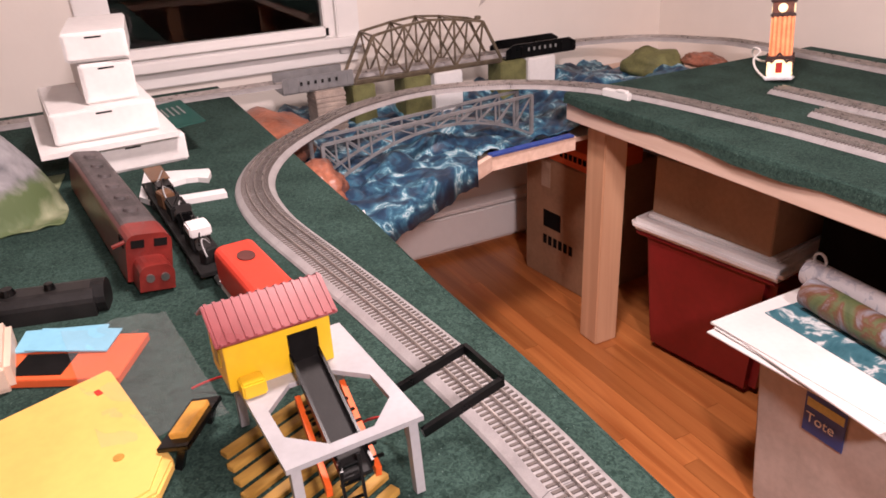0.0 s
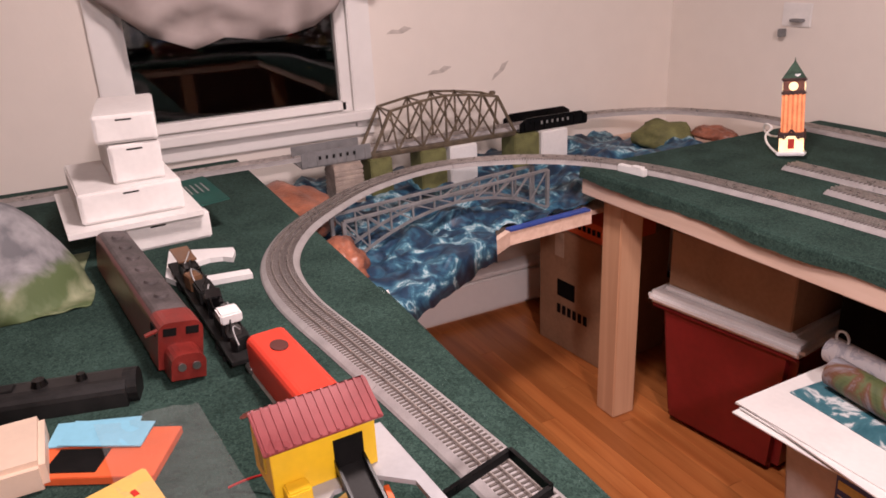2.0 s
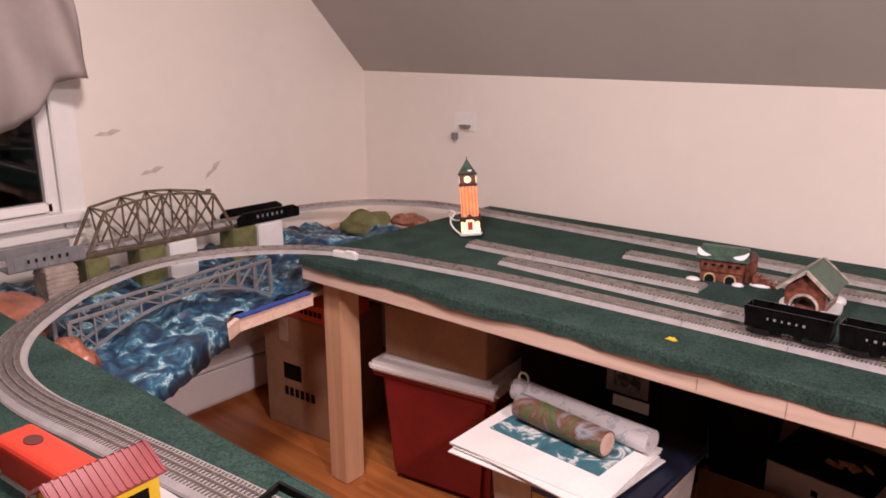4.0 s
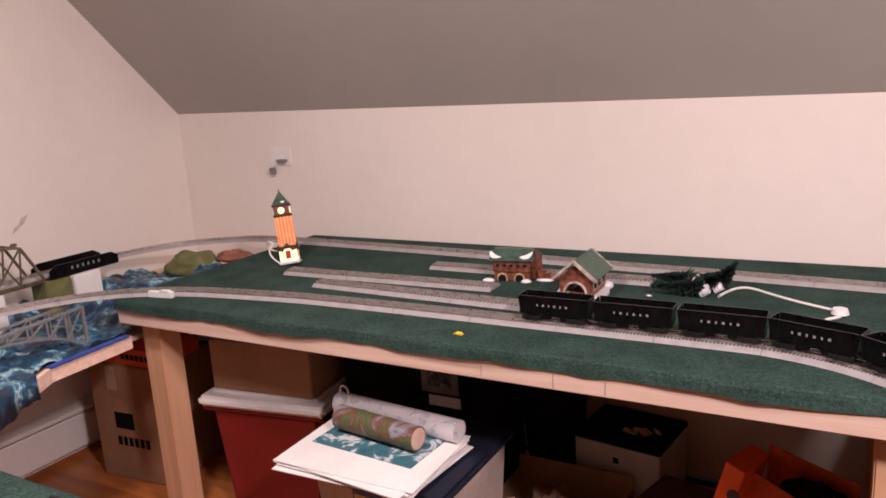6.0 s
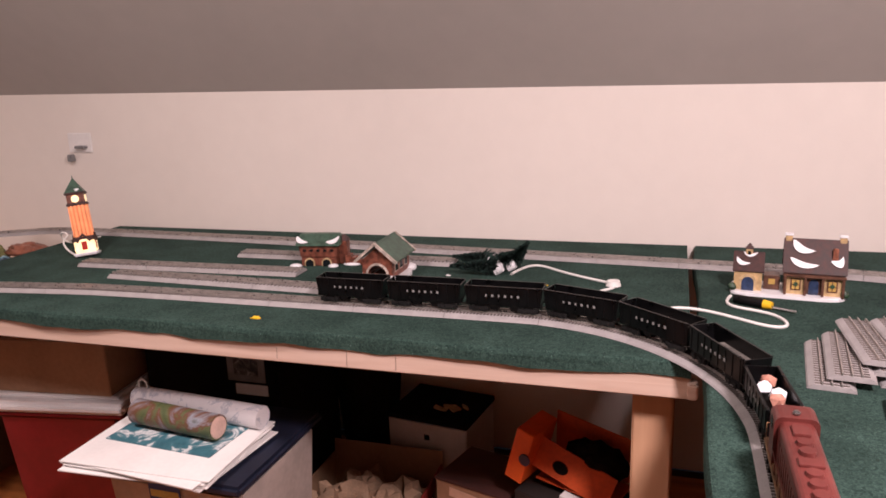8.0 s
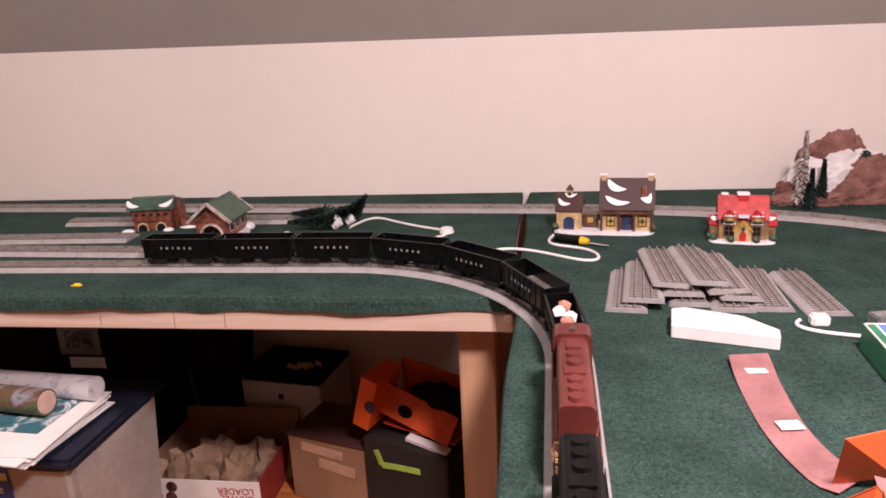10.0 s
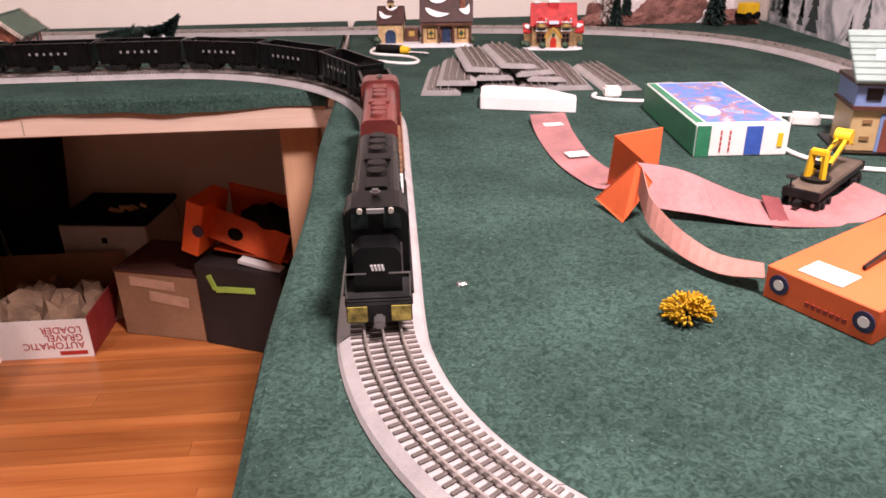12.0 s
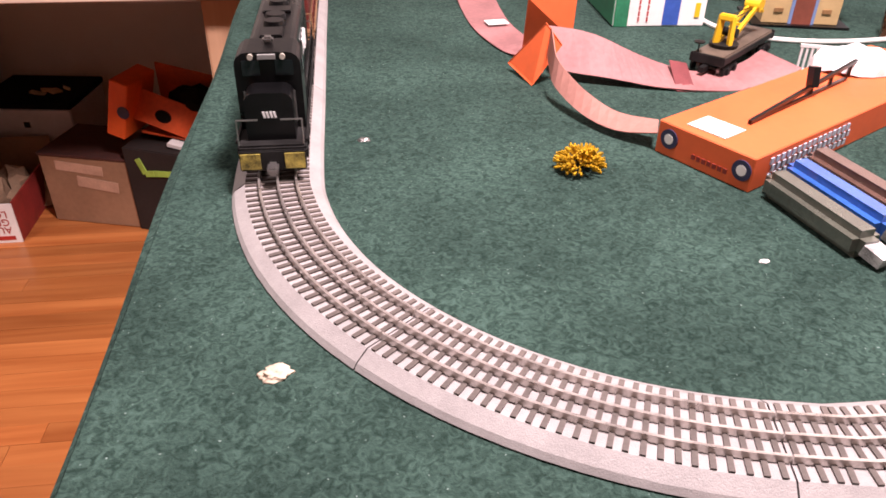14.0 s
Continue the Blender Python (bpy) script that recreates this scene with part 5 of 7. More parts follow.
part("lid_spot", made(lambda b: bmesh.ops.transform(b, matrix=Matrix.Translation((-0.02, 0.08, 0.0536)) @ Matrix.Diagonal((1, 1.5, 1, 1)), verts=cyl(b, 0.020, 0.020, 0.001, seg=24))), CARD_WHITE, pb)
part("blue_panel", bx((0.026, 0.0015, 0.046), (0.030, -0.0008, 0.026)), mat("blue_print", (0.04, 0.10, 0.42), 0.5), pb)
part("yellow_tag", bx((0.008, 0.0015, 0.022), (0.072, -0.0008, 0.026)), YELLOW, pb)
bm = bmesh.new()
for k in range(2):
    for j in range(4):
        box(bm, (0.0025, 0.0015, 0.007), (-0.022 + k * 0.014, -0.0008, 0.012 + j * 0.009))
part("lettering", bm, mat("red_print", (0.45, 0.05, 0.05), 0.5), pb)

# brick building
LB = thing("brick_building", pose(1.682, 1.165, Z, 0, 0, -14), "tan and blue toy brick building with a grey-green roof", "toy building")
LTAN = mat("tan_brick_plastic", (0.50, 0.36, 0.18), 0.35, scale=12, vary=0.08)
LBLUE = mat("sand_blue_plastic", (0.17, 0.25, 0.45), 0.35, scale=12, vary=0.08)
LROOF = mat("sand_green_plastic", (0.24, 0.31, 0.29), 0.4, scale=12, vary=0.08)
part("base_plate", bx((0.15, 0.11, 0.004), (0, 0.03, 0.002)), BLACK, LB)
part("ground_floor", bx((0.118, 0.085, 0.068), (0, 0.03, 0.038), bevel=0.001), LTAN, LB)
part("upper_floor", bx((0.122, 0.09, 0.038), (0, 0.028, 0.094), bevel=0.001), LBLUE, LB)
part("belt", bx((0.128, 0.096, 0.006), (0, 0.028, 0.074)), mat("dark_brown_plastic", (0.08, 0.03, 0.02), 0.4), LB)
part("belt", bx((0.128, 0.096, 0.006), (0, 0.028, 0.112)), mat("dark_brown_plastic", (0.08, 0.03, 0.02), 0.4), LB)
dr = part("door", bx((0.030, 0.003, 0.052), (0.002, -0.0138, 0.030)), mat("red_brown_plastic", (0.20, 0.06, 0.04), 0.4), LB)
part("door_frame", bx((0.040, 0.003, 0.060), (0.002, -0.0130, 0.034)), LBLUE, dr)
for x in (-0.036, 0.038):
    part("window", bx((0.022, 0.003, 0.018), (x, -0.0178, 0.096)), BLACK, LB)
    for z in (0.025, 0.052):
        part("brick_detail", bx((0.014, 0.003, 0.006), (x, -0.0135, z)), mat("brown_detail", (0.25, 0.14, 0.06), 0.4), LB)
for k in range(8):
    part("roof_step", bx((0.140, 0.016, 0.007), (0, -0.022 + k * 0.0105, 0.120 + k * 0.0078), spin(28), 0.001), LROOF, LB)
part("roof_snow", bx((0.055, 0.022, 0.006), (-0.008, 0.012, 0.150), spin(36), 0.0028), SNOW, LB)
part("chimney", bx((0.020, 0.020, 0.045), (0.042, 0.03, 0.180), bevel=0.001), mat("orange_brown_plastic", (0.42, 0.16, 0.06), 0.4), LB)

# crane car
cr = thing("crane_car", pose(1.492, 1.00, Z, 0, 0, 42) @ Matrix.Scale(0.88, 4), "brown flat model wagon carrying a yellow crane", "model wagon")
part("deck", bx((0.20, 0.050, 0.010), (0, 0, 0.028), bevel=0.002), mat("brown_deck", (0.10, 0.075, 0.055), 0.6, scale=30, vary=0.2), cr)
for x in (-0.07, 0.07):
    truck(cr, x, 2, 0.024)
part("coupler", bx((0.02, 0.008, 0.008), (-0.108, 0, 0.014)), BLACK_MATT, cr)
part("slew_ring", cy(0.020, 0.022, 0.006, (-0.045, 0, 0.036), None, 18), BLACK_MATT, cr)
for s_ in (-1, 1):
    part("crane_post", made(bar, (-0.052, s_ * 0.011, 0.036), (-0.050, s_ * 0.009, 0.078), 0.006, 0.009), YELLOW, cr)
    part("crane_arm", made(bar, (-0.046, s_ * 0.008, 0.040), (0.048, s_ * 0.006, 0.076), 0.0045, 0.007), YELLOW, cr)
    part("side_sill", bx((0.196, 0.003, 0.008), (0, s_ * 0.0255, 0.026)), BLACK_MATT, cr)
    part("stay_rope", made(bar, (-0.050, s_ * 0.006, 0.076), (0.040, s_ * 0.004, 0.075), 0.0012), BLACK, cr)
part("post_head", bx((0.010, 0.026, 0.010), (-0.050, 0, 0.078), bevel=0.002), YELLOW, cr)
part("arm_tie", made(bar, (0.0, -0.008, 0.058), (0.0, 0.008, 0.058), 0.004), YELLOW, cr)
part("winch_drum", cy(0.007, 0.007, 0.024, (-0.030, 0, 0.052), spin(90), 14), BLACK, cr)
bk_ = part("crane_bucket", cy(0.012, 0.012, 0.024, (0.053, 0, 0.080), spin(90), 18), YELLOW, cr)
part("bucket_lip", bx((0.016, 0.026, 0.005), (0.060, 0, 0.070), spin(0, 25), 0.001), YELLOW, bk_)
for x in (-0.088, 0.088):
    part("end_sill", bx((0.006, 0.054, 0.014), (x * 1.13, 0, 0.026), bevel=0.001), BLACK_MATT, cr)
part("brake_wheel", cy(0.008, 0.008, 0.002, (-0.096, 0.018, 0.048), None, 16), BLACK, cr)
part("brake_staff", cy(0.0012, 0.0012, 0.016, (-0.096, 0.018, 0.040), None, 8), BLACK, cr)

# orange box with black handrail part
ob_ = thing("orange_box", pose(1.275, 0.722, Z, 0, 0, 0), "long orange cardboard train box with white labels", "box")
e1 = Vector((0.86, 0.50, 0)).normalized()
e2 = Vector((0.055, -0.101, 0))
Lb, Hb = 0.44, 0.036
bm = bmesh.new()
prism(bm, [(0, 0), (e2.x, e2.y), (e2.x + e1.x * Lb, e2.y + e1.y * Lb), (e1.x * Lb, e1.y * Lb)], 0, Hb)
bmesh.ops.bevel(bm, geom=list(bm.edges), offset=0.0012, segments=1, affect="EDGES")
part("carton", bm, ORANGE_CARD, ob_)
R2 = Matrix.Rotation(math.atan2(e2.y, e2.x), 3, "Z")
for f in (0.14, 0.90):
    c = e2 * f + Vector((0, 0, Hb * 0.55)) + e2.cross(Vector((0, 0, 1))).normalized() * 0.0006
    dsk = part("round_badge", cy(0.0105, 0.0105, 0.0014, c, R2 @ spin(90), 24), mat("navy_print", (0.03, 0.03, 0.08), 0.5), ob_)
    part("badge_centre", cy(0.0055, 0.0055, 0.0020, c, R2 @ spin(90), 20), CARD_WHITE, dsk)
bm = bmesh.new()
for k in range(7):
    c = e2 * (0.42 + k * 0.055) + Vector((0, 0, 0.012))
    box(bm, (0.004, 0.0016, 0.005), c + e2.cross(Vector((0, 0, 1))).normalized() * 0.0005, R2)
part("lettering", bm, mat("dark_red_print", (0.25, 0.03, 0.02), 0.5), ob_)
R1 = Matrix.Rotation(math.atan2(e1.y, e1.x), 3, "Z")
bm = bmesh.new()
box(bm, (0.035, 0.045, 0.001), e1 * 0.03 + e2 * 0.42 + Vector((0, 0, Hb + 0.0008)), R1)
part("label_patch", bm, CARD_WHITE, ob_)
bm = bmesh.new()
for k in range(16):
    for j in range(3):
        box(bm, (0.0055, 0.0014, 0.0065), e2 + e1 * (0.03 + k * 0.0095 + (j % 2) * 0.004) + Vector((0, 0, 0.009 + j * 0.0085)) + Vector((e1.y, -e1.x, 0)) * 0.0005, R1)
part("pattern_patch", bm, mat("pale_blue_print", (0.45, 0.52, 0.62), 0.5), ob_)
hr = thing("handrail_part", pose(1.275, 0.722, Z + Hb), "thin black plastic handrail part on the orange box", "model part")
bm = bmesh.new()
pa = e1 * 0.065 + e2 * 0.55
pb_ = e1 * 0.30 + e2 * 0.42
bar(bm, pa + Vector((0, 0, 0.003)), pb_ + Vector((0, 0, 0.018)), 0.004)
bar(bm, pa + Vector((0, 0, 0.003)), pb_ * 0.9 + Vector((0.01, -0.005, 0.002)), 0.0035)
for k in range(5):
    q = pa.lerp(pb_, 0.15 + k * 0.2)
    bar(bm, q + Vector((0, 0, 0.002)), q + Vector((0, 0, 0.006 + k * 0.003)), 0.003)
bar(bm, pa.lerp(pb_, 0.55) + Vector((0, 0, 0.01)), pa.lerp(pb_, 0.55) + Vector((0, 0.005, 0.032)), 0.008, 0.012)
part("rail", bm, BLACK, hr)
pw = thing("plastic_wrap", pose(1.275, 0.722, Z + Hb) , "crumpled clear plastic and white paper on the orange box", "wrapping")
part("sheet", made(lambda b: [setattr(p, "co", Vector((p.co.x * 0.055, p.co.y * 0.04, 0.001 + abs(p.co.z) * 0.02 + 0.010 * abs(noise.noise(p.co * 3)))) + e1 * 0.33 + e2 * 0.3) for p in bmesh.ops.create_icosphere(b, subdivisions=3, radius=1)["verts"]]), SNOW, pw)

# white slotted fence piece behind the orange box
fe = thing("model_fence", pose(1.592, 0.935, Z, 0, 0, -22), "white slotted plastic fence piece on green felt", "model part")
for z_ in (0.003, 0.036):
    part("rail", bx((0.072, 0.004, 0.004), (0, 0, z_)), WHITE, fe)
for k in range(11):
    part("slat", bx((0.0028, 0.003, 0.034), (-0.033 + k * 0.0066, 0, 0.019)), WHITE, fe)
jar = thing("glass_jar", pose(1.80, 1.07, Z), "brown glass jar standing on green felt", "jar")
part("body", made(lambda b: [cyl(b, 0.030, 0.034, 0.070, (0, 0, 0.035), None, 28), cyl(b, 0.034, 0.024, 0.016, (0, 0, 0.078), None, 28)]), mat("brown_glass", (0.14, 0.055, 0.025), 0.08, scale=20, vary=0.3, coat=0.6), jar)
part("lid", cy(0.026, 0.026, 0.014, (0, 0, 0.093), None, 28), STEEL, jar)

# wrapped clay sticks
for k, (c, lb) in enumerate((((0.10, 0.105, 0.085), "grey-green"), ((0.04, 0.13, 0.45), "blue"), ((0.13, 0.075, 0.06), "brown"))):
    x, y = 1.362 + k * 0.034, 0.560 + k * 0.022
    cs = thing("clay_stick", pose(x, y, Z, 0, 0, -80), lb + " modelling clay bar in shiny clear wrapping", "modelling clay", "clay bars")
    part("bar", bx((0.125, 0.028, 0.026), (0, 0, 0.013), bevel=0.007), mat("clay_" + lb, c, 0.18, scale=30, vary=0.15, coat=1.0), cs)
    part("wrap_end", made(bar, (0.060, 0, 0.012), (0.078, 0.004, 0.008), 0.018, 0.010), mat("clear_wrap", (0.6, 0.6, 0.6), 0.1, scale=80, vary=0.3), cs)
# yellow tuft
tf = thing("yellow_tuft", pose(1.182, 0.685, Z) @ Matrix.Scale(0.76, 4), "round tuft of yellow artificial flowers", "model bush")
bm = bmesh.new()
rr = random.Random(2)
for k in range(240):
    a, e = rr.uniform(0, math.tau), rr.uniform(-0.1, 1.3)
    d = Vector((math.cos(a) * math.cos(e), math.sin(a) * math.cos(e), abs(math.sin(e)) * 0.8))
    p0 = d * 0.008 + Vector((0, 0, 0.008))
    bar(bm, p0 + d * rr.uniform(0.008, 0.016), p0 + d * rr.uniform(0.020, 0.029), 0.0022)
part("blossom_tuft", bm, mat("mustard_flock", (0.55, 0.33, 0.02), 0.85, scale=90, vary=0.3), tf)
bm = bmesh.new()
for k in range(30):
    a, e = rr.uniform(0, math.tau), rr.uniform(0.0, 1.3)
    d = Vector((math.cos(a) * math.cos(e), math.sin(a) * math.cos(e), abs(math.sin(e)) * 0.8))
    bar(bm, (0, 0, 0.004), d * 0.024 + Vector((0, 0, 0.006)), 0.0015)
part("stem_core", bm, BLACK_MATT, tf)
# crumbs
for k, (x, y, sz, m, lb) in enumerate(((0.898, 0.413, 0.010, mat("torn_card", (0.62, 0.52, 0.40), 0.7, scale=60, vary=0.2), "torn scrap of pale card on green felt"), (0.969, 0.778, 0.006, STEEL, "tiny dark metal bit on green felt"), (1.288, 0.506, 0.004, WHITE, "tiny white crumb on green felt"), (0.36, 2.24, 0.006, YELLOW, "tiny yellow crumb on green felt"), (-0.33, 1.80, 0.012, YELLOW, "small yellow scrap on green felt"), (0.05, 2.29, 0.008, WHITE, "small white crumb on green felt"))):
    sc = boulder("crumb", (x, y, Z), (sz, sz * 0.7, sz * 0.35), m, lb, 40 + k, "crumb", 0.5)
# white mains lead beside the picture box
wl = thing("mains_lead", pose(0, 0, 0), "white mains lead and plug lying on green felt", "cord")
tube("cord", [(x, y, Z + 0.004) for x, y in ((1.33, 1.60), (1.30, 1.57), (1.36, 1.53), (1.45, 1.52), (1.50, 1.50), (1.56, 1.44), (1.60, 1.40), (1.66, 1.37), (1.72, 1.36), (1.76, 1.30))], 0.004, WIRE_WHITE, wl)
tube("cord", [(x, y, Z + 0.004) for x, y in ((1.62, 1.38), (1.54, 1.26), (1.52, 1.17), (1.56, 1.10), (1.62, 1.06), (1.74, 1.05), (1.85, 1.08))], 0.004, WIRE_WHITE, wl)
part("plug", bx((0.034, 0.026, 0.022), (1.36, 1.585, Z + 0.011), bevel=0.004), WIRE_WHITE, wl)
part("plug", bx((0.05, 0.026, 0.022), (1.64, 1.33, Z + 0.011), spin(0, 0, -20), 0.004), WIRE_WHITE, wl)

cbk = thing("clear_connector", pose(1.475, 1.585, Z, 0, 0, 12), "small clear plastic connector block on green felt", "connector")
part("block", bx((0.045, 0.036, 0.024), (0, 0, 0.012), bevel=0.003), mat("smoky_clear_plastic", (0.20, 0.22, 0.21), 0.12, scale=30, vary=0.2), cbk)
part("pin_bar", bx((0.030, 0.004, 0.004), (0, -0.020, 0.012)), STEEL, cbk)

# ---- snowy rocks at the far corner ----
FOAM = mat("grey_brown_foam_rock", (0.25, 0.125, 0.105), 0.85, scale=22, vary=0.25, bump=1.0, bump_scale=120, second=(0.13, 0.062, 0.052))
CHALK = mat("chalky_snow_paint", (0.72, 0.69, 0.68), 0.85, scale=18, vary=0.06, bump=0.6, bump_scale=110)


def crag(at, size, seed, lean=0.0):
    """A blocky torn foam lump with a ridged surface, cut flat below."""
    bm = bmesh.new()
    v = bmesh.ops.create_icosphere(bm, subdivisions=5, radius=1)["verts"]
    o = Vector((seed * 3.1, seed * 1.7, seed))
    for p in v:
        q = p.co.copy()
        q /= (abs(q.x) ** 3 + abs(q.y) ** 3 + abs(q.z) ** 3) ** (1 / 3)
        k = 1 + 0.22 * noise.noise(q * 1.5 + o) + 0.16 * (0.4 - abs(noise.noise(q * 3.2 + o))) + 0.07 * noise.noise(q * 8 + o) + 0.04 * noise.noise(q * 19 + o)
        q *= k
        p.co = Vector((q.x * size[0] + lean * q.z * size[0], q.y * size[1], max(0.0, (q.z + 0.15) * size[2])))
    bmesh.ops.translate(bm, vec=at, verts=v)
    return bm


mn = thing("model_mountain", pose(1.775, 2.60, Z), "brown foam rock mountain with chalky snow slopes", "model mountain")
part("peak", crag((-0.045, 0.075, 0), (0.105, 0.05, 0.165), 4, 0.10), FOAM, mn, "brown rough foam peak")
part("snow_slope", crag((-0.055, 0.045, 0), (0.135, 0.055, 0.125), 11, 0.35), CHALK, mn, "white painted snow slope")
part("snow_slope", crag((0.195, 0.0, 0), (0.080, 0.05, 0.095), 6), CHALK, mn, "white painted snow slope")
part("cliff", crag((0.065, 0.0, 0), (0.125, 0.05, 0.115), 9, 0.30), FOAM, mn, "brown rough foam cliff")
part("foot", crag((-0.130, -0.030, 0), (0.095, 0.035, 0.034), 2), FOAM, mn)
part("foot", crag((0.255, -0.030, 0), (0.085, 0.075, 0.034), 5), FOAM, mn)
part("foot", crag((-0.185, 0.010, 0), (0.026, 0.030, 0.055), 8), FOAM, mn)
for k, (x, y, z, h, r, m, lb) in enumerate(((1.615, 2.535, 0.0, 0.235, 0.036, mat("frosted_needles", (0.52, 0.46, 0.42), 0.8, scale=90, vary=0.3), "tall frosted model fir"), (1.625, 2.505, 0.0, 0.080, 0.022, FIR, "small dark model fir"), (1.64, 2.53, 0.0, 0.120, 0.024, FIR, "small dark model fir"), (1.675, 2.54, 0.03, 0.115, 0.020, FIR, "small dark model fir"), (1.955, 2.495, 0.0, 0.155, 0.050, FIR, "dark model fir beside the rocks"))):
    tr = thing("model_fir", pose(x, y, Z + z), lb, "model tree", "standing firs")
    part("needles", made(fir, (0, 0, 0), (0, 0, 1), h, r, 30 if k else 18, 20 + k), m, tr)


def puff_tree(x, y, z, h, r, seed):
    t_ = thing("round_tree", pose(x, y, z), "dark green round clump model tree", "model tree", "round trees")
    part("trunk", cy(0.004, 0.003, h, (0, 0, h / 2), None, 8), BROWN_ROOF, t_)
    rr_ = random.Random(seed)
    bm = bmesh.new()
    for _ in range(140):
        d = Vector((rr_.gauss(0, 1), rr_.gauss(0, 1), rr_.gauss(0, 1))).normalized()
        c = Vector((0, 0, h)) + d * r * rr_.uniform(0.5, 1.0)
        a_, b_ = d.orthogonal().normalized() * 0.006, d.cross(d.orthogonal()).normalized() * 0.006
        bm.faces.new([bm.verts.new(c + q) for q in (a_, b_, -a_, -b_)])
    part("crown", bm, FIR, t_)


puff_tree(2.00, 2.54, Z + 0.02, 0.115, 0.022, 4)
puff_tree(1.82, 2.62, Z + 0.10, 0.035, 0.022, 5)
yt = thing("yellow_cart", pose(2.045, 2.46, Z + 0.022, 0, 0, 20), "small yellow toy cart by the firs", "toy cart")
part("tub", bx((0.06, 0.04, 0.035), (0, 0, 0.032), bevel=0.004), YELLOW, yt)
part("wheel", cy(0.012, 0.012, 0.05, (0.018, 0, 0.012), spin(90), 14), BLACK, yt)
part("wheel", cy(0.012, 0.012, 0.05, (-0.018, 0, 0.012), spin(90), 14), BLACK, yt)
# winter print along the east wall
wp = thing("winter_print", pose(X1 - 0.012, 1.75, Z), "printed paper backdrop of a snowy grey forest", "poster")
part("paper", bx((0.004, 1.55, 0.30), (0, 0, 0.15)), swirl_mat("snow_forest_print", [(0.30, (0.10, 0.13, 0.14)), (0.45, (0.30, 0.32, 0.34)), (0.55, (0.62, 0.62, 0.64)), (0.70, (0.75, 0.74, 0.75))], 7, 0.7), wp)
rr = random.Random(8)
for k in range(26):
    y, h = rr.uniform(-0.75, 0.75), rr.uniform(0.06, 0.20)
    z0 = rr.uniform(0.0, 0.06)
    bm = bmesh.new()
    prof = [(0, h)]
    for j in range(5):
        f = (j + 1) / 5
        prof.append((h * 0.20 * f, h * (1 - f)))
        prof.append((h * 0.10 * f, h * (1 - f)))
    out = prof + [(-a, b) for a, b in prof[:0:-1]]
    a_ = [bm.verts.new((-0.0032, y + a, z0 + b)) for a, b in out]
    bm.faces.new(a_)
    part("printed_tree", bm, mat("printed_fir", (0.03, 0.05, 0.05), 0.7, scale=60, vary=0.3), wp)

# ---- curtain ----
LINEN = mat("sheer_pink_linen", (0.40, 0.345, 0.33), 0.9, scale=30, vary=0.02)
cu = thing("curtain", pose(0, 0, 0), "gathered pale pink curtain hanging over the window", "curtain")
bm = bmesh.new()
N, M = 90, 26
hem = [(0.47, 1.42), (0.54, 1.36), (0.62, 1.30), (0.74, 1.252), (0.84, 1.275), (0.94, 1.262), (1.05, 1.28), (1.16, 1.288), (1.225, 1.33), (1.27, 1.43), (1.33, 1.445), (1.40, 1.44)]
rows = []
for i in range(N + 1):
    y = 0.47 + 0.93 * i / N
    zb = float(np.interp(y, [h[0] for h in hem], [h[1] for h in hem]))
    row = []
    for j in range(M + 1):
        f = j / M
        z = zb + (2.12 - zb) * f
        fold = 0.052 * math.sin(y * 21 + 1.5 * math.sin(f * 3 + y * 4)) + 0.008 * math.sin(y * 43 + f * 7) + 0.022 * noise.noise((y * 5, z * 2.5, 3))
        swag = z + 1.7 * (y - 0.77) ** 2
        fold += 0.030 * math.sin(swag * 46) * math.exp(-((y - 0.77) / 0.24) ** 2)
        belly = 0.05 * math.exp(-((f - 0.1) / 0.18) ** 2)
        row.append(bm.verts.new((X0 + 0.095 + fold * (0.5 + 0.5 * (1 - f)) + belly, y + 0.01 * math.sin(z * 20 + y * 9), z)))
    rows.append(row)
for i in range(N):
    for j in range(M):
        bm.faces.new((rows[i][j], rows[i + 1][j], rows[i + 1][j + 1], rows[i][j + 1]))
ct = part("cloth", bm, LINEN, cu, smooth=True)
ct.modifiers.new("thick", "SOLIDIFY").thickness = 0.002
rod = part("rod", cy(0.008, 0.008, 1.1, (X0 + 0.06, 0.93, 2.13), spin(90), 12), STEEL, cu)
# bird decals
for k, (y, z, a) in enumerate(((1.50, 1.235, 5), (1.66, 1.075, 10), (1.93, 1.05, 40), (1.12, 1.56, 0))):
    bm = bmesh.new()
    pr = [(-0.055, 0.0), (-0.03, 0.012), (-0.005, 0.006), (0.02, 0.016), (0.05, 0.004), (0.03, -0.002), (0.008, -0.008), (-0.02, -0.004)]
    vs = [bm.verts.new((0.0, p, q)) for p, q in pr]
    bm.faces.new(vs)
    r_ = bmesh.ops.extrude_face_region(bm, geom=list(bm.faces))
    bmesh.ops.translate(bm, vec=(0.0015, 0, 0), verts=[g for g in r_["geom"] if isinstance(g, bmesh.types.BMVert)])
    bd = tagged(link("bird_decal", bm, mat("pale_grey_decal", (0.55, 0.50, 0.46), 0.7, scale=40, vary=0.1)), "pale grey flying bird decal on the wall", "wall decal", "bird decals")
    bd.matrix_world = Matrix.Translation((X0 + 0.0006, y, z)) @ Matrix.Rotation(radians(a), 4, "X")

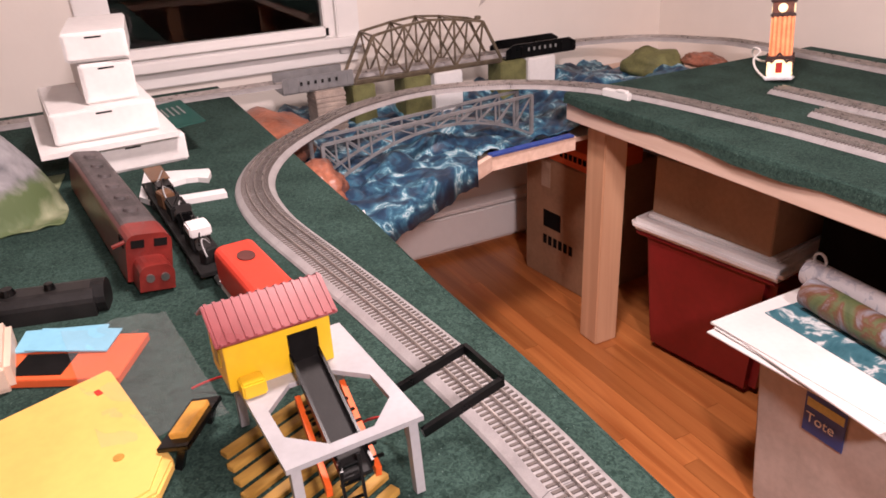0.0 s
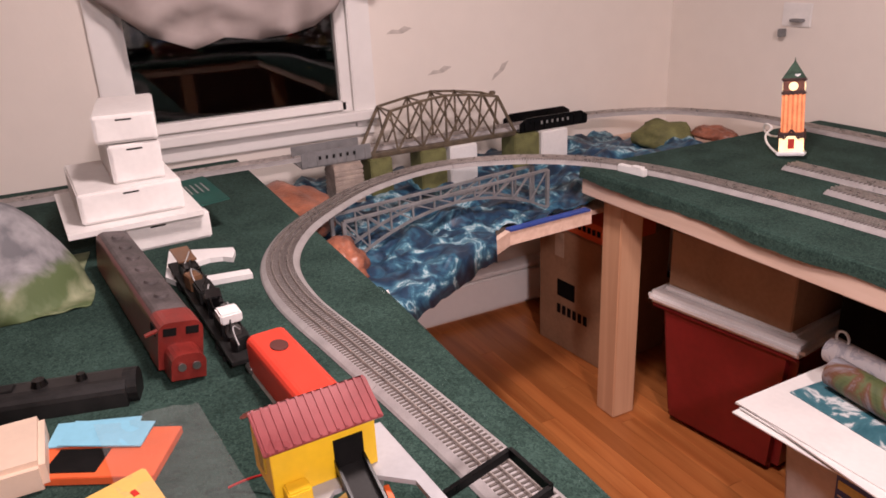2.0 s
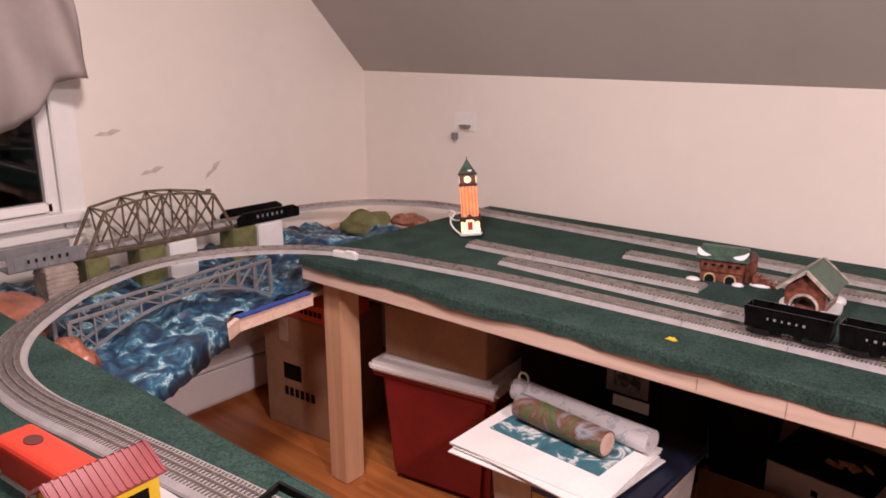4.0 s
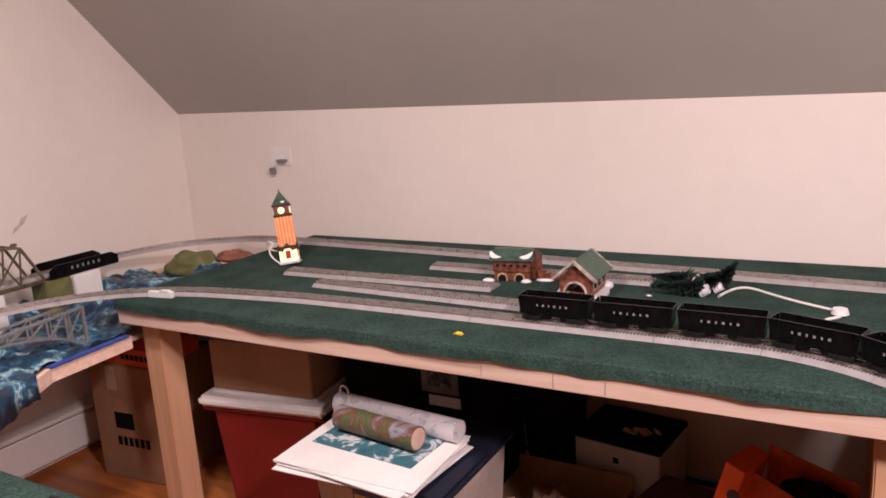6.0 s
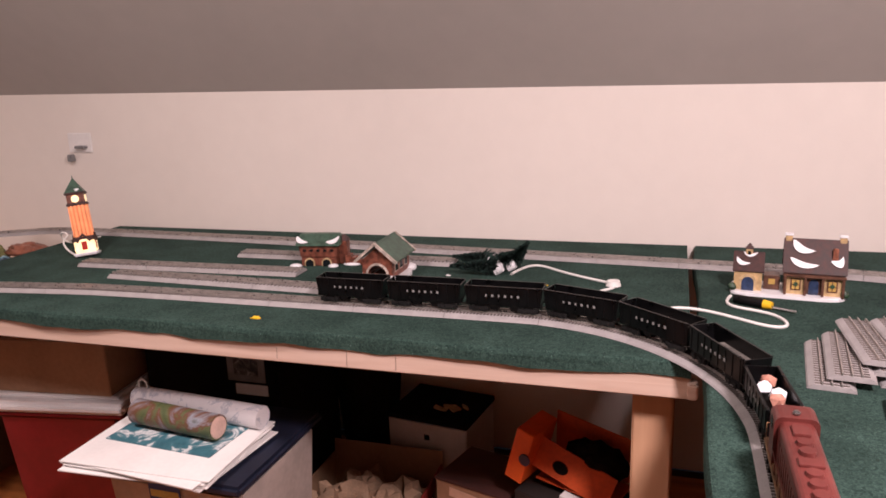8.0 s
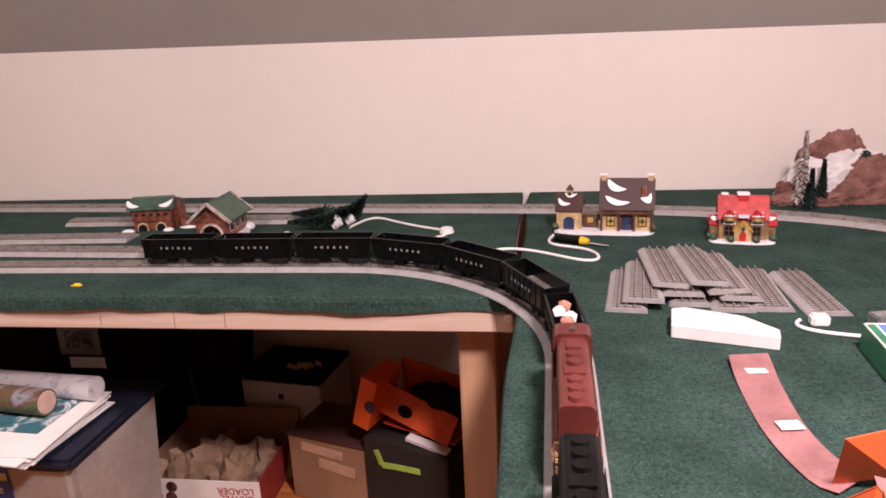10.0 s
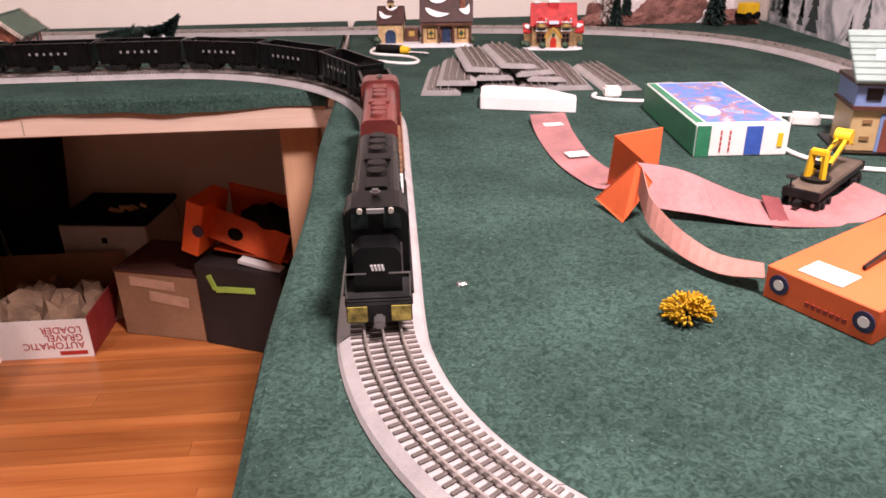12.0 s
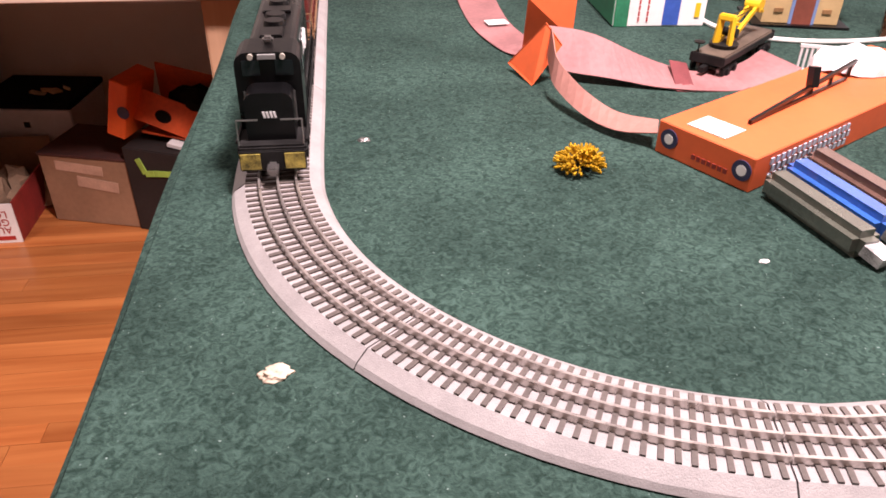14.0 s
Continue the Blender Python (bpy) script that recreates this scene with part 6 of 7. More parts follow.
# ---- front table: boxes, shells, house ----
for k, (y0, y1, z0, z1, dep, a, x) in enumerate(((0.37, 0.615, 0.86, 0.928, 0.30, 4, -1.63), (0.335, 0.565, 0.942, 1.016, 0.34, 3, -1.645), (0.42, 0.536, 1.016, 1.108, 0.30, 2, -1.68), (0.398, 0.535, 1.112, 1.178, 0.30, -6, -1.68))):
    b = thing("white_box", pose(x, (y0 + y1) / 2, z0, 0, 0, a), "plain white cardboard box in a stack", "box", "stack of white boxes")
    part("carton", bx((dep, y1 - y0, z1 - z0), (-dep / 2, 0, (z1 - z0) / 2), bevel=0.004), CARD_WHITE, b)
    part("end_flap", bx((0.0025, y1 - y0 - 0.014, z1 - z0 - 0.012), (0.0015, 0, (z1 - z0) / 2), bevel=0.001), CARD_WHITE, b)
    part("tab_slot", bx((0.001, 0.035, 0.0035), (0.0032, 0, z1 - z0 - 0.012)), DARK, b)
pl = thing("card_sheet", pose(-1.80, 0.44, 0.929, 0, 0, 3), "thin white card sheet between stacked boxes", "card")
part("sheet", bx((0.40, 0.30, 0.012), (0, 0, 0.006)), CARD_WHITE, pl)
gc = thing("green_card", pose(-1.79, 0.615, 0.929, 4, 0, 4), "dark green printed card with pale stripes under a box", "card")
part("sheet", bx((0.26, 0.10, 0.004), (0, 0, 0.009)), mat("dark_green_card", (0.012, 0.075, 0.06), 0.5, scale=20, vary=0.1), gc)
bm = bmesh.new()
for k in range(5):
    box(bm, (0.09, 0.004, 0.001), (-0.02, -0.03 + k * 0.014, 0.0118))
part("stripes", bm, GREY_INK, gc)

# printed mountain
bm = bmesh.new()
N = 40
rows = []
for i in range(N + 1):
    row = []
    for j in range(N + 1):
        u, v = i / N * 2 - 1, j / N * 2 - 1
        x, y = -1.52 + u * 0.17, 0.145 + v * 0.18
        r = math.hypot(u, v)
        z = Z + 0.002 + 0.22 * max(0, 1 - r ** 1.7) ** 0.8 + 0.018 * noise.noise((x * 14, y * 14, 0)) * (1 - min(1, r)) + 0.006 * abs(noise.noise((x * 30, y * 30, 4)))
        row.append(bm.verts.new((x + 0.02 * noise.noise((y * 8, 1, 1)), y + 0.02 * noise.noise((x * 8, 7, 1)), z)))
    rows.append(row)
for i in range(N):
    for j in range(N):
        bm.faces.new((rows[i][j], rows[i + 1][j], rows[i + 1][j + 1], rows[i][j + 1]))
MTN = bpy.data.materials.new("mountain_print")
MTN.use_nodes = True
n_, l_ = MTN.node_tree.nodes, MTN.node_tree.links
tc = n_.new("ShaderNodeTexCoord")
sp = n_.new("ShaderNodeSeparateXYZ")
l_.new(tc.outputs["Object"], sp.inputs[0])
no_ = n_.new("ShaderNodeTexNoise")
no_.inputs["Scale"].default_value, no_.inputs["Detail"].default_value, no_.inputs["Distortion"].default_value = 13, 12, 0.25
l_.new(tc.outputs["Object"], no_.inputs["Vector"])
r1 = n_.new("ShaderNodeValToRGB")
r1.color_ramp.elements[0].color, r1.color_ramp.elements[1].color = (0.12, 0.12, 0.13, 1), (0.40, 0.39, 0.40, 1)
r1.color_ramp.elements[0].position, r1.color_ramp.elements[1].position = 0.35, 0.65
r2 = n_.new("ShaderNodeValToRGB")
r2.color_ramp.elements[0].color, r2.color_ramp.elements[1].color = (0.09, 0.13, 0.05, 1), (0.30, 0.32, 0.20, 1)
r2.color_ramp.elements[0].position, r2.color_ramp.elements[1].position = 0.4, 0.65
l_.new(no_.outputs["Fac"], r1.inputs[0])
l_.new(no_.outputs["Fac"], r2.inputs[0])
ad = n_.new("ShaderNodeMath")
ad.operation = "MULTIPLY_ADD"
ad.inputs[1].default_value = 0.12
l_.new(no_.outputs["Fac"], ad.inputs[0])
l_.new(sp.outputs[2], ad.inputs[2])
mr = n_.new("ShaderNodeMapRange")
mr.inputs[1].default_value, mr.inputs[2].default_value = 0.97, 1.00
l_.new(ad.outputs[0], mr.inputs[0])
mx = n_.new("ShaderNodeMixRGB")
l_.new(mr.outputs[0], mx.inputs[0])
l_.new(r2.outputs[0], mx.inputs[1])
l_.new(r1.outputs[0], mx.inputs[2])
l_.new(mx.outputs[0], n_["Principled BSDF"].inputs["Base Color"])
n_["Principled BSDF"].inputs["Roughness"].default_value = 0.7
mo = tagged(link("printed_mountain", bm, MTN, True), "crumpled paper mountain printed with grey rock and grass", "model mountain")
mo.modifiers.new("thick", "SOLIDIFY").thickness = 0.002

# maroon locomotive shell and its chassis
GREY_ROOF = mat("dusty_grey_roof", (0.09, 0.075, 0.075), 0.6, scale=18, vary=0.3)
CAB_RED = mat("dull_red_cab", (0.20, 0.022, 0.017), 0.35, scale=20, vary=0.15)
sh = thing("locomotive_shell", pose(-1.225, 0.412, Z + 0.005, -9, 0, 6) @ Matrix.Scale(0.94, 4), "large maroon locomotive shell with a dusty grey roof", "model train")
bm = bmesh.new()
rounded_hood(bm, -0.34, 0.19, 0.074, 0.006, 0.088, 0.016)
part("shell", bm, MAROON, sh)
bm = bmesh.new()
rounded_hood(bm, -0.338, 0.188, 0.070, 0.070, 0.0905, 0.016)
part("roof", bm, GREY_ROOF, sh)
bm = bmesh.new()
rounded_hood(bm, 0.19, 0.255, 0.076, 0.006, 0.091, 0.018)
part("cab", bm, CAB_RED, sh)
bm = bmesh.new()
rounded_hood(bm, 0.255, 0.305, 0.058, 0.006, 0.052, 0.018)
part("nose", bm, CAB_RED, sh)
for y in (-0.019, 0.019):
    part("windscreen", bx((0.002, 0.022, 0.014), (0.2555, y, 0.074)), DARK, sh)
    part("side_window", bx((0.034, 0.002, 0.015), (0.222, y * 2.02, 0.070)), DARK, sh)
part("sun_visor", bx((0.010, 0.022, 0.003), (0.258, -0.050, 0.078), spin(20)), CAB_RED, sh)
for k, x in enumerate((-0.28, -0.20, -0.12, -0.04, 0.04, 0.12)):
    part("roof_fan", cy(0.014, 0.012, 0.005, (x, 0, 0.093), None, 18), GREY_ROOF, sh)
for y in (-0.012, 0.012):
    part("headlight", cy(0.007, 0.007, 0.006, (0.306, y, 0.030), spin(0, 90), 14), STEEL, sh)
ch = thing("locomotive_chassis", pose(-1.18, 0.522, Z, 0, 0, 3) @ Matrix.Scale(0.92, 4), "black metal locomotive chassis with bare motors", "model train")
part("frame", bx((0.56, 0.058, 0.008), (0, 0, 0.026), bevel=0.001), BLACK_MATT, ch)
truck(ch, -0.19)
truck(ch, 0.19)
for x, m in ((-0.16, BLACK), (-0.02, BLACK_MATT), (0.15, BLACK_MATT)):
    mo_ = part("motor", bx((0.07, 0.036, 0.034), (x, 0, 0.047), bevel=0.004), m, ch)
    part("flywheel", cy(0.014, 0.014, 0.012, (x + 0.044, 0, 0.048), spin(0, 90), 16), STEEL, mo_)
part("white_seat", bx((0.045, 0.040, 0.020), (0.175, 0.0, 0.074), bevel=0.003), WHITE, ch)
part("circuit_board", bx((0.10, 0.04, 0.003), (-0.22, 0, 0.066)), mat("brown_board", (0.16, 0.08, 0.04), 0.5), ch)
part("coupler", bx((0.03, 0.014, 0.012), (0.29, 0, 0.016), bevel=0.003), STEEL, ch)
for k, (x, y, z, w_, d_, h_, m) in enumerate(((-0.25, 0.008, 0.045, 0.03, 0.03, 0.03, BLACK), (0.06, 0.0, 0.05, 0.05, 0.03, 0.05, BLACK), (0.10, 0.012, 0.046, 0.02, 0.018, 0.03, STEEL), (-0.09, -0.008, 0.048, 0.04, 0.028, 0.034, mat("brown_board", (0.16, 0.08, 0.04), 0.5)), (0.235, 0, 0.042, 0.02, 0.03, 0.024, BLACK_MATT))):
    part("gear_tower" if k != 3 else "relay", bx((w_, d_, h_), (x, y, z), spin(0, 0, 9 * k - 18), 0.002), m, ch)
for k in range(9):
    tube("wire", [(-0.24 + k * 0.055, 0.01, 0.05), (-0.21 + k * 0.055, 0.024 - 0.02 * (k % 3), 0.092), (-0.16 + k * 0.055, -0.012, 0.06)], 0.0016, BLACK if k % 2 else mat("grey_wire", (0.35, 0.35, 0.35), 0.5), ch)

# white forked plastic piece
wf = thing("plastic_fork", pose(0, 0, Z), "flat white forked plastic piece on green felt", "plastic part")
bm = bmesh.new()
pr = [(-1.56, 0.50), (-1.50, 0.635), (-1.475, 0.635)]
pr += [(-1.405 + 0.055 * math.cos(radians(a)), 0.575 + 0.052 * math.sin(radians(a)) * 1.0) for a in (120, 150, 180, 210, 240, 270, 300, 330)]
pr += [(-1.345, 0.636), (-1.315, 0.636), (-1.33, 0.50), (-1.40, 0.47)]
prism(bm, [(x, y) for x, y in pr], 0.0005, 0.012)
bmesh.ops.triangulate(bm, faces=[f for f in bm.faces if len(f.verts) > 4])
part("plate", bm, WHITE, wf)

# black shell
bs = thing("tender_shell", pose(-0.985, 0.235, Z, 0, 0, 76), "long black model locomotive shell lying on felt", "model train")
bm = bmesh.new()
rounded_hood(bm, -0.20, 0.125, 0.062, 0.0, 0.042, 0.018)
part("shell", bm, mat("worn_black", (0.013, 0.012, 0.012), 0.5, scale=25, vary=0.35), bs)
for x, r in ((-0.10, 0.010), (0.0, 0.013), (0.06, 0.009)):
    part("dome", cy(r, r * 0.7, 0.012, (x, 0, 0.046), None, 16), BLACK, bs)
part("hatch", bx((0.028, 0.022, 0.005), (-0.05, 0, 0.043), bevel=0.001), BLACK_MATT, bs)
part("nose_plate", cy(0.027, 0.027, 0.02, (0.13, 0, 0.020), spin(0, 90), 18), BLACK_MATT, bs)

# red caboose top
RED_ORANGE = mat("bright_orange_red", (0.72, 0.055, 0.03), 0.4, scale=12, vary=0.06)
rc = thing("tank_car", pose(-0.80, 0.578, Z, 0, 0, 5), "bright orange-red boxcar shell with a dark roof hatch", "model wagon")
bm = bmesh.new()
rounded_hood(bm, -0.115, 0.13, 0.068, 0.014, 0.072, 0.014)
part("shell", bm, RED_ORANGE, rc)
part("skirt", bx((0.245, 0.066, 0.014), (0.008, 0, 0.007)), CARD_WHITE, rc)
part("hatch", made(lambda b: bmesh.ops.transform(b, matrix=Matrix.Translation((-0.055, 0, 0.0725)) @ Matrix.Diagonal((1.1, 0.8, 1, 1)), verts=cyl(b, 0.017, 0.017, 0.003, seg=24))), mat("dark_hatch", (0.10, 0.03, 0.025), 0.5), rc)

# loader with yellow house
ld = thing("coal_loader", pose(-0.43, 0.552, Z, 0, 0, 0), "grey loader platform with a yellow house and black conveyor", "model building")
o = Vector((-0.43, 0.552, 0))
LIGHT_GREY = mat("light_grey_plastic", (0.40, 0.40, 0.415), 0.45, scale=15, vary=0.06)
ux = Vector((0.985, 0.05, 0)).normalized()
uy = Vector((-0.05, 0.985, 0)).normalized()


def L2(a, b, z):
    return ux * a + uy * b + Vector((0, 0, z))


pz = 0.088
bm = bmesh.new()
hw, hh = 0.092, 0.072
outer = [(-hw - 0.03, -hh), (hw, -hh), (hw, hh), (-hw - 0.03, hh)]
oct_ = [(math.cos(radians(22.5 + 45 * k)) * 0.062, math.sin(radians(22.5 + 45 * k)) * 0.062) for k in range(8)]
oc = (0.022, 0.0)
for z in (pz, pz + 0.006):
    ov = [bm.verts.new(L2(a, b, z)) for a, b in outer]
    iv = [bm.verts.new(L2(a + oc[0], b + oc[1], z)) for a, b in oct_]
    order = [(ov[2], iv[0], iv[1], ov[3]), (ov[3], iv[1], iv[2]), (ov[3], iv[2], iv[3]), (ov[3], iv[3], iv[4], ov[0]), (ov[0], iv[4], iv[5], ov[1]), (ov[1], iv[5], iv[6]), (ov[1], iv[6], iv[7]), (ov[1], iv[7], iv[0], ov[2])]
    for f in order:
        bm.faces.new(f)
    if z == pz:
        lo_o, lo_i = ov, iv
for i in range(4):
    bm.faces.new((lo_o[i], lo_o[(i + 1) % 4], ov[(i + 1) % 4], ov[i]))
for i in range(8):
    bm.faces.new((lo_i[i], lo_i[(i + 1) % 8], iv[(i + 1) % 8], iv[i]))
part("platform", bm, LIGHT_GREY, ld)
for a, b in ((-hw - 0.02, -hh + 0.01), (hw - 0.01, -hh + 0.01), (hw - 0.01, hh - 0.01), (-hw - 0.02, hh - 0.01)):
    bm = bmesh.new()
    bar(bm, L2(a - 0.008 * (1 if a < 0 else -1), b, 0), L2(a, b, pz), 0.010)
    bar(bm, L2(a * 0.8, b, pz - 0.002), L2(a, b, pz * 0.55), 0.006)
    part("leg", bm, LIGHT_GREY, ld)
R3 = Matrix.Rotation(math.atan2(ux.y, ux.x), 3, "Z")
hx = -0.088
ph = part("house_wall", bx((0.070, 0.118, 0.062), L2(hx, -0.022, pz + 0.037), R3, 0.001), YELLOW, ld)
for s_ in (-1, 1):
    part("house_roof", bx((0.052, 0.134, 0.004), L2(hx + s_ * 0.021, -0.022, pz + 0.082), R3 @ spin(0, s_ * 33), 0.001), mat("maroon_roof_plastic", (0.24, 0.04, 0.045), 0.3, scale=20, vary=0.1), ld)
    rf = bmesh.new()
    for k in range(14):
        box(rf, (0.050, 0.003, 0.002), L2(hx + s_ * 0.021, -0.084 + k * 0.0096, pz + 0.0848), R3 @ spin(0, s_ * 33))
    part("roof_seams", rf, MATS["maroon_roof_plastic"], ld)
bm = bmesh.new()
for yy in (-0.081, 0.037):
    a = [bm.verts.new(L2(hx + dx, yy + (0.002 if yy < 0 else -0.002), pz + dz)) for dx, dz in ((-0.035, 0.066), (0.035, 0.066), (0, 0.094))]
    bm.faces.new(a)
part("gable", bm, YELLOW, ld)
part("doorway", bx((0.003, 0.034, 0.046), L2(hx + 0.0355, 0.004, pz + 0.031), R3), DARK, ld)
part("window", bx((0.020, 0.002, 0.030), L2(hx, -0.0815, pz + 0.040), R3), mat("dark_yellow", (0.30, 0.20, 0.02), 0.5), ld)
part("coal_box", bx((0.022, 0.026, 0.018), L2(hx + 0.046, -0.060, pz + 0.015), R3, 0.002), YELLOW, ld)
cv = part("conveyor", made(bar, L2(hx + 0.03, 0.004, pz + 0.018), L2(0.105, -0.008, pz - 0.022), 0.030, 0.006), BLACK_MATT, ld)
for s_ in (-1, 1):
    part("conveyor_rail", made(bar, L2(hx + 0.03, 0.004 + s_ * 0.016, pz + 0.026), L2(0.105, -0.008 + s_ * 0.016, pz - 0.014), 0.003, 0.010), BLACK, cv)
    part("orange_girder", made(bar, L2(-0.03, 0.008 + s_ * 0.026, pz - 0.014), L2(0.098, -0.010 + s_ * 0.026, pz - 0.034), 0.006, 0.012), ORANGE, ld)
for k in range(6):
    part("crossbar", made(bar, L2(0.0 + k * 0.017, -0.02, pz - 0.012 - k * 0.003), L2(0.0 + k * 0.017, 0.028, pz - 0.012 - k * 0.003), 0.003), BLACK, cv)
part("ladder", made(lambda b: [bar(b, L2(0.10, -0.014 + s_ * 0.010, pz), L2(0.125, -0.018 + s_ * 0.010, 0.008), 0.003) for s_ in (-1, 1)] + [bar(b, L2(0.10 + k * 0.005, -0.026 - k * 0.0008, pz - 0.01 - k * 0.016), L2(0.10 + k * 0.005, -0.004 - k * 0.0008, pz - 0.01 - k * 0.016), 0.0025) for k in range(5)]), BLACK, ld)
part("bin", made(lambda b: [bar(b, L2(0.02 + 0.075 * k, 0.068, pz - 0.012), L2(0.02 + 0.075 * k, 0.165, pz + 0.012), 0.006, 0.010) for k in range(2)] + [bar(b, L2(0.02, 0.165, pz + 0.012), L2(0.095, 0.165, pz + 0.012), 0.005, 0.012)]), BLACK, ld, "black arms of the loading chute")
for k in range(9):
    part("floor_plank", bx((0.013, 0.15, 0.008), L2(-0.10 + k * 0.026, -0.03, 0.005), R3 @ spin(0, 0, 22), 0.001), wood_mat("yellow_wood" if not k else "yellow_wood_" + "abcdefgh"[k - 1], (0.50, 0.30, 0.07), (0.30, 0.16, 0.03), "y", 0.5) if k == 0 else bpy.data.materials["yellow_wood"], ld)
tube("wire", [L2(-0.12, -0.05, 0.01), L2(-0.17, -0.06, 0.03), L2(-0.21, -0.02, 0.012), L2(-0.26, 0.02, 0.004)], 0.0016, BLACK, ld)
tube("wire", [L2(-0.12, -0.03, 0.02), L2(-0.16, -0.02, 0.04), L2(-0.20, -0.05, 0.03), L2(-0.22, -0.10, 0.006)], 0.0016, mat("red_wire", (0.5, 0.02, 0.02), 0.4), ld)
tube("wire", [L2(0.06, 0.06, pz - 0.02), L2(0.02, 0.09, 0.03), L2(-0.04, 0.075, 0.02), L2(0.0, 0.02, 0.03)], 0.0016, MATS["red_wire"], ld)

# papers and packets
MUSTARD = mat("yellow_paper", (0.80, 0.50, 0.13), 0.55, scale=9, vary=0.05)
en = thing("yellow_envelope", pose(0, 0, Z), "bright yellow padded envelope with a folded flap", "envelope")
bm = bmesh.new()
prism(bm, [(-0.727, 0.352), (-0.66, 0.17), (-0.40, 0.20), (-0.455, 0.375), (-0.50, 0.398)], 0.006, 0.020)
bmesh.ops.bevel(bm, geom=list(bm.edges), offset=0.003, segments=2, affect="EDGES")
part("body", bm, MUSTARD, en)
bm = bmesh.new()
prism(bm, [(-0.628, 0.366), (-0.575, 0.19), (-0.41, 0.212), (-0.462, 0.368), (-0.51, 0.388)], 0.0202, 0.0225)
part("flap", bm, MUSTARD, en)
part("red_tab", bx((0.012, 0.007, 0.001), (-0.675, 0.335, 0.0207), spin(0, 0, 20)), mat("red_tab", (0.6, 0.03, 0.02), 0.5), en)
part("hole_mark", cy(0.006, 0.006, 0.001, (-0.53, 0.345, 0.0232), None, 16), mat("amber_mark", (0.55, 0.30, 0.05), 0.6), en)
cm = thing("cream_box", pose(-0.83, 0.165, Z, 0, 0, 90), "cream coloured long box with rounded edges", "box")
part("carton", bx((0.19, 0.13, 0.045), (-0.02, 0, 0.0225), bevel=0.008), mat("cream_plastic", (0.72, 0.56, 0.44), 0.5, scale=10, vary=0.04), cm)
oc_ = thing("orange_card_box", pose(-0.80, 0.31, Z, 0, 0, 62), "flat orange card packet in a clear bag", "packet")
part("packet", bx((0.17, 0.11, 0.012), (0, 0, 0.006), bevel=0.001), ORANGE_CARD, oc_)
part("dark_window", bx((0.07, 0.05, 0.001), (-0.03, -0.02, 0.0128)), DARK, oc_)
for k, (x, y, a) in enumerate(((-0.855, 0.30, 72), (-0.835, 0.315, 62))):
    nb = thing("blue_note", pose(x, y, Z + 0.0125 + k * 0.004, 2, 2, a), "light blue paper note on the orange packet", "note paper", "blue notes")
    part("sheet", bx((0.115, 0.055, 0.002), (0, 0, 0.001)), mat("light_blue_paper", (0.22, 0.52, 0.68), 0.7, scale=12, vary=0.05), nb)
bag_m = bpy.data.materials.new("clear_plastic_film")
bag_m.use_nodes = True
bb = bag_m.node_tree.nodes["Principled BSDF"]
bb.inputs["Base Color"].default_value = (0.5, 0.5, 0.5, 1)
bb.inputs["Roughness"].default_value = 0.06
bb.inputs["Alpha"].default_value = 0.10
bg = thing("plastic_bag", pose(-0.70, 0.395, Z), "crinkled clear plastic bag lying on green felt", "plastic bag")
bm = bmesh.new()
rows = []
for i in range(25):
    row = []
    for j in range(17):
        x, y = -0.15 + 0.30 * i / 24, -0.08 + 0.14 * j / 16
        row.append(bm.verts.new((x, y + 0.25 * x * 0.4, 0.016 + 0.022 * abs(noise.noise((x * 18, y * 18, 5))) + 0.006 * noise.noise((x * 50, y * 50, 2)))))
    rows.append(row)
for i in range(24):
    for j in range(16):
        bm.faces.new((rows[i][j], rows[i + 1][j], rows[i + 1][j + 1], rows[i][j + 1]))
part("film", bm, bag_m, bg, smooth=True)
bk = thing("figure_stand", pose(-0.54, 0.425, Z, 0, 0, -35), "small black plastic bracket holding an orange bar", "model part")
part("bracket", bx((0.09, 0.040, 0.006), (0, 0, 0.030), spin(12), 0.001), BLACK, bk)
part("orange_bar", bx((0.06, 0.022, 0.008), (0, 0, 0.036), spin(12), 0.001), mat("amber_plastic", (0.65, 0.33, 0.06), 0.4), bk)
for x in (-0.04, 0.04):
    part("foot", made(bar, (x, 0, 0), (x, 0.01, 0.03), 0.008), BLACK, bk)

# ---- under the back table ----
tb = thing("storage_tub", pose(-1.235, 2.10, 0, 0, 0, 9), "dark red plastic storage tub with a white lid", "storage tub")
part("tub", bx((0.46, 0.32, 0.43), (0, 0, 0.215), bevel=0.025, taper=0.86), RED_TUB, tb)
ld2 = part("lid", bx((0.52, 0.38, 0.040), (0, 0, 0.450), bevel=0.015), WHITE, tb)
part("lid_top", bx((0.45, 0.31, 0.020), (0, 0, 0.474), bevel=0.009), WHITE, ld2)
part("handle_rim", bx((0.49, 0.350, 0.016), (0, 0, 0.420), bevel=0.006), RED_TUB, tb)
ct1 = thing("cardboard_box", pose(-1.235, 2.115, 0.485, 0, 0, 6), "plain brown cardboard box on the white tub lid", "box")
part("carton", bx((0.42, 0.32, 0.185), (0, 0, 0.0925), bevel=0.003), CARD, ct1)
part("tape", bx((0.06, 0.322, 0.001), (0, 0, 0.1858)), mat("brown_tape", (0.36, 0.23, 0.12), 0.3), ct1)
mv = thing("moving_box", pose(-1.955, 2.10, 0, 0, 0, 5), "large brown moving box with dark printing", "box")
part("carton", bx((0.36, 0.34, 0.50), (0, 0, 0.25), bevel=0.004), CARD, mv)
bm = bmesh.new()
box(bm, (0.10, 0.0015, 0.07), (-0.02, -0.1706, 0.26))
part("printed_house", bm, DARK, mv, "dark printed house shape")
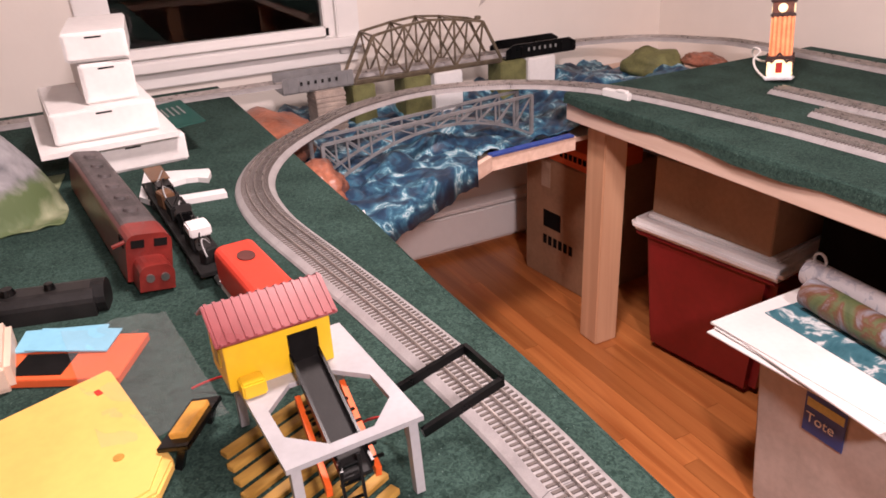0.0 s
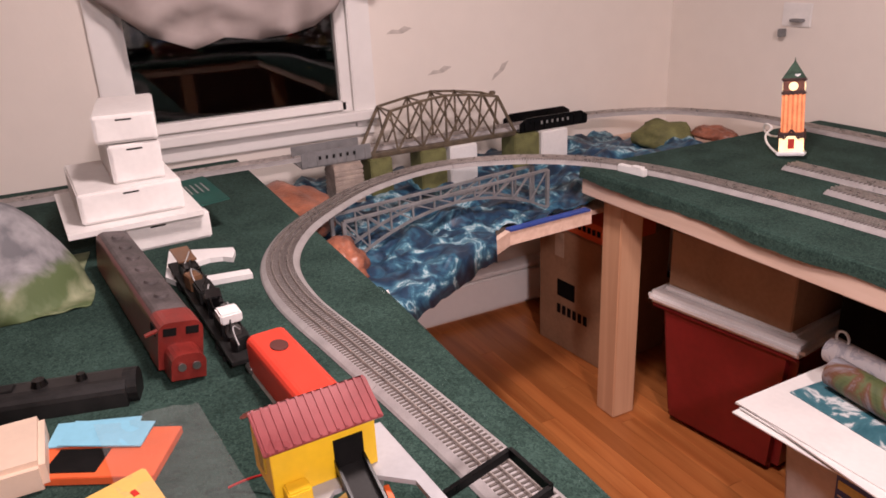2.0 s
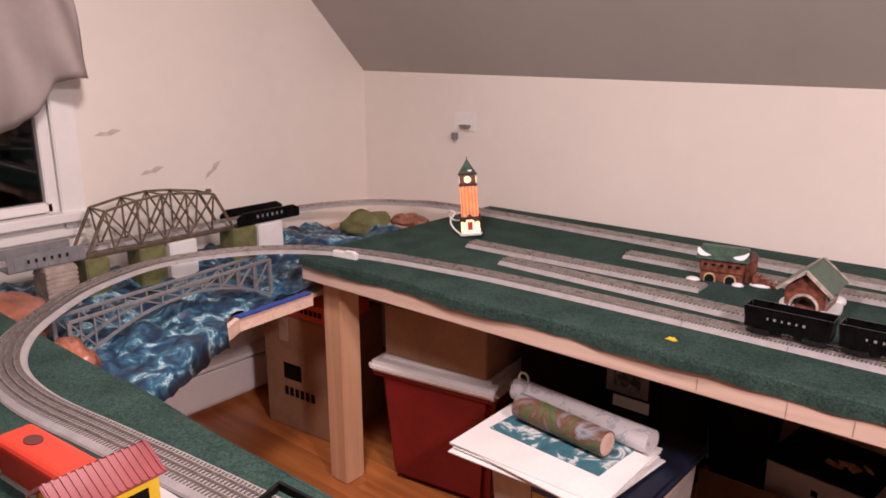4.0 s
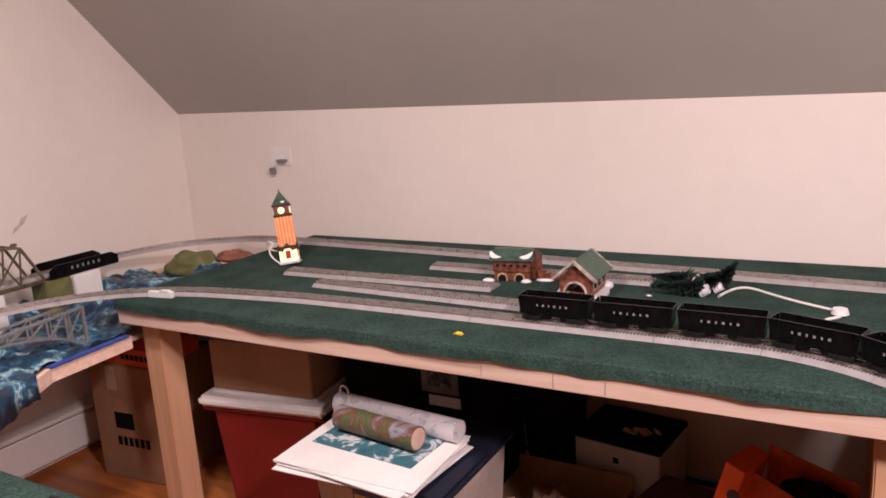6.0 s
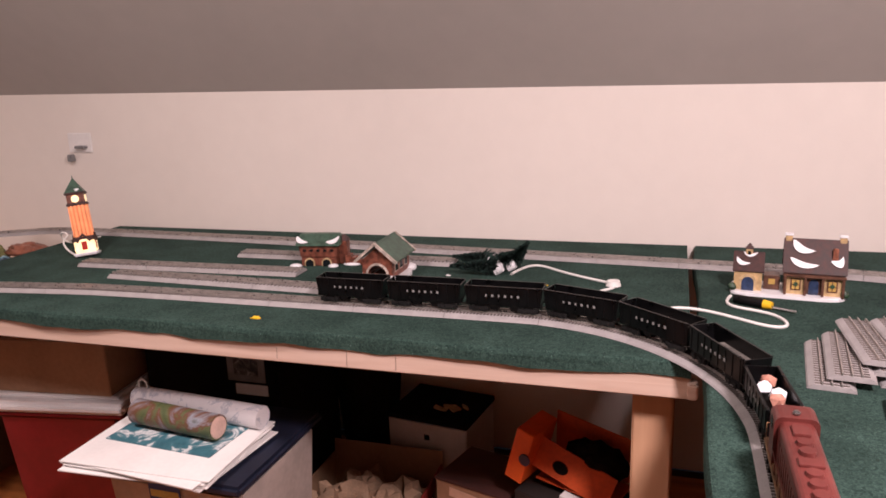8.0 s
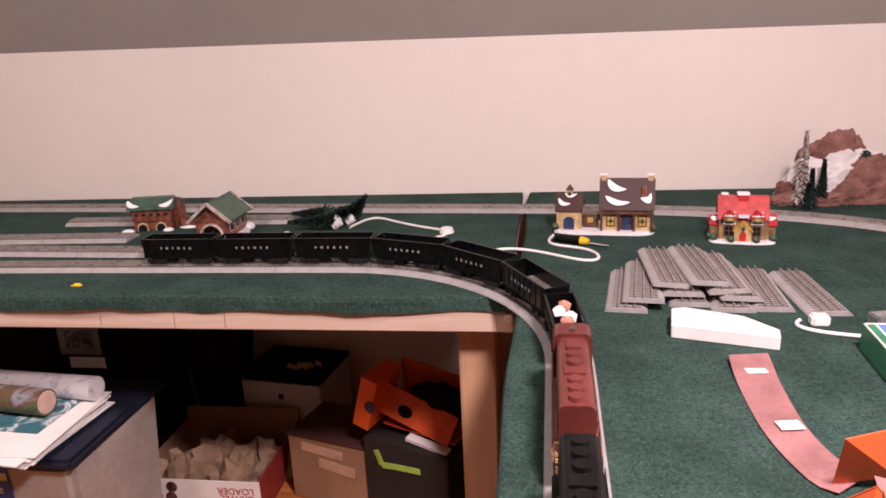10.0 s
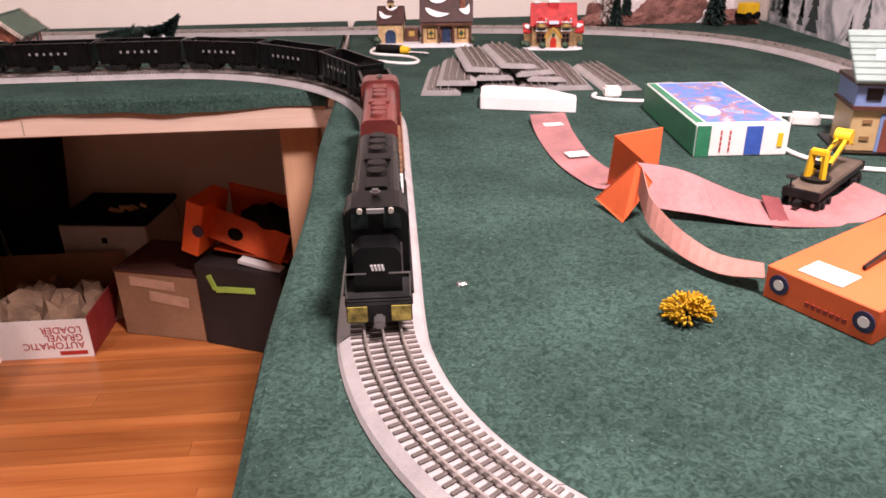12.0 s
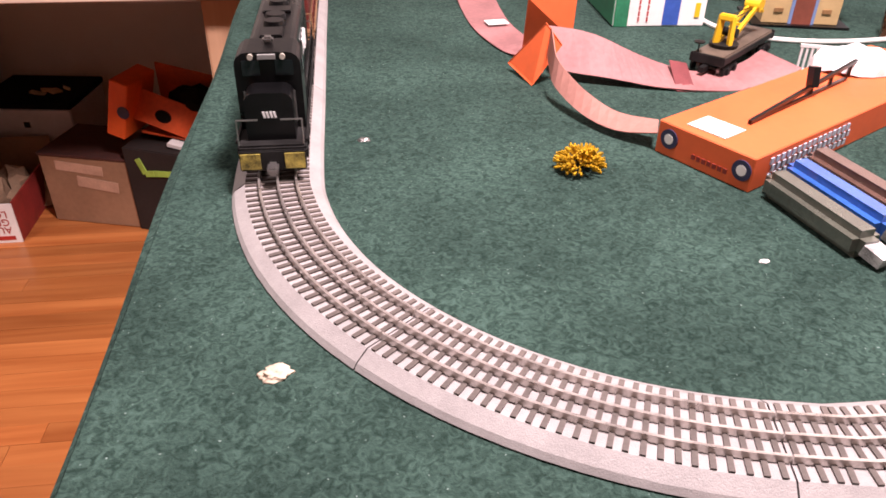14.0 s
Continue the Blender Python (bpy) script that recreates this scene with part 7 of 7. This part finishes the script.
for k in range(6):
    part("printed_bar", bx((0.020, 0.0015, 0.038), (-0.06 + k * 0.030, -0.1706, 0.17)), DARK, mv)
part("tape", bx((0.05, 0.0015, 0.10), (-0.06, -0.1708, 0.44)), mat("clear_tape", (0.45, 0.33, 0.24), 0.2), mv)
om = thing("orange_box", pose(-1.91, 2.06, 0.501, 0, 0, 3), "orange cardboard box lying on the moving box", "box")
part("carton", bx((0.30, 0.24, 0.07), (0, 0, 0.035), bevel=0.002), ORANGE_CARD, om)
bm = bmesh.new()
for k in range(6):
    box(bm, (0.018, 0.0015, 0.022), (-0.02 + k * 0.026, -0.1206, 0.036))
part("lettering", bm, DARK, om)
TOTE = mat("milky_plastic", (0.46, 0.42, 0.39), 0.35, scale=6, vary=0.12)
tt = thing("plastic_tote", pose(-0.545, 1.86, 0, 0, 0, -1), "milky grey plastic tote with a dark lid", "storage tub")
part("tub", bx((0.43, 0.42, 0.44), (0, 0, 0.22), bevel=0.02, taper=0.88), TOTE, tt)
part("lid", bx((0.465, 0.46, 0.030), (0, 0, 0.448), bevel=0.010), mat("navy_lid", (0.012, 0.016, 0.035), 0.5, scale=8, vary=0.2), tt)
lb_ = part("label", bx((0.10, 0.0015, 0.11), (-0.015, -0.2105, 0.375), spin(3.5)), mat("blue_label", (0.02, 0.07, 0.28), 0.45, scale=30, vary=0.08), tt, "blue label with a yellow band")
part("label_band", bx((0.09, 0.0015, 0.022), (-0.015, -0.2130, 0.400), spin(3.5)), mat("pale_yellow_print", (0.6, 0.55, 0.2), 0.5), lb_)


def words(text, size, material, m, parent, name="lettering"):
    c = bpy.data.curves.new(name, "FONT")
    c.body, c.size, c.extrude, c.align_x = text, size, 0.0004, "LEFT"
    tmp = bpy.data.objects.new("tmp", c)
    me = bpy.data.meshes.new_from_object(tmp)
    bpy.data.objects.remove(tmp)
    me.materials.clear()
    me.materials.append(material)
    ob = new(name, me)
    ob.parent = parent
    ob.matrix_basis = m
    return ob


words("Tote", 0.036, WHITE_INK, pose(-0.058, -0.2118, 0.350, 90 + 3.5, 0, 0), lb_)
pp = thing("paper_pile", pose(-0.62, 1.775, 0.463), "untidy pile of white prints on the tote lid", "paper")
rr = random.Random(3)
for k in range(9):
    a = rr.uniform(-7, 7) - 3
    part("sheet", bx((0.44 + 0.03 * rr.random(), 0.33, 0.003) if k < 8 else (0.36, 0.17, 0.003), (rr.uniform(-0.02, 0.02) - 0.01 * (k == 8), rr.uniform(-0.02, 0.02) - 0.005 * k + 0.06 * (k == 8), 0.002 + k * 0.0042), spin(0.6, -0.5, a)), CARD_WHITE if k < 8 else swirl_mat("teal_print", [(0.3, (0.02, 0.09, 0.12)), (0.5, (0.06, 0.18, 0.22)), (0.58, (0.7, 0.72, 0.72)), (0.7, (0.05, 0.15, 0.2))], 9), pp)
rl = thing("picture_roll", pose(-0.62, 1.80, 0.463 + 0.040 + 0.037, 0, 0, -7), "rolled colour poster with a green and brown picture", "poster roll")
part("roll", made(lambda b: bmesh.ops.transform(b, matrix=spin(0, 90).to_4x4(), verts=cyl(b, 0.036, 0.036, 0.30, seg=28))), swirl_mat("poster_roll_print", [(0.3, (0.03, 0.06, 0.02)), (0.45, (0.10, 0.12, 0.05)), (0.52, (0.13, 0.05, 0.025)), (0.62, (0.26, 0.28, 0.32)), (0.72, (0.07, 0.08, 0.06))], 5), rl)
part("core_end", made(lambda b: cyl(b, 0.031, 0.031, 0.002, (0.1508, 0, 0), spin(0, 90), 24)), mat("pink_core", (0.62, 0.42, 0.35), 0.7), rl)
rl2 = thing("paper_roll", pose(-0.62, 1.90, 0.463 + 0.034 + 0.034, 0, 0, -5), "rolled white paper print with faint marks", "poster roll")
part("roll", made(lambda b: bmesh.ops.transform(b, matrix=spin(0, 90).to_4x4(), verts=cyl(b, 0.034, 0.034, 0.46, seg=28))), swirl_mat("faint_map_print", [(0.3, (0.68, 0.66, 0.68)), (0.52, (0.72, 0.70, 0.71)), (0.58, (0.42, 0.44, 0.50)), (0.64, (0.7, 0.69, 0.7))], 14), rl2)
tube("curled_end", [(-0.205 + 0.018 * math.cos(a), 0.0, 0.042 + 0.018 * math.sin(a)) for a in [k * 0.5 for k in range(14)]], 0.0035, CARD_WHITE, rl2)
bc = thing("black_case", pose(-0.71, 2.30, 0), "large black case with a framed picture sticker", "case")
part("body", bx((0.50, 0.42, 0.71), (0, 0, 0.355), bevel=0.012), DARK, bc)
stf = part("picture_frame", bx((0.135, 0.003, 0.10), (0.140, -0.2115, 0.585)), mat("grey_card", (0.22, 0.21, 0.20), 0.6), bc)
part("picture", bx((0.085, 0.003, 0.055), (0.140, -0.2135, 0.585)), swirl_mat("dark_picture_print", [(0.4, (0.03, 0.03, 0.035)), (0.55, (0.12, 0.11, 0.10)), (0.65, (0.4, 0.38, 0.35))], 25), stf)
part("white_tag", bx((0.115, 0.003, 0.035), (0.155, -0.2115, 0.508)), CARD_WHITE, bc)
bgk = thing("black_bag", pose(-0.36, 2.56, 0), "slumped black fabric bag standing against the wall", "bag")
bm = bmesh.new()
for v in box(bm, (0.26, 0.30, 0.70), (0, 0, 0.35), None, 0.05, 0.55):
    v.co += Vector((0.02 * noise.noise(v.co * 6), 0.02 * noise.noise(v.co * 5 + Vector((3, 0, 0))), 0))
part("sack", bm, DARK, bgk, smooth=True)
gb_ = thing("gravel_loader_box", pose(-0.245, 2.052, 0, 0, 0, 0) @ Matrix.Diagonal((1.08, 1, 1.1, 1)), "open cardboard box with red upside-down printing", "box")
part("front_panel", bx((0.385, 0.004, 0.118), (0, 0, 0.060)), CARD_WHITE, gb_)
part("back_panel", bx((0.385, 0.004, 0.16), (0, 0.37, 0.080), spin(-8)), CARD, gb_)
for s_ in (-1, 1):
    part("side_panel", bx((0.004, 0.37, 0.118), (s_ * 0.190, 0.185, 0.060)), CARD if s_ < 0 else mat("red_card", (0.28, 0.03, 0.025), 0.6), gb_)
part("bottom", bx((0.38, 0.37, 0.004), (0, 0.185, 0.003)), CARD, gb_)
RED_INK = mat("red_ink", (0.42, 0.03, 0.025), 0.5)
for k, wd_ in enumerate(("LOADER", "GRAVEL", "AUTOMATIC")):
    words(wd_, 0.029, RED_INK, Matrix.Translation((0.175, -0.0028, 0.098 - k * 0.024)) @ spin(90, 0, 0).to_4x4() @ Matrix.Rotation(math.pi, 4, "Z"), gb_)
part("red_bar", bx((0.075, 0.001, 0.012), (0.140, -0.0026, 0.016)), RED_INK, gb_)
for x, z in ((-0.075, 0.095), (-0.080, 0.062), (-0.085, 0.028)):
    part("round_picture", cy(0.017, 0.017, 0.0015, (x, -0.0026, z), spin(90), 20), mat("dark_red_picture", (0.10, 0.04, 0.04), 0.5, scale=60, vary=0.5), gb_)
part("photo", bx((0.075, 0.001, 0.095), (-0.145, -0.0026, 0.062)), swirl_mat("sepia_photo", [(0.4, (0.10, 0.06, 0.05)), (0.5, (0.35, 0.28, 0.24)), (0.6, (0.7, 0.66, 0.62))], 22), gb_)
for k, (x, y) in enumerate(((-0.13, 0.12), (-0.04, 0.20), (0.06, 0.14), (0.12, 0.26), (-0.08, 0.30))):
    boulder("crumpled_paper", (-0.232 + x, 2.052 + y, 0.006), (0.085, 0.07, 0.105 - 0.008 * k), mat("kraft_paper", (0.36, 0.24, 0.16), 0.85, scale=14, vary=0.15, bump=0.8, bump_scale=30), "crumpled brown packing paper in the open box", 80 + k, "packing paper", 0.75, group="packing paper", smooth=False)
wc_ = thing("white_carton", pose(-0.09, 2.60, 0.0, 0, 0, -8), "white carton with a dark lid and loose bits", "box")
part("carton", bx((0.31, 0.26, 0.255), (0, 0, 0.1275), bevel=0.004), mat("greyish_carton", (0.55, 0.55, 0.56), 0.75, scale=8, vary=0.06), wc_)
part("lid", bx((0.32, 0.27, 0.02), (0, 0, 0.266), bevel=0.003), DARK, wc_)
part("square_print", bx((0.02, 0.0015, 0.02), (0.0, -0.1306, 0.20)), DARK, wc_)
part("loose_bits", made(lambda b: [box(b, (0.05, 0.02, 0.006), (0.02 + 0.03 * k, -0.05 + 0.02 * (k % 2), 0.280 + 0.004 * k), spin(10 * k, 12, 40 * k)) for k in range(4)]), TAN, wc_)
bb_ = thing("cardboard_box", pose(0.19, 2.245, 0, 0, 0, -16), "brown cardboard box with strips of tape", "box")
part("carton", bx((0.29, 0.22, 0.225), (0, 0, 0.1125), bevel=0.003), CARD, bb_)
part("lid", bx((0.295, 0.225, 0.006), (0, 0, 0.228)), mat("dark_red_brown_card", (0.07, 0.025, 0.02), 0.7), bb_)
part("tape", bx((0.15, 0.0015, 0.030), (-0.02, -0.1106, 0.19), spin(0, 4)), mat("pale_tape", (0.55, 0.36, 0.26), 0.35), bb_)
part("tape", bx((0.13, 0.0015, 0.035), (0.03, -0.1110, 0.14), spin(0, 6)), mat("pale_tape", (0.55, 0.36, 0.26), 0.35), bb_)
dk = thing("dark_box", pose(0.465, 2.13, 0, 0, 0, -23), "dark brown box with a lime green tape strip", "box")
part("carton", bx((0.295, 0.20, 0.275), (0, 0, 0.1375), bevel=0.003), mat("very_dark_card", (0.022, 0.015, 0.013), 0.8, scale=8, vary=0.2), dk)
LIME = mat("lime_tape", (0.38, 0.60, 0.10), 0.5)
part("lime_tape", made(lambda b: [bar(b, p, q, 0.003, 0.018) for p, q in (((-0.10, -0.102, 0.245), (-0.08, -0.103, 0.20)), ((-0.08, -0.103, 0.20), (-0.05, -0.104, 0.205)), ((-0.05, -0.103, 0.205), (0.055, -0.102, 0.215)))]), LIME, dk)
part("white_flap", bx((0.14, 0.03, 0.012), (0.06, -0.06, 0.283), spin(4, 6), 0.001), CARD_WHITE, dk)
oo = thing("open_orange_box", pose(0.47, 2.16, 0.288, 0, 0, -20), "open orange carton lying on the dark box", "box")
part("side_panel", bx((0.055, 0.14, 0.17), (-0.125, -0.06, 0.105), spin(0, 16, 0), 0.002), ORANGE, oo)
# shade on these panels is put into a darker orange than the side
part("front_panel", bx((0.26, 0.006, 0.09), (0.01, -0.07, 0.075), spin(-22, 16), 0.001), mat("shaded_orange_card", (0.62, 0.09, 0.02), 0.6, scale=9, vary=0.15), oo)
part("back_panel", bx((0.24, 0.006, 0.16), (0.02, 0.05, 0.10), spin(12, 8), 0.001), MATS["shaded_orange_card"], oo)
part("base_panel", bx((0.24, 0.13, 0.006), (0.02, -0.01, 0.012), spin(0, 4)), MATS["shaded_orange_card"], oo)
part("badge", cy(0.018, 0.018, 0.003, (-0.105, -0.132, 0.10), spin(90), 20), mat("navy_print", (0.03, 0.03, 0.08)), oo)
part("hand_hole", made(lambda b: bmesh.ops.transform(b, matrix=Matrix.Translation((-0.02, -0.0745, 0.075)) @ spin(-22, 16).to_4x4() @ Matrix.Diagonal((1.4, 1, 1, 1)), verts=cyl(b, 0.018, 0.018, 0.004, rot=spin(90), seg=18))), DARK, oo)
part("black_fabric", made(lambda b: [setattr(p, "co", Vector((p.co.x * 0.10 + 0.06, p.co.y * 0.05 - 0.01, 0.09 + p.co.z * 0.06 + 0.02 * noise.noise(p.co * 3)))) for p in bmesh.ops.create_icosphere(b, subdivisions=3, radius=1)["verts"]]), DARK, oo)

# ---- floor planks, last ----
rr = random.Random(11)
lens = (0.75, 0.95, 1.2, 1.45)
meshes = {}
for Lp in lens:
    bm = bmesh.new()
    box(bm, (Lp - 0.0012, 0.0565, 0.006), (Lp / 2, 0, -0.003), bevel=0.0)
    me = bpy.data.meshes.new("plank")
    bm.to_mesh(me)
    bm.free()
    me.materials.append(PLANK)
    meshes[Lp] = me
count = 0
y = 0.62
while y < Y1 - 0.03:
    x = X0 - rr.uniform(0, 0.7)
    while x < 1.0:
        Lp = rr.choice(lens)
        ob = new("plank", meshes[Lp])
        ob.parent = floor
        ob.location = (x, y, rr.uniform(-0.0004, 0.0004))
        x += Lp
        count += 1
    y += 0.0572
bm = bmesh.new()
yy = Y0 + 0.03
while yy < 0.60:
    box(bm, (X1 - X0, 0.0565, 0.006), ((X0 + X1) / 2, yy, -0.003))
    yy += 0.0572
rest = part("far_planks", bm, PLANK, floor)
rest["kind"] = "stuff"
